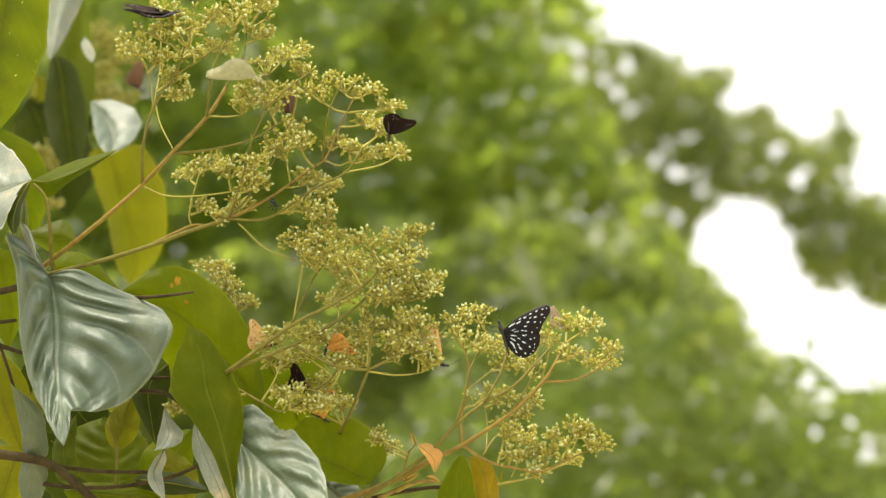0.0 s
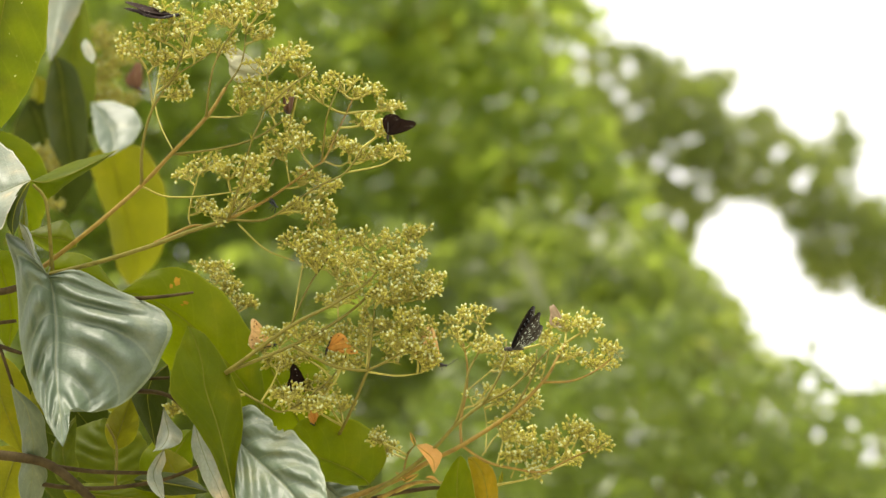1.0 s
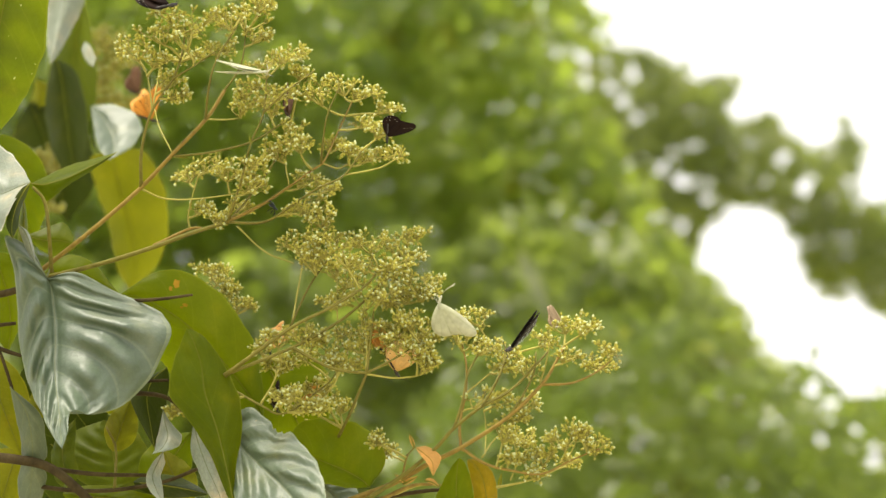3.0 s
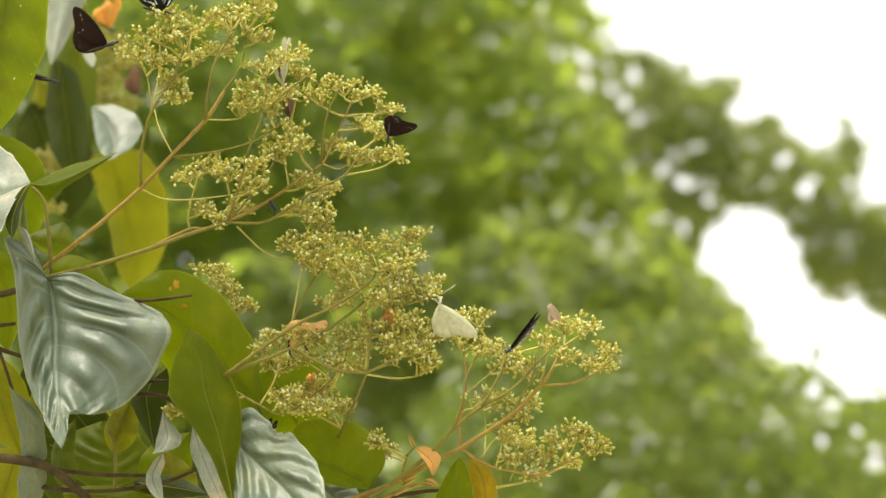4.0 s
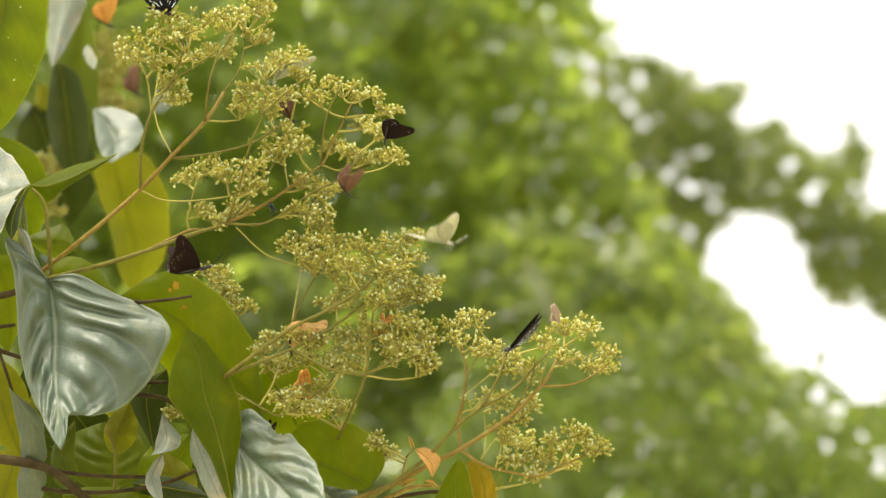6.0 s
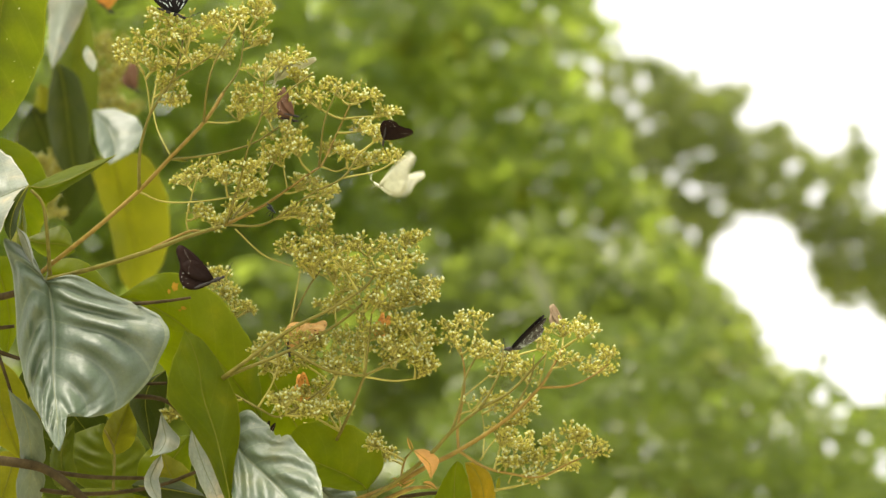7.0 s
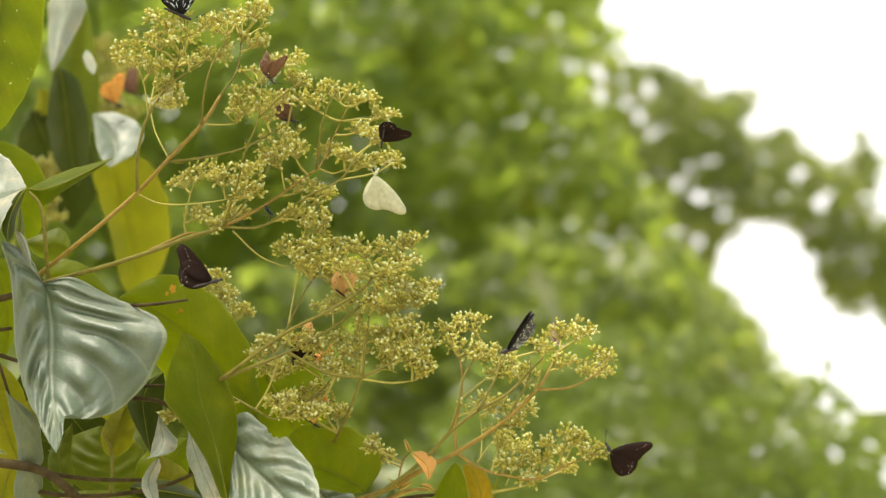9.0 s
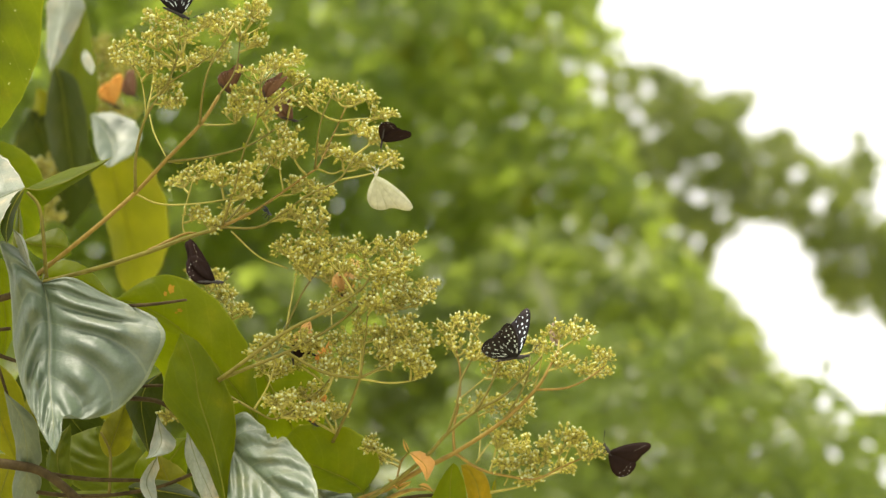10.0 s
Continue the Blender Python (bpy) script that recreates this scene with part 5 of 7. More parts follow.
sheet([(-30.76, -19.41, -30.76, -19.41, -30.76, -19.41), (-30.93, -18.53, -31.82, -18.79, -29.96, -18.47), (-31.29, -16.71, -32.29, -16.99, -30.33, -16.52), (-31.08, -15.12, -31.88, -15.38, -30.29, -14.91), (-30.36, -13.75, -30.36, -13.75, -30.36, -13.75)], LEAF_MOSS, 6, 8, 0.5, 0.5, quilt=0.2, bands=5, seed=41)
stalk([(-31.41, -1.55, 2), (-31.27, 1.4, 0), (-31.63, 4, 0), (-32.58, 5.17, 0)], 0.18, 0.12, STALK_OLIVE, False, "petiole")
blade((-40.52, 9.63, 24), (-36.82, 1.07, 26), 3.15, 2.7, LEAF_OLIVE, 2, 2, 0.36, 0.5, 0.1, 0.1, 0.7, 0.2, 20)
blade((-26.71, -15.87, 5), (-25.32, -11.95, 5), 1.35, 1.35, LEAF_YELLOW, 1, 1, 0, 0.4, 0.1, 0.1, 0.7, 0.2, 30)
blade((-24.06, -19.61, 8), (-20.88, -15, 9), 2.25, 2.02, LEAF_OLIVE, 1, 1, 0, 0.4, 0.1, 0.1, 0.7, 0.2, 31)
blade((-37.63, -9.31, 8), (-34.82, -16.8, 8), 2.25, 2.7, LEAF_YELLOW, 1, 1, 0, 0.4, 0.1, 0.1, 0.7, 0.2, 32)
blade((-14.3, -9.83, 9), (-10.53, -16.88, 9), 4.05, 2.7, LEAF_OLIVE, 1, 1, 0, 0.4, 0.1, 0.1, 0.6, 0.2, 34)
blade((-35.63, -16.96, 10), (-37.04, -21.69, 10), 2.7, 2.7, LEAF_YELLOW, 1, 1, 0, 0.4, 0.1, 0.1, 0.7, 0.2, 35)
blade((-24.51, -18.77, 4), (-18.82, -19.5, 2), 0.63, 1.08, LEAF_DARK_SHADED, 3, 1, 0.18, 0.4, 0.1, 0.1, 0.7, 0.2, 36)
blade((-30.02, -19.69, 4), (-22.22, -20.38, 4), 0.9, 1.35, LEAF_OLIVE, 1, 1, 0, 0.4, 0.1, 0.1, 0.7, 0.2, 37)
# two wide leaves at the back, painted dark for the shade in the gaps
blade((-34.06, -9.49, 12), (-28.81, -16.17, 12), 4.05, 4.05, LEAF_DARK_SHADED, 1, 1, 0, 0.4, 0.1, 0.1, 0.7, 0.2, 38)
blade((-33.42, -16.32, 14), (-25.23, -22.1, 14), 4.95, 4.05, LEAF_DARK_SHADED, 1, 1, 0, 0.4, 0.1, 0.1, 0.7, 0.2, 39)
blade((-9.82, -18.77, 4), (-6.15, -21.99, 4), 1.62, 0.9, LEAF_GREY, 1, 1, 0, 0.4, 0.2, 0.1, 0.7, 0.2, 40)
blade((-21.15, -20.45, 7), (-23.12, -16.33, 8), 1.8, 1.57, LEAF_YELLOW, 1, 1, 0, 0.4, 0.1, 0.1, 0.7, 0.2, 42)
blade((-28.5, -11.65, 8), (-25.69, -13.53, 8), 1.17, 1.08, LEAF_YELLOW, 1, 1, 0, 0.4, 0.1, 0.1, 0.7, 0.2, 43)
blade((-33.72, -12.99, 7), (-31.54, -11.65, 8), 1.35, 1.17, LEAF_YELLOW, 1, 1, 0, 0.4, 0.1, 0.1, 0.7, 0.2, 44)
blade((-17.2, -12.24, 10), (-12.53, -13.25, 11), 2.02, 2.25, LEAF_YELLOW, 1, 1, 0, 0.4, 0.1, 0.1, 0.7, 0.2, 45)
blade((-3.04, -18.4, -1), (-1.87, -17.69, -2), 0.22, 0.18, LEAF_TAN, 0.1, 0.1, 0, 0.1, 0.0, 0.05, 0.7, 0.0, 46, label="small tan bract")
blade((-2.78, -18.31, -1), (-3.74, -17.51, -2), 0.18, 0.22, LEAF_TAN, 0.1, 0.1, 0, 0.1, 0.0, 0.05, 0.7, 0.0, 47, label="small tan bract")
blade((-1.3, -18.13, -1), (-0.18, -18.58, -2), 0.27, 0.14, LEAF_TAN, 0.1, 0.1, 0.14, 0.1, 0.0, 0.05, 0.7, 0.0, 48, label="small tan bract")
blade((-2.14, -15.37, -2), (-2.53, -14.23, -3), 0.18, 0.14, LEAF_TAN, 0.1, 0.1, 0, 0.1, 0.0, 0.05, 0.7, 0.0, 49, label="small tan bract")
blade((4.59, -18.77, 0), (4.77, -17.59, 0), 0.18, 0.14, LEAF_YELLOW, 0.1, 0.1, 0, 0.1, 0.0, 0.05, 0.7, 0.0, 50, label="small green bract")
blade((-14.89, 8.55, -3), (-15.07, 9.09, -3), 0.14, 0.09, LEAF_YELLOW, 0.1, 0.1, 0, 0.1, 0.0, 0.05, 0.7, 0.0, 51, label="small green bract")
blade((-21.13, 7.57, -1), (-19.97, 7.39, -1), 0.14, 0.09, LEAF_YELLOW, 0.1, 0.1, 0, 0.1, 0.0, 0.05, 0.7, 0.0, 52, label="small green bract")
stalk([(-11.08, -13.78, 7), (-11.22, -15.08, 7), (-11.59, -16.71, 7)], 0.2, 0.12, STALK_PALE, False, "petiole")
# unseen leaves added above and beside the view to shade what hangs below
rng_top = random.Random(41)
for k in range(54):
    d = rng_top.uniform(6, 110)
    u, v = rng_top.uniform(-64, -25) * (1 + d / 260), (22 + d * .13) + rng_top.uniform(4, 22)
    a, long = rng_top.uniform(0, 6.28), rng_top.uniform(8, 15)
    blade((u, v, d), (u + long * math.cos(a), v - rng_top.uniform(1, 3), d + long * math.sin(a)), rng_top.uniform(2, 4), rng_top.uniform(2, 4),
          LEAF_OLIVE if k % 3 else LEAF_MOSS, 4, 4, 0, 0.4, 0.1, 0.08, 0.7, 0.2, 200 + k)
stalk([(-3.78, -19.3, 0), (-1.75, -18.45, -1), (0.72, -18.59, 0)], 0.14, 0.09, STALK_PALE, False, "twig")
stalk([(-5.1, -19.75, -1), (-2.42, -18.54, -1), (-0.72, -18.4, -1)], 0.18, 0.11, STALK_TAN, False, "twig")


# ------------------------------------------------------------------ butterflies
def wing_material(name, inner, outer, rough, share, vein):
    """Scaled wing: radial veins over two tones, slightly see-through."""
    m, n, l, p, out = node_material(name)
    tc = n.new("ShaderNodeTexCoord")
    na = n.new("ShaderNodeTexNoise")
    na.inputs["Scale"].default_value = 220
    na.inputs["Detail"].default_value = 5
    l.new(tc.outputs["Object"], na.inputs["Vector"])
    ln = n.new("ShaderNodeVectorMath")
    ln.operation = "LENGTH"
    l.new(tc.outputs["Object"], ln.inputs[0])
    k = n.new("ShaderNodeMath")
    k.operation = "MULTIPLY"
    l.new(ln.outputs["Value"], k.inputs[0])
    k.inputs[1].default_value = 30.0
    mx = n.new("ShaderNodeMix")
    mx.data_type = "RGBA"
    k.use_clamp = True
    l.new(k.outputs[0], mx.inputs["Factor"])
    mx.inputs["A"].default_value = (*inner, 1)
    mx.inputs["B"].default_value = (*outer, 1)
    sep = n.new("ShaderNodeSeparateXYZ")
    l.new(tc.outputs["Object"], sep.inputs[0])
    at = n.new("ShaderNodeMath")
    at.operation = "ARCTAN2"
    l.new(sep.outputs["Z"], at.inputs[0])
    l.new(sep.outputs["X"], at.inputs[1])
    sw = n.new("ShaderNodeMath")
    sw.operation = "MULTIPLY"
    l.new(at.outputs[0], sw.inputs[0])
    sw.inputs[1].default_value = 22.0
    sn = n.new("ShaderNodeMath")
    sn.operation = "SINE"
    l.new(sw.outputs[0], sn.inputs[0])
    gt = n.new("ShaderNodeMath")
    gt.operation = "GREATER_THAN"
    l.new(sn.outputs[0], gt.inputs[0])
    gt.inputs[1].default_value = 0.93
    half = n.new("ShaderNodeMath")
    half.operation = "MULTIPLY"
    l.new(gt.outputs[0], half.inputs[0])
    half.inputs[1].default_value = 0.6
    mv = n.new("ShaderNodeMix")
    mv.data_type = "RGBA"
    l.new(half.outputs[0], mv.inputs["Factor"])
    l.new(mx.outputs["Result"], mv.inputs["A"])
    mv.inputs["B"].default_value = (*vein, 1)
    mn = n.new("ShaderNodeMix")
    mn.data_type = "RGBA"
    mn.blend_type = "MULTIPLY"
    mn.inputs["Factor"].default_value = 0.5
    l.new(mv.outputs["Result"], mn.inputs["A"])
    r = ramp(n, [(0.3, (0.55, 0.55, 0.55)), (0.7, (1, 1, 1))])
    l.new(na.outputs["Fac"], r.inputs["Fac"])
    l.new(r.outputs["Color"], mn.inputs["B"])
    l.new(mn.outputs["Result"], p.inputs["Base Color"])
    p.inputs["Roughness"].default_value = rough
    p.inputs["Specular IOR Level"].default_value = 0.08
    tr = n.new("ShaderNodeBsdfTranslucent")
    l.new(mn.outputs["Result"], tr.inputs["Color"])
    ms = n.new("ShaderNodeMixShader")
    ms.inputs["Fac"].default_value = share
    l.new(p.outputs["BSDF"], ms.inputs[1])
    l.new(tr.outputs["BSDF"], ms.inputs[2])
    l.new(ms.outputs["Shader"], out.inputs["Surface"])
    return m


W_DARK = wing_material("wing_dark_brown", (0.010, 0.0052, 0.0036), (0.020, 0.010, 0.007), 0.7, 0.05, (0.012, 0.007, 0.005))
W_BROWN = wing_material("wing_dull_brown", (0.13, 0.068, 0.04), (0.24, 0.135, 0.085), 0.6, 0.15, (0.05, 0.03, 0.02))
W_TAN = wing_material("wing_pale_tan", (0.34, 0.25, 0.15), (0.46, 0.36, 0.24), 0.6, 0.3, (0.20, 0.12, 0.06))
W_BLACK = wing_material("wing_black", (0.012, 0.012, 0.015), (0.02, 0.015, 0.015), 0.5, 0.05, (0.006, 0.006, 0.008))
W_WHITE = wing_material("wing_cream_white", (0.56, 0.58, 0.38), (0.62, 0.62, 0.46), 0.6, 0.4, (0.50, 0.52, 0.33))
W_ORANGE = wing_material("wing_orange", (0.78, 0.40, 0.09), (0.84, 0.50, 0.15), 0.6, 0.4, (0.45, 0.17, 0.04))
W_PEACH = wing_material("wing_peach", (0.84, 0.54, 0.20), (0.88, 0.66, 0.34), 0.6, 0.4, (0.66, 0.40, 0.16))
W_YELLOW = wing_material("wing_yellow", (0.75, 0.62, 0.06), (0.8, 0.68, 0.10), 0.6, 0.4, (0.5, 0.4, 0.05))
SPOT_BLUE = skin_material("spot_pale_blue", (0.42, 0.51, 0.55), (0.58, 0.66, 0.70), 400, 0.6, 0.1)
SPOT_WHITE = skin_material("spot_white", (0.62, 0.58, 0.52), (0.75, 0.72, 0.66), 400, 0.6, 0.1)
SPOT_BROWN = skin_material("spot_brown", (0.16, 0.07, 0.02), (0.28, 0.12, 0.03), 400, 0.6, 0.1)
FUR_DARK = skin_material("body_dark", (0.012, 0.010, 0.009), (0.05, 0.045, 0.04), 700, 0.9, 0.6)
FUR_PALE = skin_material("body_pale", (0.30, 0.30, 0.20), (0.5, 0.5, 0.38), 700, 0.9, 0.6)
BUG_BLUE = skin_material("shell_blue_black", (0.004, 0.006, 0.007), (0.008, 0.02, 0.025), 600, 0.3, 0.3)

NOSE = Vector((math.cos(radians(-22)), 0, math.sin(radians(-22))))     # the body's axis
FORE = [(0.0, 0.0), (.30, .18), (.62, .50), (.84, .80), (.92, .98), (.89, 1.09), (.76, 1.11), (.60, 1.06), (.42, .99), (.18, .93), (.0, .60), (-.05, .28)]
HIND = [(0.0, 0.0), (.14, .24), (.24, .58), (.20, .86), (.02, .98), (-.22, .98), (-.46, .86), (-.60, .64), (-.54, .38), (-.30, .14)]
# how far fore and hind wings are drawn back at rest, degrees
FOLD = {"tiger": 6, "crow": 40, "dusky": 40, "brown": 40, "tan": 40, "white": 40, "orange": 28, "peach": 38, "yellow": 16}
HOLD = {"tiger": 0, "crow": 16, "dusky": 36, "brown": 16, "tan": 16, "white": 16, "orange": 8, "peach": 16, "yellow": 2}


def turned(pts, degrees):
    c, s = math.cos(radians(degrees)), math.sin(radians(degrees))
    return [(x * c - z * s, x * s + z * c, *more) for x, z, *more in pts]



def closed_curve(pts, step=4):
    out = []
    n = len(pts)
    for k in range(n):
        a, b, c, d = (Vector((*pts[(k + j) % n], 0)) for j in (-1, 0, 1, 2))
        for j in range(step):
            t = j / step
            out.append(0.5 * ((2 * b) + (c - a) * t + (2 * a - 5 * b + 4 * c - d) * t * t + (3 * b - a - 3 * c + d) * t ** 3))
    return [(p.x, p.y) for p in out]


def wing_mesh(outline, size, material):
    """A thin, slightly cupped wing with real thickness, in the xz plane."""
    ring = closed_curve(outline)
    cx, cz = sum(p[0] for p in ring) / len(ring), sum(p[1] for p in ring) / len(ring)
    V, F = [], []
    rows = (1.0, 0.66, 0.33)
    n = len(ring)
    for sgn in (1, -1):
        for q in rows:
            for x, z in ring:
                cup = 0.05 * (1 - q * q) + 0.006 * math.sin(9 * math.atan2(z, x + .01))
                V.append(((cx + (x - cx) * q) * size, (cup + sgn * 0.004) * size, (cz + (z - cz) * q) * size))
        V.append((cx * size, (0.05 + sgn * 0.004) * size, cz * size))
    m = 3 * n + 1
    for side in (0, 1):
        o = side * m
        for r in range(2):
            for k in range(n):
                a, b = o + r * n + k, o + r * n + (k + 1) % n
                F.append((a, b, b + n, a + n) if side else (a, a + n, b + n, b))
        for k in range(n):
            a, b = o + 2 * n + k, o + 2 * n + (k + 1) % n
            F.append((a, b, o + 3 * n) if side else (a, o + 3 * n, b))
    for k in range(n):
        F.append((k, (k + 1) % n, m + (k + 1) % n, m + k))
    return mesh_of("wing", V, F, [material])


def spots_mesh(spots, size, material):
    """Scale spots: (x, z, long, wide, direction) in wing units, a hair proud of both faces."""
    V, F = [], []
    for x, z, a, b, w in spots:
        w = radians(w)
        for y in (0.062, -0.012):
            o = len(V)
            for k in range(10):
                c, s = a * math.cos(k * .628), b * math.sin(k * .628)
                V.append(((x + c * math.cos(w) - s * math.sin(w)) * size, y * size, (z + c * math.sin(w) + s * math.cos(w)) * size))
            F.append(tuple(range(o, o + 10)))
    return mesh_of("wing_spots", V, F, [material], smooth=False)


TIGER_FORE = [(.22, .18, 0.086, 0.013, 42), (.34, .36, 0.079, 0.017, 52), (.50, .50, 0.043, 0.023, 50), (.40, .60, 0.043, 0.020, 60), (.62, .62, 0.036, 0.017, 50), (.56, .76, 0.043, 0.023, 60), (.72, .76, 0.036, 0.017, 55),
              (.66, .92, 0.032, 0.017, 65), (.80, .90, 0.029, 0.014, 60), (.44, .78, 0.029, 0.017, 70), (.28, .56, 0.036, 0.017, 70), (.84, 1.0, 0.018, 0.012, 0), (.13, .27, 0.068, 0.009, 60), (.27, .24, 0.068, 0.009, 38), (.44, .38, 0.045, 0.011, 45), (.52, .64, 0.036, 0.015, 56),
              (.30, .86, 0.016, 0.010, 0), (.17, .76, 0.016, 0.010, 0), (.07, .62, 0.016, 0.010, 0), (.16, .50, 0.045, 0.012, 75), (.46, .92, 0.018, 0.011, 0), (.60, 1.0, 0.016, 0.010, 0)]
TIGER_HIND = [(-.05, .30, 0.086, 0.013, 95), (-.15, .30, 0.086, 0.013, 115), (-.26, .28, 0.086, 0.013, 132), (-.02, .56, 0.050, 0.017, 92), (-.20, .58, 0.058, 0.017, 112), (-.36, .50, 0.058, 0.017, 130), (-.10, .74, 0.025, 0.017, 95),
              (-.30, .74, 0.029, 0.017, 115), (-.48, .64, 0.029, 0.017, 130), (-.22, .86, 0.018, 0.012, 0), (-.40, .84, 0.018, 0.012, 0), (-.56, .74, 0.018, 0.012, 0), (-.06, .84, 0.016, 0.012, 0), (.06, .36, 0.072, 0.009, 78), (.10, .60, 0.041, 0.013, 80), (-.34, .34, 0.068, 0.009, 142), (-.46, .40, 0.045, 0.011, 142), (-.27, .44, 0.045, 0.011, 122),
              (-.11, .44, 0.050, 0.011, 102), (-.58, .54, 0.022, 0.012, 140), (-.31, .86, 0.014, 0.009, 0), (-.48, .78, 0.016, 0.010, 0), (.08, .76, 0.016, 0.010, 0)]
CROW_FORE = [(.60, .80, 0.0122, 0.0094, 0), (.70, .86, 0.0122, 0.0094, 0), (.78, .90, 0.0108, 0.0086, 0), (.48, .72, 0.0094, 0.0079, 0)]
CROW_HIND = [(-.02, .80, 0.0108, 0.0079, 0), (-.14, .84, 0.0122, 0.0086, 0), (-.26, .86, 0.0122, 0.0086, 0), (-.38, .84, 0.0122, 0.0086, 0), (-.50, .76, 0.0122, 0.0086, 0), (-.60, .66, 0.0108, 0.0079, 0),
             (-.18, .72, 0.0079, 0.0065, 0), (-.34, .70, 0.0079, 0.0065, 0), (-.46, .60, 0.0079, 0.0065, 0)]
PEACH_FORE = [(.72, .84, .06, .03, 70), (.60, .92, .05, .025, 40), (.80, .96, .04, .02, 40), (.40, .55, .03, .02, 0)]
PEACH_HIND = [(-.30, .80, .05, .03, 0), (-.10, .70, .03, .02, 0), (-.50, .62, .03, .02, 0)]

KINDS = {
    "dusky": (W_DARK, CROW_FORE, CROW_HIND, SPOT_WHITE, FUR_DARK),
    "crow": (W_DARK, CROW_FORE, CROW_HIND, SPOT_WHITE, FUR_DARK), "brown": (W_BROWN, CROW_FORE, CROW_HIND, SPOT_WHITE, FUR_DARK),
    "tan": (W_TAN, None, None, None, FUR_PALE),
    "tiger": (W_BLACK, TIGER_FORE, TIGER_HIND, SPOT_BLUE, FUR_DARK), "white": (W_WHITE, None, None, None, FUR_PALE),
    "orange": (W_ORANGE, PEACH_FORE, PEACH_HIND, SPOT_BROWN, FUR_DARK), "peach": (W_PEACH, PEACH_FORE, PEACH_HIND, SPOT_BROWN, FUR_DARK),
    "yellow": (W_YELLOW, None, None, None, FUR_PALE)}
MESHES = {}


def butterfly(kind, size, label):
    """size: metres from the wing root to the forewing's tip, roughly. Wings stand up along +z, the head points to +x."""
    mat, sf, sh, sm, fur = KINDS[kind]
    size *= 0.75
    key = (kind, size)
    if key not in MESHES:
        so = Soup()
        b = size
        slim = 0.7 if kind == "white" else 1.0
        so.tube([NOSE * (b * x * slim) for x in (-.62, -.55, -.3, -.1, 0.02, .12, .2, .22, .28, .33, .35)], [b * r * slim for r in (.008, .03, .04, .035, .05, .065, .05, .03, .045, .04, .01)], 8)
        an = Soup()
        for sy in (1,):
            an.tube(smooth_line([NOSE * (b * .32), NOSE * (b * .55) + Vector((0, .06 * b, .12 * b)), NOSE * (b * .78) + Vector((0, .16 * b, .28 * b))], 4), [b * .006] * 7 + [b * .011] * 2, 5)
        leg = Soup()
        leg.tube([NOSE * (b * .1), NOSE * (b * .16) + Vector((0, .08 * b, -.14 * b)), NOSE * (b * .12) + Vector((0, .1 * b, -.26 * b))], [b * .007, b * .006, b * .004], 5)
        MESHES[key] = (so.mesh("body", [fur]), an.mesh("antenna", [fur]), leg.mesh("leg", [fur]), wing_mesh(turned(FORE, FOLD[kind]), size, mat), wing_mesh(turned(HIND, HOLD[kind]), size, mat),
                       spots_mesh(turned(sf, FOLD[kind]), size, sm) if sf else None, spots_mesh(turned(sh, HOLD[kind]), size, sm) if sh else None)
    body, ant, leg, fore, hind, fs, hs = MESHES[key]
    t = thing("butterfly", label, "butterfly", group="butterflies on the flowers")
    part_of("body", body, t)
    for s in (1, -1):
        flip = Matrix.Diagonal((1, s, 1, 1))
        a = part_of("antenna", ant, t)
        a.matrix_basis = flip
        for k in (0, -.12):
            g = part_of("leg", leg, t)
            g.matrix_basis = Matrix.Translation(NOSE * (size * k)) @ flip
    for s in (1, -1):
        f = part_of("forewing", fore, t)
        h = part_of("hindwing", hind, t)
        for w, sp in ((f, fs), (h, hs)):
            w["side"] = float(s)
            if sp:
                part_of("spots", sp, w)
    return t


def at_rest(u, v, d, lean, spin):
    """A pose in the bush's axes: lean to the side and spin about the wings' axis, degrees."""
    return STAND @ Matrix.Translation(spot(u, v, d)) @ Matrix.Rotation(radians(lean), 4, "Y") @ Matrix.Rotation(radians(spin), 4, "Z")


def wing_pose(w, gap):
    """The wing swung out by gap degrees from upright."""
    off = 0.0007 if "fore" in w.name else 0.0002
    return Matrix.Translation((0, -off * w["side"], 0)) @ Matrix.Rotation(radians(gap) * w["side"], 4, NOSE)


FLIGHTS = []


def fly(kind, size, label, rows):
    """rows: seconds, across, up, behind (cm), lean, spin, gap of each wing (degrees)."""
    t = butterfly(kind, size, label)
    FLIGHTS.append((t, rows))
    t.matrix_world = at_rest(*rows[0][1:6])
    for w in t.children:
        if "wing" in w.name:
            w.matrix_basis = wing_pose(w, rows[0][6])
    return t


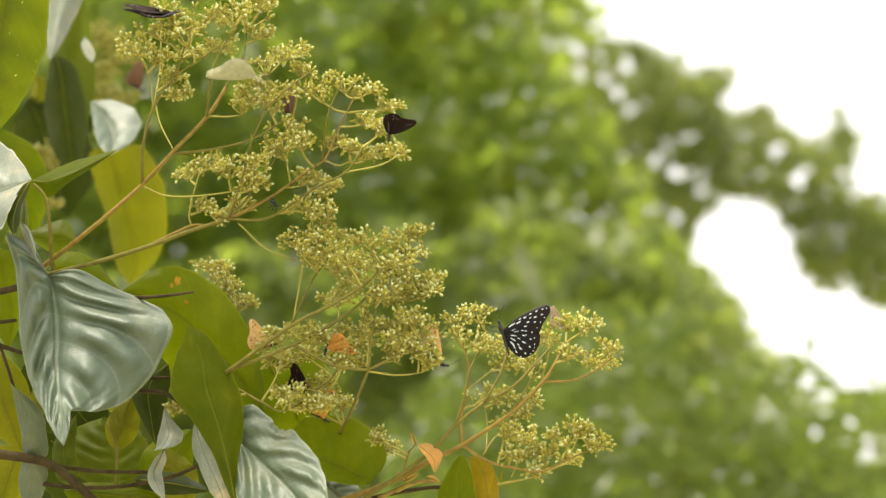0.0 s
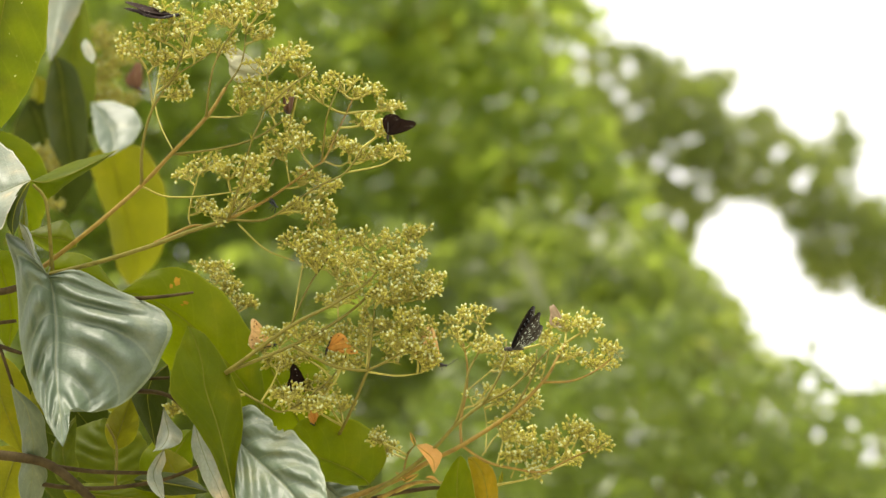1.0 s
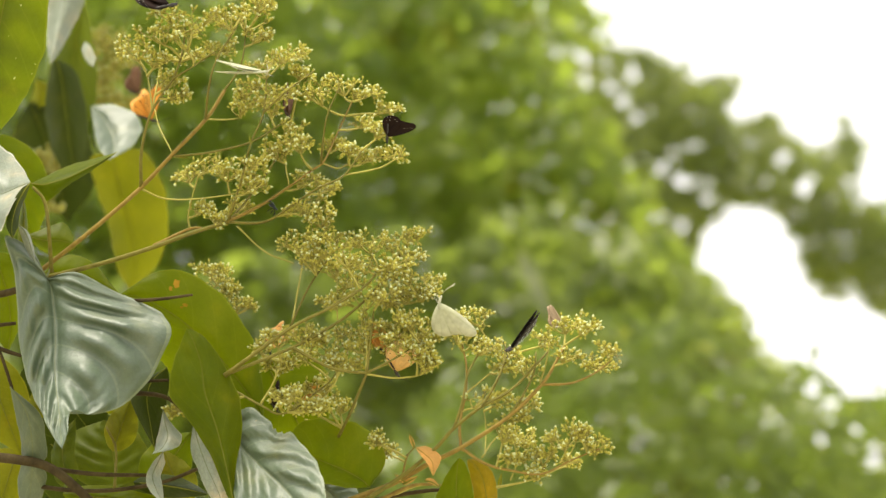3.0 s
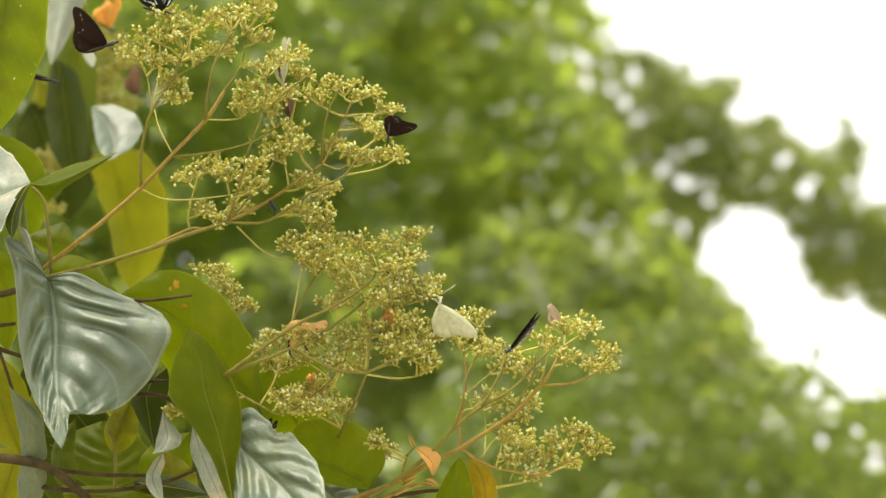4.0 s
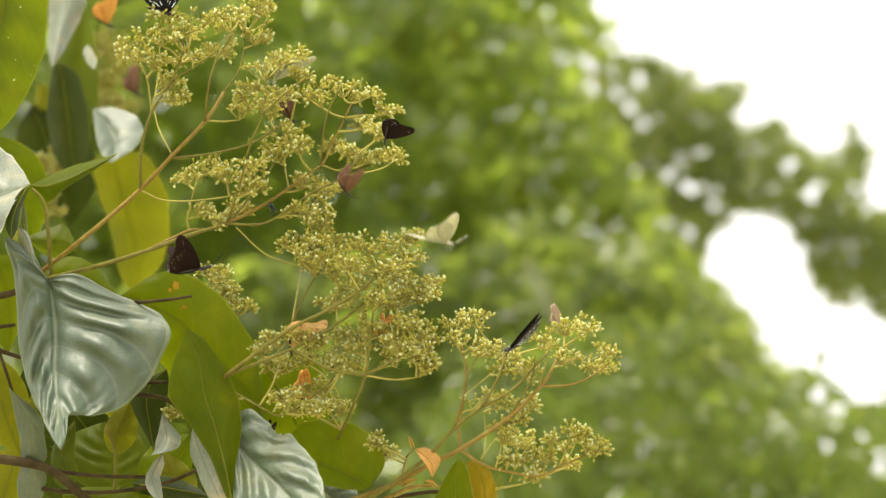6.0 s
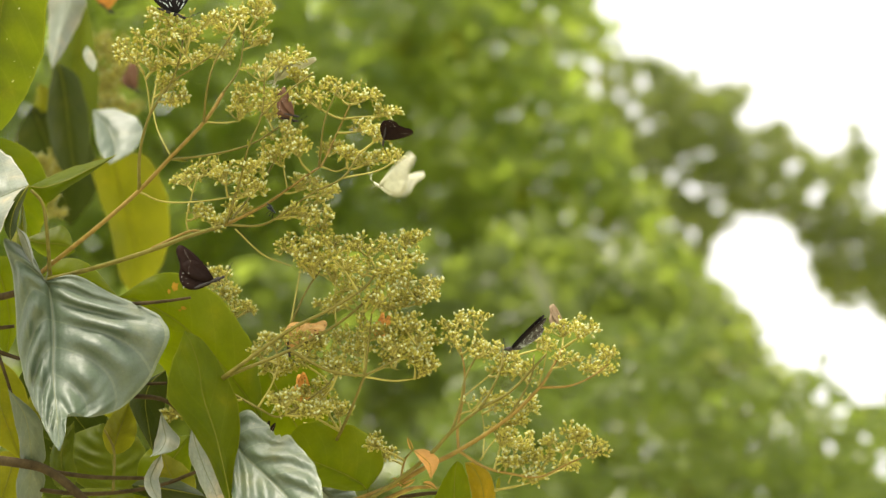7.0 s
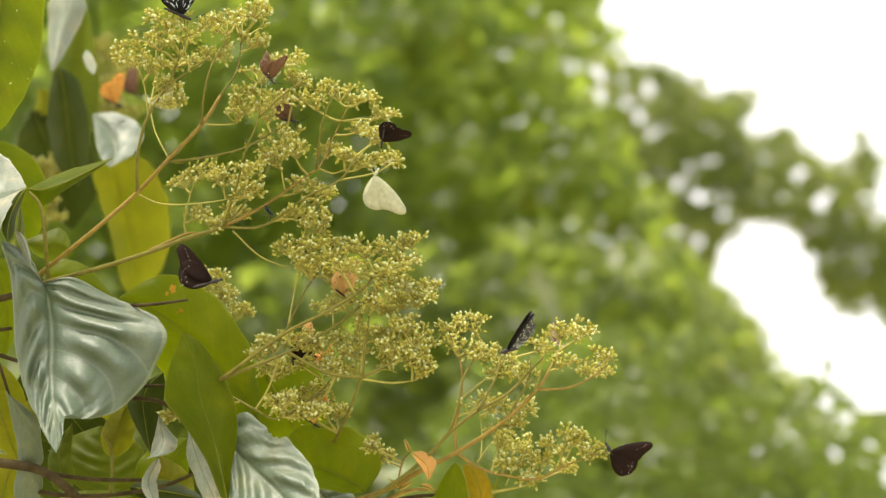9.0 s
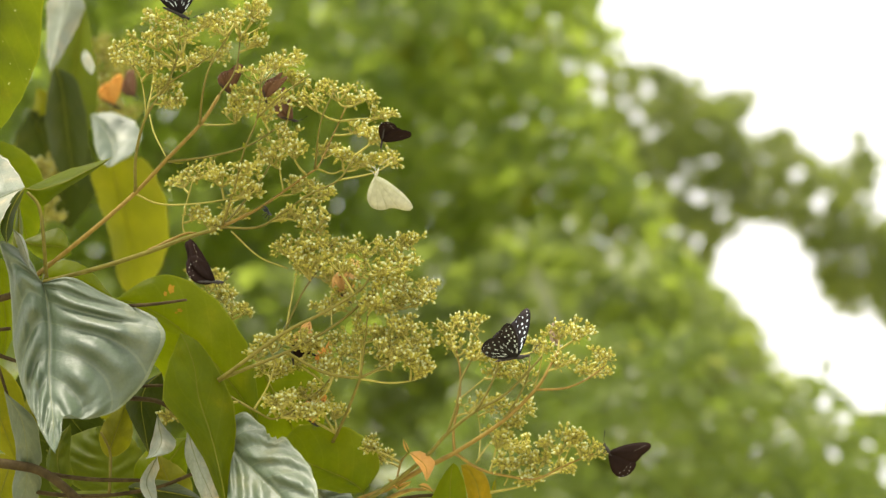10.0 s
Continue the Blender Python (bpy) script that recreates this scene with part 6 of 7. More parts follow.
fly("tiger", 0.040, "black butterfly with pale blue spots", [
    (0, 4.63, -6.52, -4, 95, 180, 3), (0.2, 4.63, -6.57, -4, 92, 184, 3), (0.4, 4.98, -7.02, -4, 76, 214, 10), (0.45, 5.05, -7.1, -4, 76, 218, 30),
    (0.5, 5.47, -7.11, -4, 76, 224, 48), (0.55, 5.47, -7.5, -4, 45, 248, 40), (0.6, 5.26, -7.9, -4, 22, 284, 38), (0.8, 5.27, -7.78, -4, 24, 280, 40), (1, 5.42, -7.76, -4, 46, 244, 4),
    (1.2, 5.45, -7.6, -4, 42, 268, 36), (1.3, 5.38, -7.55, -4, 42, 277, 56), (1.4, 5.36, -7.5, -4, 40, 279, 60), (1.5, 5.3, -7.5, -4, 40, 280, 46), (1.6, 5.25, -7.49, -4, 34, 262, 10),
    (1.8, 5.38, -7.55, -4, 43, 258, 1), (2.7, 5.42, -7.49, -4, 41, 260, 1), (3.8, 5.41, -7.56, -4, 42, 261, 1), (4.5, 5.42, -7.48, -4, 43, 261, 1),
    (5.5, 5.39, -7.47, -4, 45, 260, 1), (7, 5.63, -7.35, -4, 55, 253, 1), (7.5, 5.72, -7.36, -4, 58, 252, 1), (8, 5.69, -7.42, -4, 55, 253, 1),
    (9, 5.51, -7.36, -4, 43, 252, 1), (9.4, 5.55, -7.32, -4, 34, 244, 1), (9.6, 5.71, -7.41, -4, 16, 262, 5), (9.7, 6.08, -7.51, -4, -14, 278, 14),
    (9.8, 6.4, -7.72, -4, -6, 318, 20), (9.9, 6.42, -7.81, -4.0, -22, 332, 30), (10, 6.39, -7.87, -4.0, -34, 338, 38)])

fly("dusky", 0.0225, "dark brown butterfly with white dots clinging to a flower head", [
    (0, -4.23, 8.95, -4.0, 66, 14, 1), (2.5, -4.25, 9.00, -4.0, 70, 16, 1), (4.5, -4.10, 9.10, -4.0, 72, 18, 1), (5.5, -4.27, 8.98, -4.0, 74, 24, 1),
    (7.5, -4.34, 9.00, -4.0, 76, 24, 1), (10, -4.15, 9.01, -4.0, 77, 24, 1)])

fly("crow", 0.037, "dark brown butterfly with white dots, flying to a lower flower head", [
    (0, -21.18, 18.48, -3.0, -82, 70, 2), (1, -21.13, 18.34, -3.0, -77, 72, 3), (2.7, -21.22, 18.34, -3.0, -74, 74, 3), (3, -21.36, 19.34, -3, -60, 60, 10),
    (3.1, -22.14, 19.12, -3, -50, 55, 12), (3.17, -22.65, 18.97, -3, -43, 52, 68), (3.23, -23.16, 18.82, -3, -37, 48, 12), (3.3, -23.68, 18.68, -3, -30, 45, 68),
    (3.37, -24.2, 18.53, -3, -23, 42, 12), (3.4, -24.45, 18.46, -3, -20, 40, 50), (3.43, -24.63, 18.21, -3, -17, 38, 68), (3.5, -24.98, 17.74, -3, -12, 35, 12),
    (3.57, -25.34, 17.26, -3, -7, 32, 68), (3.63, -25.69, 16.78, -3, -2, 28, 12), (3.8, -26.57, 15.58, -3, 10, 20, 30), (3.9, -25.99, 15.37, -3, -20, 10, 10),
    (4, -26.21, 16.25, -3, -40, 0, 10), (4.05, -26.21, 14.82, -3, -40, 42, 43), (4.1, -26.21, 13.39, -3, -40, 85, 76), (4.2, -28.86, 10.74, -3, -30, 85, 70),
    (4.3, -27.31, 4.99, -3, -50, 85, 50), (4.4, -24.05, 1.01, -3.0, -58, 62, 66), (4.5, -24.09, -0.09, -3.0, -82, 62, 66), (4.6, -23.53, -0.73, -3, -30, 40, 20),
    (4.7, -23.16, 0.4, -3, 5, 85, 15), (4.8, -22.4, -0.56, -3, -60, 30, 20), (4.9, -23.72, -0.24, -3, -30, 40, 40), (5, -23.71, 0.22, -3, 10, 50, 50),
    (5.1, -23.28, 0.65, -3, 10, 60, 50), (5.2, -21.51, 1.53, -3, -60, 40, 30), (5.25, -22.29, 1.08, -3, -20, 50, 50), (5.3, -23.07, 0.63, -3, 20, 60, 70),
    (5.5, -21.31, 0.16, -3, -50, 10, 12), (5.6, -20.86, 0.39, -3, -60, 10, 20), (5.7, -20.19, -0.49, -3, -20, 60, 70), (6.1, -18.61, -1.34, -3, -40, 10, 30),
    (6.4, -17.83, -2.03, -3, -46, 20, 2), (6.8, -17.71, -2.04, -3, -46, 24, 2), (8.9, -17.67, -2.01, -3, -44, 26, 2), (9.2, -17.53, -1.97, -3, -34, 48, 2),
    (10, -17.34, -1.99, -3, -32, 52, 2)])

fly("crow", 0.038, "dark brown butterfly with white dots, flying past the leaves", [
    (0, -43.75, 14.88, 6.0, 0, 20, 20), (3.2, -43.65, 15.13, 6.0, 0, 20, 20), (3.3, -42.11, 13.27, 6.0, 0, 20, 12), (3.37, -41.07, 12.03, 6.0, 0, 20, 68),
    (3.43, -40.05, 10.81, 6.0, 0, 20, 12), (3.5, -39.01, 9.57, 6.0, 0, 20, 68), (3.57, -37.87, 9.99, 6.0, -4, 24, 12), (3.63, -36.75, 10.39, 6.0, -9, 29, 68),
    (3.7, -35.60, 10.81, 6.0, -13, 33, 12), (3.77, -34.46, 11.23, 6.0, -18, 38, 68), (3.8, -33.90, 11.43, 6.0, -20, 40, 60), (3.9, -31.81, 13.75, 6.0, -30, 30, 50),
    (4, -31.95, 14.08, 6.0, -74, 86, 3), (4.1, -33.43, 12.84, 6.0, -40, 60, 30), (4.4, -39.36, 10.20, 8.0, -40, 60, 60), (4.8, -44.95, 6.99, 8.0, -40, 40, 20),
    (10, -44.52, 7.26, 8.0, -40, 40, 20)])

fly("tiger", 0.038, "black butterfly with pale blue spots, wings held up", [
    (0, -20.23, 26.77, -2.0, 0, 60, 20), (2.8, -20.14, 27.00, -2.0, 0, 60, 20), (2.9, -20.36, 25.89, -2.0, 0, 60, 12), (2.97, -20.51, 25.15, -2.0, 0, 60, 68),
    (3.03, -20.65, 24.41, -2.0, 0, 60, 12), (3.1, -20.80, 23.67, -2.0, 0, 60, 68), (3.17, -20.95, 22.92, -2.0, 0, 60, 12), (3.2, -21.02, 22.56, -2.0, 0, 60, 60),
    (3.23, -21.09, 22.26, -2.0, -2, 58, 68), (3.3, -21.24, 21.69, -2.0, -5, 55, 12), (3.37, -21.39, 21.11, -2.0, -8, 52, 68), (3.43, -21.53, 20.53, -2.0, -12, 48, 12),
    (3.5, -21.68, 19.96, -2.0, -15, 45, 68), (3.57, -21.83, 19.38, -2.0, -18, 42, 12), (3.6, -21.90, 19.09, -2.0, -20, 40, 40), (3.8, -21.98, 18.92, -2.0, -15, 30, 14),
    (4.5, -21.96, 18.99, -2.0, -15, 30, 14), (5.5, -21.87, 18.92, -2.0, -12, 30, 14), (7, -20.86, 18.95, -2.0, -10, 40, 14), (10, -20.19, 19.12, -2.0, -8, 45, 14)])

fly("white", 0.036, "plain cream-white butterfly, leaving the top panicle", [
    (0, -14.60, 13.38, -5.0, -88, 126, 1), (0.03, -14.60, 13.38, -5.0, -84, 100, 8), (0.07, -14.69, 13.51, -5.0, -76, 60, 20), (0.1, -15.09, 13.29, -5, -68, 20, 30),
    (0.2, -15.09, 13.2, -5, -60, 20, 35), (0.3, -15.09, 14.16, -5, -70, 20, 10), (0.4, -15.09, 14.21, 2, -40, 50, 4), (0.5, -15.24, 13.99, 4, 24, 74, 1),
    (0.55, -15, 14.18, 4, -13, 52, 2), (0.6, -14.77, 14.36, 4, -50, 30, 2), (0.7, -14.58, 14.65, 4, -58, 20, 2), (1, -14.57, 14.43, 3, -56, 20, 1),
    (1.1, -14.57, 14.45, 3, -60, 30, 1), (1.2, -14.05, 13.95, -3, -84, 76, 1), (1.4, -13.98, 13.87, -4, -88, 86, 0), (2.7, -13.94, 13.94, -4, -88, 87, 0),
    (3.4, -13.68, 14.32, -5, -60, 60, 20), (3.8, -13.44, 15.87, -5, -20, 30, 40), (3.9, -13.75, 16.31, -5, -10, 30, 50), (4, -12.97, 13.78, 5, 6, 70, 2),
    (4.2, -12.97, 14.64, 5, 20, 60, 4), (4.5, -13.61, 14.22, 5, 62, 70, 0), (7.2, -13.44, 14.26, 5, 62, 70, 0), (7.3, -11.8, 14, 0, 0, 40, 30),
    (7.4, -11.74, 13.94, -4, 10, 60, 60), (7.5, -11.3, 15.13, -4, 56, 36, 32), (7.6, -10.15, 19.23, -4, 20, 30, 60), (7.8, -9.18, 23.85, -4, 20, 30, 30),
    (10, -7.55, 28.89, -4, 20, 30, 30)])

fly("white", 0.034, "plain cream-white butterfly, fluttering down past the stalks", [
    (0, -17.86, 22.08, 4.0, 20, 40, 12), (0.07, -18.16, 20.38, 4.0, 20, 40, 68), (0.1, -18.31, 19.55, 4.0, 20, 40, 60), (0.13, -18.51, 16.97, 4.0, 0, 40, 12),
    (0.2, -18.91, 11.74, 4.0, -40, 40, 68), (0.27, -20.82, 7.28, 4.0, -40, 33, 12), (0.3, -21.76, 5.09, 4.0, -40, 30, 60), (0.33, -22.64, 4.09, 4.7, -40, 30, 68),
    (0.4, -24.44, 2.04, 6.0, -40, 30, 12), (0.45, -25.80, 0.50, 7.0, -40, 30, 40), (0.47, -26.27, 0.09, 7.5, -40, 30, 68), (0.53, -28.15, -1.55, 9.4, -40, 30, 12),
    (0.6, -30.02, -3.19, 11.2, -40, 30, 68), (0.67, -31.95, -4.88, 13.1, -40, 30, 12), (0.7, -32.92, -5.72, 14.0, -40, 30, 40), (0.73, -33.93, -5.94, 14.2, -40, 30, 68),
    (0.8, -35.91, -6.37, 14.7, -40, 30, 12), (0.87, -37.92, -6.81, 15.1, -40, 30, 68), (1, -41.94, -7.68, 16.0, -40, 30, 20), (10, -45.26, -8.98, 16.0, -40, 30, 20)])

fly("white", 0.036, "plain cream-white butterfly, resting below a flower head", [
    (0, 24.08, -26.42, -4, 0, 60, 30), (1.2, 24.12, -26.34, -4, 0, 60, 30), (1.3, 22.74, -22.79, -4, 3, 60, 12), (1.37, 21.82, -20.42, -4, 6, 60, 68),
    (1.43, 20.9, -18.08, -4, 8, 60, 12), (1.5, 20.35, -16.8, -4, 12, 58, 3), (1.57, 20.1, -11.6, -4, 40, 60, 50), (1.6, 19.98, -9.38, -4, 62, 76, 36),
    (1.63, 18.72, -7.64, -4, 10, 60, 68), (1.7, 16.27, -4.87, -4, 30, 40, 12), (1.8, 11.73, -3.85, -4, 20, 30, 60), (1.9, 5.39, -1.1, -4, 0, 70, 40),
    (2, 4.11, -0.74, -4, 40, 80, 58), (2.1, 3.67, -3.29, -4, 0, 60, 66), (2.2, 3.19, -4.83, -4, -40, 30, 30), (2.3, 0.77, -5.7, -4, -10, 60, 20),
    (2.33, 0.34, -4.16, -4, 30, 90, 14), (2.37, 0.34, -4.07, -4, 80, 140, 8), (2.42, -0.23, -4.07, -4, 130, 190, 2), (2.7, -0.22, -4.01, -4, 130, 192, 1),
    (3.8, -0.14, -4.08, -4, 130, 194, 1), (5, 0.02, -4.02, -4, 128, 192, 1), (5.3, 0.17, -3.79, -2, 116, 192, 4), (5.5, 0.22, -3.67, 4, 104, 190, 6),
    (5.7, 0.23, -3.61, 4, 92, 170, 12), (5.78, 0.21, -4.09, 0, 50, 110, 30), (5.85, 0, -2.94, -2, 20, 75, 50), (5.87, 1.31, -2.07, -1.3, -24, 41, 68),
    (5.93, 0.88, -0.61, -2.7, -22, 40, 12), (6, 0.44, 0.86, -4, -20, 40, 68), (6.07, 0.08, 1.38, -4, -15, 40, 12), (6.13, -0.29, 1.9, -4, -10, 40, 68),
    (6.2, -0.65, 2.42, -4, -5, 40, 12), (6.27, -1.01, 2.94, -4, 0, 40, 68), (6.33, -1.37, 3.46, -4, 5, 40, 12), (6.4, -1.73, 3.98, -4, 10, 40, 68),
    (6.47, -1.99, 4.24, -4, 10, 38, 12), (6.53, -2.24, 4.51, -4, 10, 37, 68), (6.6, -2.49, 4.77, -4, 10, 35, 12), (6.67, -2.74, 5.03, -4, 10, 33, 68),
    (6.8, -3.25, 5.55, -4, 10, 30, 62), (6.9, -3.9, 5.34, -4, -30, 30, 50), (6.95, -4.29, 5.35, -4, 15, 85, 35), (7, -4.69, 5.35, -4, 60, 140, 20),
    (7.05, -4.29, 5.79, -4, 105, 165, 20), (7.1, -4.65, 5.85, -4, 150, 190, 20), (7.2, -5, 6.11, -4, 158, 190, 6), (7.5, -5.05, 6.15, -4, 158, 190, 2),
    (8.5, -4.97, 6.23, -4.0, 150, 188, 2), (9.2, -4.78, 6.34, -4.0, 138, 188, 2), (10, -4.63, 6.28, -4.0, 132, 188, 2)])

fly("white", 0.032, "plain cream-white butterfly, crossing below the flowers", [
    (0, 8.91, -28.13, 2.0, 0, 40, 30), (1.8, 8.95, -27.96, 2.0, 0, 40, 30), (1.9, 7.44, -25.53, 2.0, -10, 40, 12), (1.97, 6.42, -23.89, 2.0, -17, 40, 68),
    (2.03, 5.43, -22.29, 2.0, -23, 40, 12), (2.1, 4.42, -20.66, 2.0, -30, 40, 68), (2.17, 2.90, -18.22, 2.0, -37, 33, 12), (2.2, 2.15, -17.02, 2.0, -40, 30, 60),
    (2.23, 1.19, -15.90, 2.0, -47, 27, 68), (2.3, -0.66, -13.74, 2.0, -60, 20, 55), (2.4, -3.38, -13.91, 2.0, -50, 20, 55), (2.5, -9.84, -11.64, 12.0, -20, 80, 4),
    (2.65, -12.62, -10.30, 14.0, -20, 80, 4), (3, -19.54, -8.45, 16.0, -30, 70, 4), (10, -19.01, -8.01, 16.0, -30, 70, 4)])

fly("white", 0.022, "plain cream-white butterfly, small and restless by the top panicle", [
    (0, -43.66, 0.99, 10.0, 0, 60, 20), (8.2, -43.35, 1.50, 10.0, 0, 60, 20), (8.25, -40.18, 2.45, 9.5, 0, 60, 12), (8.32, -35.95, 3.71, 8.8, 0, 60, 68),
    (8.38, -31.81, 4.95, 8.2, 0, 60, 12), (8.4, -30.75, 5.27, 8.0, 0, 60, 60), (8.45, -27.33, 5.83, 7.0, 5, 58, 68), (8.52, -22.80, 6.59, 5.7, 12, 54, 12),
    (8.58, -18.33, 7.32, 4.3, 18, 51, 68), (8.6, -17.27, 7.50, 4.0, 20, 50, 60), (8.65, -18.32, 8.12, 4.0, 7, 50, 12), (8.72, -19.74, 8.95, 4.0, -11, 50, 68),
    (8.75, -20.44, 9.36, 4.0, -20, 50, 60), (8.78, -20.95, 9.79, 4.0, -20, 50, 12), (8.85, -21.95, 10.61, 4.0, -20, 50, 68), (8.9, -22.70, 11.23, 4.0, -20, 50, 40),
    (8.92, -22.64, 11.33, 3.9, -19, 50, 12), (8.98, -22.39, 11.74, 3.7, -14, 50, 68), (9.05, -22.16, 12.14, 3.5, -10, 50, 12), (9.12, -21.92, 12.54, 3.3, -6, 50, 68),
    (9.18, -21.68, 12.94, 3.1, -1, 50, 12), (9.2, -21.63, 13.04, 3.0, 0, 50, 50), (9.25, -21.60, 13.34, 2.8, 3, 48, 68), (9.32, -21.57, 13.74, 2.6, 8, 46, 12),
    (9.38, -21.54, 14.14, 2.4, 12, 44, 68), (9.45, -21.51, 14.54, 2.2, 17, 42, 12), (9.5, -21.49, 14.83, 2.0, 20, 40, 60), (9.52, -21.37, 15.17, 2.0, 20, 40, 68),
    (9.58, -20.90, 16.54, 2.0, 20, 40, 12), (9.65, -20.44, 17.90, 2.0, 20, 40, 68), (9.7, -20.10, 18.90, 2.0, 20, 40, 60), (9.72, -20.07, 19.23, 2.0, 20, 40, 12),
    (9.78, -19.96, 20.54, 2.0, 20, 40, 68), (9.85, -19.85, 21.86, 2.0, 20, 40, 12), (9.92, -19.73, 23.17, 2.0, 20, 40, 68), (10, -19.60, 24.78, 2.0, 20, 40, 40)])

fly("white", 0.028, "plain cream-white butterfly sitting low on a leaf behind the stalks", [
    (0, -40.43, 12.91, 80.0, 0, 12, 4), (2.5, -40.60, 13.12, 80.0, 4, 12, 4),
    (4.5, -41.28, 13.47, 80.0, 0, 60, 4), (5.1, -41.31, 13.61, 80.0, 0, 60, 4),
    (5.4, -43.94, 12.85, 80.0, 10, 40, 60), (5.7, -45.99, 13.60, 70.0, -20, 40, 30), (6.1, -49.51, 14.87, 60.0, -20, 40, 60), (10, -51.08, 15.34, 60.0, -20, 40, 30)])

fly("yellow", 0.03, "small yellow butterfly crossing the open air", [
    (0, 43.48, 0.94, -2.0, 0, 60, 20), (6.7, 43.71, 1.37, -2.0, 0, 60, 20), (6.75, 42.47, 0.48, -2.0, 0, 60, 12), (6.82, 40.80, -0.71, -2.0, 0, 60, 68),
    (6.88, 39.16, -1.88, -2.0, 0, 60, 12), (6.95, 37.49, -3.06, -2.0, 0, 60, 68), (7.02, 35.19, -4.97, -2.0, -31, 64, 12), (7.08, 32.88, -6.88, -2.0, -63, 69, 68),
    (7.1, 32.33, -7.34, -2.0, -70, 70, 60), (7.15, 29.12, -11.08, -2.0, -50, 65, 12), (7.2, 25.91, -14.83, -2.0, -30, 60, 40), (7.22, 25.31, -15.72, -2.0, -30, 60, 68),
    (7.28, 22.92, -19.22, -2.0, -30, 60, 12), (7.35, 20.57, -22.67, -2.0, -30, 60, 68), (7.42, 19.37, -24.11, -2.0, -22, 60, 12), (7.48, 18.18, -25.54, -2.0, -14, 60, 68),
    (7.6, 16.12, -28.02, -2.0, 0, 60, 30), (10, 16.43, -27.83, -2.0, 0, 60, 30)])

fly("crow", 0.023, "dark brown butterfly with white dots, half hidden among the flowers", [
    (0, -10.86, -11.32, 2, -30, 20, 4), (1.9, -10.95, -11.32, 2, -30, 20, 4), (2.1, -11.26, -9.74, -2, 30, 30, 40), (2.2, -11.35, -9.91, -2, 40, 30, 30),
    (2.4, -11.34, -9.32, -2, 25, 25, 12), (2.5, -11.33, -9.62, -2, 30, 25, 10), (2.9, -12.95, -11.64, 4.0, 20, 50, 20), (3.3, -14.61, -16.06, 8.0, 20, 60, 6),
    (7.5, -14.73, -16.05, 8.0, 20, 60, 6), (7.8, -12.80, -12.32, 4.0, 30, 50, 30), (8.1, -11.57, -8.27, 1, 60, 40, 20), (8.4, -11.62, -8.21, 1, 62, 34, 3),
    (10, -11.45, -8.09, 1, 62, 34, 3)])

fly("brown", 0.023, "dull brown butterfly moving between the flower heads", [
    (0, -23.30, -8.62, 14.0, 0, 60, 4), (4.9, -23.12, -8.20, 14.0, 0, 60, 4), (5.2, -15.77, -5.12, 6.0, 20, 60, 40), (5.4, -11.83, -4.06, -2.0, -10, 60, 20),
    (5.5, -11.71, -3.98, -2.0, -20, 40, 12), (5.6, -9.73, -0.94, -4.0, 20, 40, 50), (5.7, -6.64, 1.94, -4.0, 40, 40, 50), (5.75, -6.76, 2.45, -4.0, 37, 40, 12),
    (5.82, -6.94, 3.13, -4.0, 33, 40, 68), (5.88, -7.11, 3.81, -4.0, 29, 40, 12), (5.95, -7.28, 4.49, -4.0, 25, 40, 68), (6.02, -7.45, 5.18, -4.0, 21, 40, 12),
    (6.08, -7.62, 5.86, -4.0, 17, 40, 68), (6.15, -7.79, 6.54, -4.0, 13, 40, 12), (6.2, -7.92, 7.05, -4.0, 10, 40, 60), (6.22, -8.03, 7.15, -4.0, 10, 40, 68),
    (6.28, -8.43, 7.54, -4.0, 8, 40, 12), (6.35, -8.84, 7.92, -4.0, 7, 40, 68), (6.42, -9.25, 8.31, -4.0, 6, 40, 12), (6.48, -9.65, 8.70, -4.0, 4, 40, 68),
    (6.55, -10.06, 9.08, -4.0, 3, 40, 12), (6.62, -10.47, 9.47, -4.0, 2, 40, 68), (6.7, -10.97, 9.96, -4.0, 0, 40, 60), (6.9, -11.81, 11.57, -3.0, -20, 40, 30),
    (7, -11.51, 10.97, -2.0, -25, 50, 6), (8.1, -11.57, 10.93, -2.0, -25, 55, 6), (8.3, -11.40, 13.39, -3.0, 10, 40, 40), (8.9, -12.79, 14.39, -3.0, 10, 40, 40),
    (9.2, -13.36, 12.57, -3.0, 38, 60, 6), (10, -13.35, 12.46, -3.0, 40, 60, 6)])

fly("brown", 0.026, "dull brown butterfly perched upright on the panicle", [
    (0, -12.42, 10.73, 3.0, 6, 72, 5), (4.5, -12.29, 10.98, 3.0, 4, 74, 5), (5.5, -12.19, 10.90, 3.0, 2, 70, 5), (7.2, -11.98, 10.92, 3.0, -18, 40, 5),
    (10, -11.66, 11.11, 3.0, -18, 45, 5)])

fly("brown", 0.03, "dull brown butterfly showing above the panicle", [
    (0, -33.58, 17.69, 78.0, 0, 30, 8), (2.5, -33.74, 17.65, 78.0, -4, 34, 8), (5.5, -34.07, 17.87, 78.0, -6, 36, 8), (7.5, -34.36, 18.74, 78.0, -6, 40, 8),
    (10, -34.40, 18.25, 78.0, -6, 40, 8)])

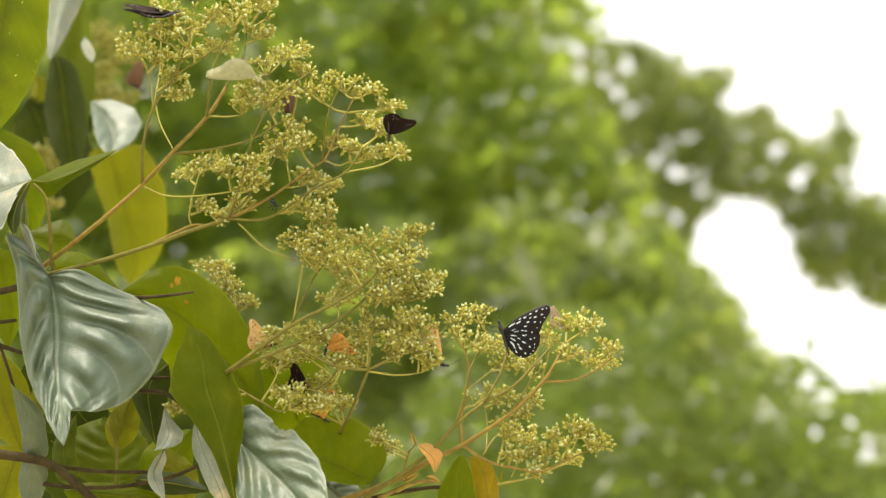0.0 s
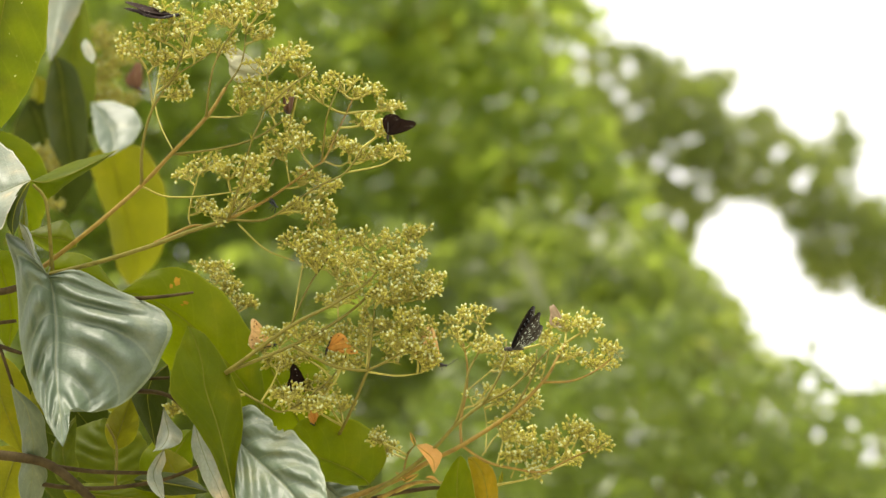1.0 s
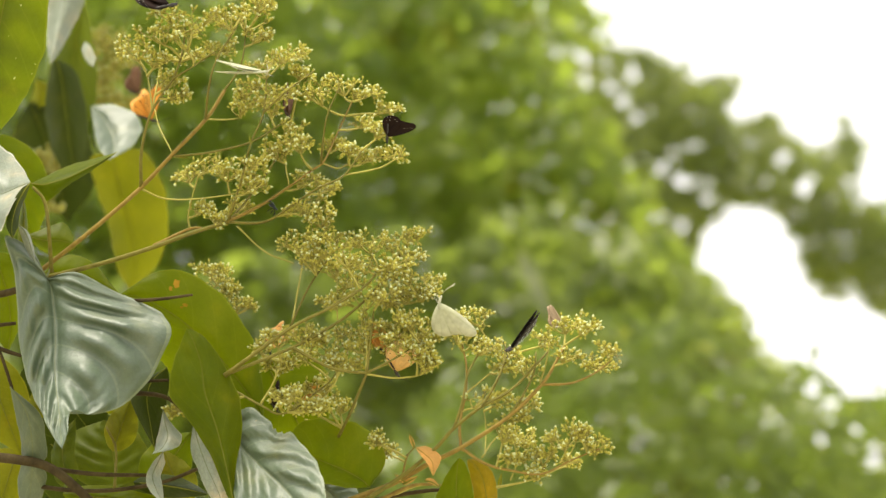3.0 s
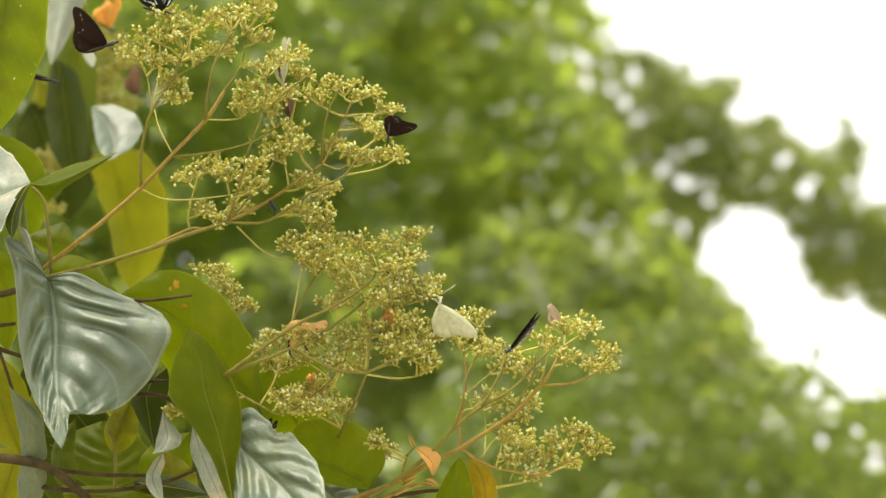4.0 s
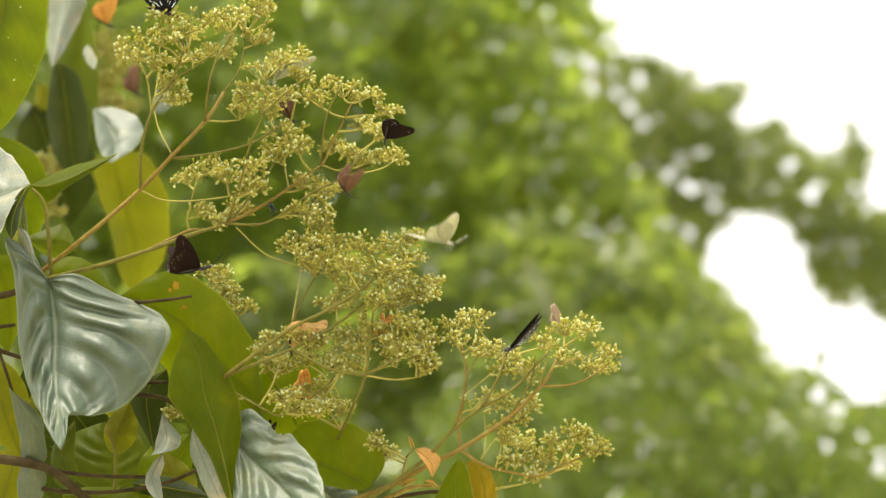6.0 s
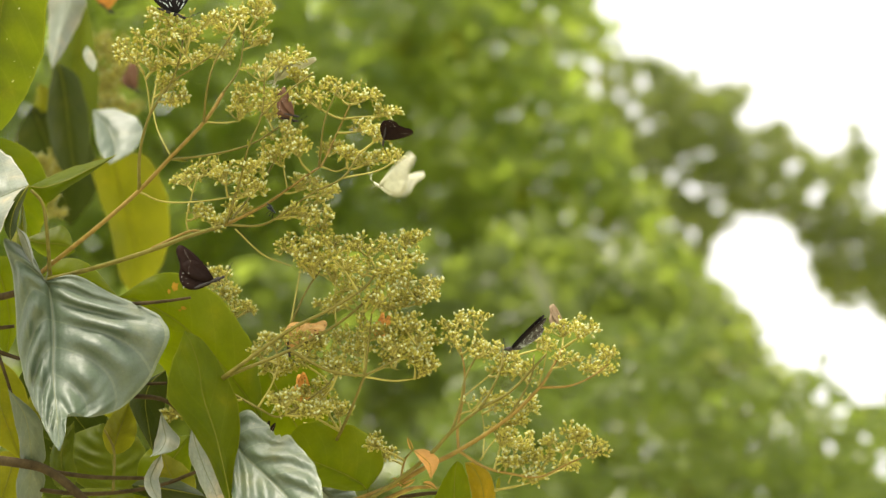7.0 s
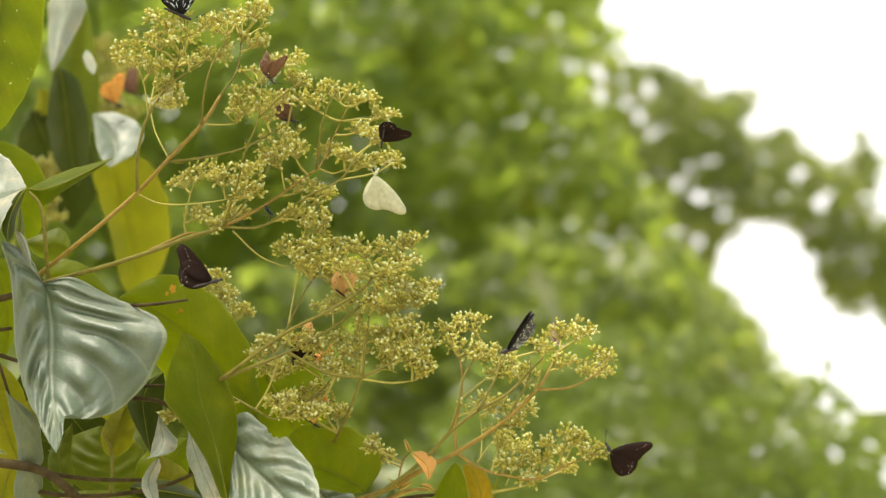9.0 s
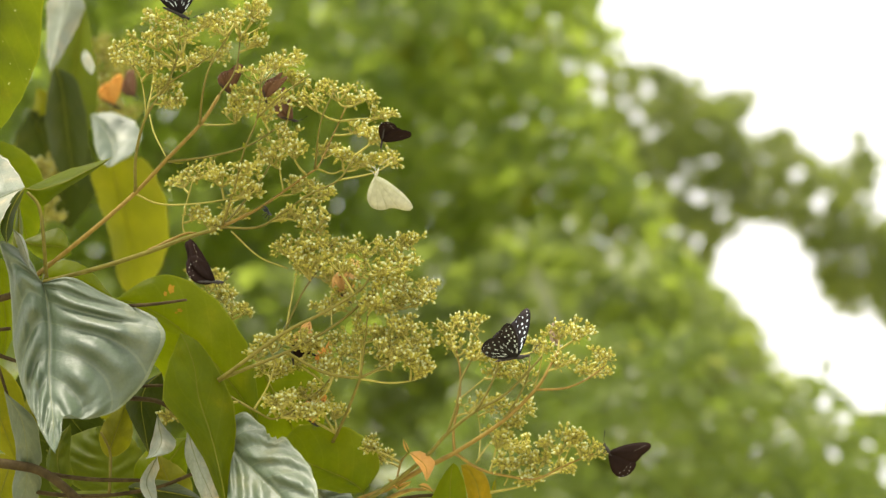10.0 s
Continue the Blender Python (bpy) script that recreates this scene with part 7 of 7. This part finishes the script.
fly("brown", 0.024, "dull brown butterfly arriving at the top panicle", [
    (0, -20.84, 29.42, 4.0, 0, 40, 10), (9, -20.38, 30.06, 4.0, 0, 40, 10), (9.1, -20.02, 28.24, 4.0, 0, 40, 12), (9.17, -19.79, 27.02, 4.0, 0, 40, 68),
    (9.23, -19.55, 25.81, 4.0, 0, 40, 12), (9.3, -19.31, 24.59, 4.0, 0, 40, 68), (9.37, -19.08, 23.37, 4.0, 0, 40, 12), (9.4, -18.96, 22.76, 4.0, 0, 40, 60),
    (9.43, -18.74, 21.92, 3.9, 2, 39, 68), (9.5, -18.31, 20.29, 3.7, 7, 37, 12), (9.57, -17.87, 18.63, 3.4, 11, 34, 68), (9.7, -17.00, 15.34, 3.0, 20, 30, 40),
    (9.9, -16.79, 13.40, 3.0, 22, 25, 8), (10, -16.77, 13.30, 3.0, 22, 25, 6)])

fly("tan", 0.019, "tiny pale tan butterfly on a bud head", [
    (0, 9.77, -6.35, 3.0, -30, 40, 3), (1, 9.81, -6.21, 3.0, -30, 36, 3), (2.7, 9.75, -6.02, 3.0, -34, 40, 3), (4.5, 9.85, -5.82, 3.0, -34, 34, 3), (5.5, 9.9, -5.85, 3.0, -28, 40, 3), (7.5, 9.96, -5.74, 3.0, -28, 40, 3), (8.6, 10.01, -7.29, 8.0, -20, 60, 3), (10, 10.14, -7.28, 8.0, -20, 60, 3)])

fly("dusky", 0.0315, "dark brown butterfly with white dots, settling on a flower spray", [
    (0, 6.47, -27.44, -3.0, 0, 60, 20), (0.3, 5.81, -24.12, -3.0, -5, 80, 30), (0.4, 6.29, -22.57, -3.0, -5, 82, 4), (0.5, 9.04, -21.07, -3.0, -50, 24, 3),
    (0.6, 11.09, -21.50, -3.0, 4, 80, 3), (0.7, 12.69, -24.77, -3.0, 10, 70, 40), (1.1, 17.60, -28.26, -3.0, 0, 60, 20), (6.7, 17.78, -27.89, -3.0, 0, 60, 20),
    (7, 15.59, -22.55, -3.0, 20, 120, 60), (7.1, 14.17, -18.21, -3.0, 66, 176, 26), (7.2, 14.97, -18.21, -3.0, 52, 176, 14), (7.25, 14.13, -18.43, -3.0, 6, 148, 27),
    (7.3, 13.28, -18.66, -3.0, -40, 120, 40), (7.35, 13.00, -18.83, -3.0, 0, 130, 35), (7.4, 12.71, -19.01, -3.0, 40, 140, 30), (7.5, 15.50, -17.69, -3.0, 20, 120, 68),
    (7.6, 15.15, -15.69, -3.0, 10, 110, 68), (7.7, 14.04, -15.74, -3.0, 70, 170, 30), (7.8, 14.05, -15.47, -3.0, 116, 178, 3), (8.2, 14.16, -15.48, -3.0, 114, 178, 2),
    (8.6, 13.6, -15.35, -3.0, 80, 180, 1), (9, 13.62, -15.25, -3.0, 80, 180, 0), (10, 13.62, -15.3, -3.0, 80, 180, 0)])

fly("peach", 0.031, "pale orange butterfly spread among the flower heads", [
    (0, -0.22, -9.13, -1.0, -14, 25, 4), (0.6, -0.3, -9.13, -1.0, -16, 25, 4), (1.3, -0.45, -9.08, 0.0, -18, 32, 4), (1.7, -0.87, -8.88, 2.0, -30, 50, 4), (1.9, -2.18, -8.85, 2.0, 0, 40, 40),
    (2.1, -6.56, -8.93, 4.0, 30, 40, 50), (2.3, -3.16, -9.95, -1.0, 30, 40, 12),
    (2.7, -2.78, -10.11, -1.0, 40, 40, 10), (3.2, -5.43, -8.63, -2.0, 30, 30, 50), (3.8, -12.00, -7.37, -2.0, 62, 25, 2), (5.5, -11.84, -7.37, -2.0, 60, 25, 2),
    (7.5, -11.91, -7.35, -2.0, 60, 25, 2), (7.9, -10.82, -9.05, 2.0, 20, 30, 40), (8.3, -7.60, -3.54, 2.0, 10, 40, 20), (10, -7.27, -3.33, 3.0, 12, 40, 6)])

fly("orange", 0.023, "bright orange butterfly among the flower heads", [
    (0, -9.22, -7.83, -1.0, 86, 20, 3), (1.3, -9.08, -7.73, -1.0, 86, 22, 3), (1.7, -9.0, -7.84, 1.0, 80, 60, 3),
    (1.9, -1.94, -7.91, 1.0, -30, 46, 40), (2, -3.65, -9.89, 0.0, 10, 56, 30),
    (2.2, -4.42, -7.81, -1.0, -20, 56, 10), (2.7, -4.57, -7.88, -1.0, -20, 56, 8), (4.5, -4.12, -6.50, 1.0, 6, 51, 8), (5.5, -4.74, -7.12, 1.0, 4, 56, 8),
    (7.5, -4.65, -7.04, 2.0, 4, 56, 8), (8, -9.04, -9.33, 3.0, -10, 56, 20), (10, -8.82, -9.13, 3.0, -10, 56, 10)])

fly("orange", 0.024, "deep orange butterfly low among the flowers", [
    (0, -9.63, -13.67, 2.0, 4, 20, 8), (0.2, -9.54, -13.95, 2.0, 10, 30, 8), (0.3, -9.63, -14.14, 2.0, 10, 40, 8), (0.45, -9.95, -13.96, 2.0, 0, 30, 6), (0.5, -10.09, -13.82, 2.0, -4, 30, 6), (0.7, -10.12, -14.37, 3.0, 0, 60, 6),
    (4.2, -10.15, -12.15, 4.0, -20, 30, 8), (5.5, -10.69, -11.81, 4.0, -20, 30, 8),
    (7.5, -10.39, -12.16, 4.0, -30, 30, 8), (8.5, -10.03, -13.41, 2.0, 10, 20, 12), (10, -9.96, -13.31, 2.0, 10, 25, 12)])

fly("peach", 0.025, "cream and orange butterfly beside a broad leaf", [
    (0, -13.91, -7.77, 2.0, -38, 10, 1), (1.6, -13.77, -7.62, 2.0, -36, 10, 1), (2.3, -13.84, -7.28, 2.0, -20, 30, 3), (2.7, -14.47, -7.97, 6.0, 30, 60, 5),
    (3.4, -12.83, -8.05, 6.0, 40, 30, 30), (3.9, -10.97, -7.52, 2.0, 40, 10, 6), (7.5, -10.83, -7.32, 2.0, 40, 10, 6), (8.3, -10.42, -7.86, 2.0, 0, 25, 6),
    (10, -10.24, -7.72, 2.0, -4, 25, 6)])

fly("orange", 0.032, "bright orange butterfly fluttering by the far panicle", [
    (0, -44.55, -3.77, 12, 0, 60, 10), (1.9, -44.5, -3.58, 12, 0, 60, 10), (2.1, -29.71, 0.26, 12, 20, 40, 60), (2.2, -30.56, 1.7, 12, 10, 40, 50),
    (2.35, -27.31, 6, 12, 10, 40, 60), (2.5, -24.33, 9.05, 18.0, -10, 25, 8), (2.6, -24.33, 9.06, 18.0, -10, 25, 12), (3.8, -33.95, 22.59, 58.0, 0, 40, 40),
    (4.2, -35.08, 23.71, 62.0, 0, 25, 8), (5.6, -35.17, 24.00, 62.0, 0, 25, 8), (6.8, -35.14, 25.36, 60.0, 10, 25, 20), (7, -34.90, 25.74, 60.0, 10, 30, 20),
    (7.3, -33.77, 21.83, 58.0, 10, 25, 60), (7.9, -23.85, 13.03, 20.0, 0, 25, 40), (8, -21.04, 13.18, 8.0, 0, 25, 30), (8.3, -26.55, 15.82, 30.0, 0, 30, 60),
    (8.7, -34.39, 16.43, 62.0, 0, 25, 8), (10, -34.41, 16.29, 62.0, 0, 25, 8)])


def insect():
    """A small blue-black flying insect clinging under a stalk."""
    t = thing("insect", "small blue-black insect clinging under a flower stalk", "insect", STAND @ Matrix.Translation(spot(-13.37, 3.55, 0)) @ Matrix.Rotation(radians(35), 4, "Y") @ Matrix.Scale(0.72, 4))
    so = Soup()
    so.tube([(x * .001, 0, 0) for x in (-7, -6, -3.5, -1.2, -.6, .6, 2, 2.6, 3.4, 4.6, 5)], [r * .001 for r in (.3, 1.1, 1.7, 1.0, .6, 1.6, 1.5, .6, 1.2, 1.1, .3)], 9)
    part_of("body", so.mesh("body", [BUG_BLUE]), t)
    for s in (1, -1):
        for k in (-1, 0, 1):
            lg = Soup()
            lg.tube([(.0008 + k * .001, 0, -.001), (.001 + k * .003, s * .003, -.0035), (.001 + k * .004, s * .0035, -.0075)], [.00035, .0003, .0002], 5)
            part_of("leg", lg.mesh("leg", [FUR_DARK]), t)
        w = Soup()
        w.tube([(.001, s * .001, .001), (-.004, s * .002, .003), (-.009, s * .003, .003)], [.0004, .0014, .0005], 6)
        part_of("wing", w.mesh("wing", [BUG_BLUE]), t)
    return t


insect()


def motions():
    for t, rows in FLIGHTS:
        walk(t, [(r[0], at_rest(*r[1:6])) for r in rows])
        gaps = [r[6] for r in rows]
        if max(gaps) - min(gaps) > 0.5:
            for w in t.children:
                if "wing" in w.name:
                    walk(w, [(r[0], wing_pose(w, r[6])) for r in rows])


motions()
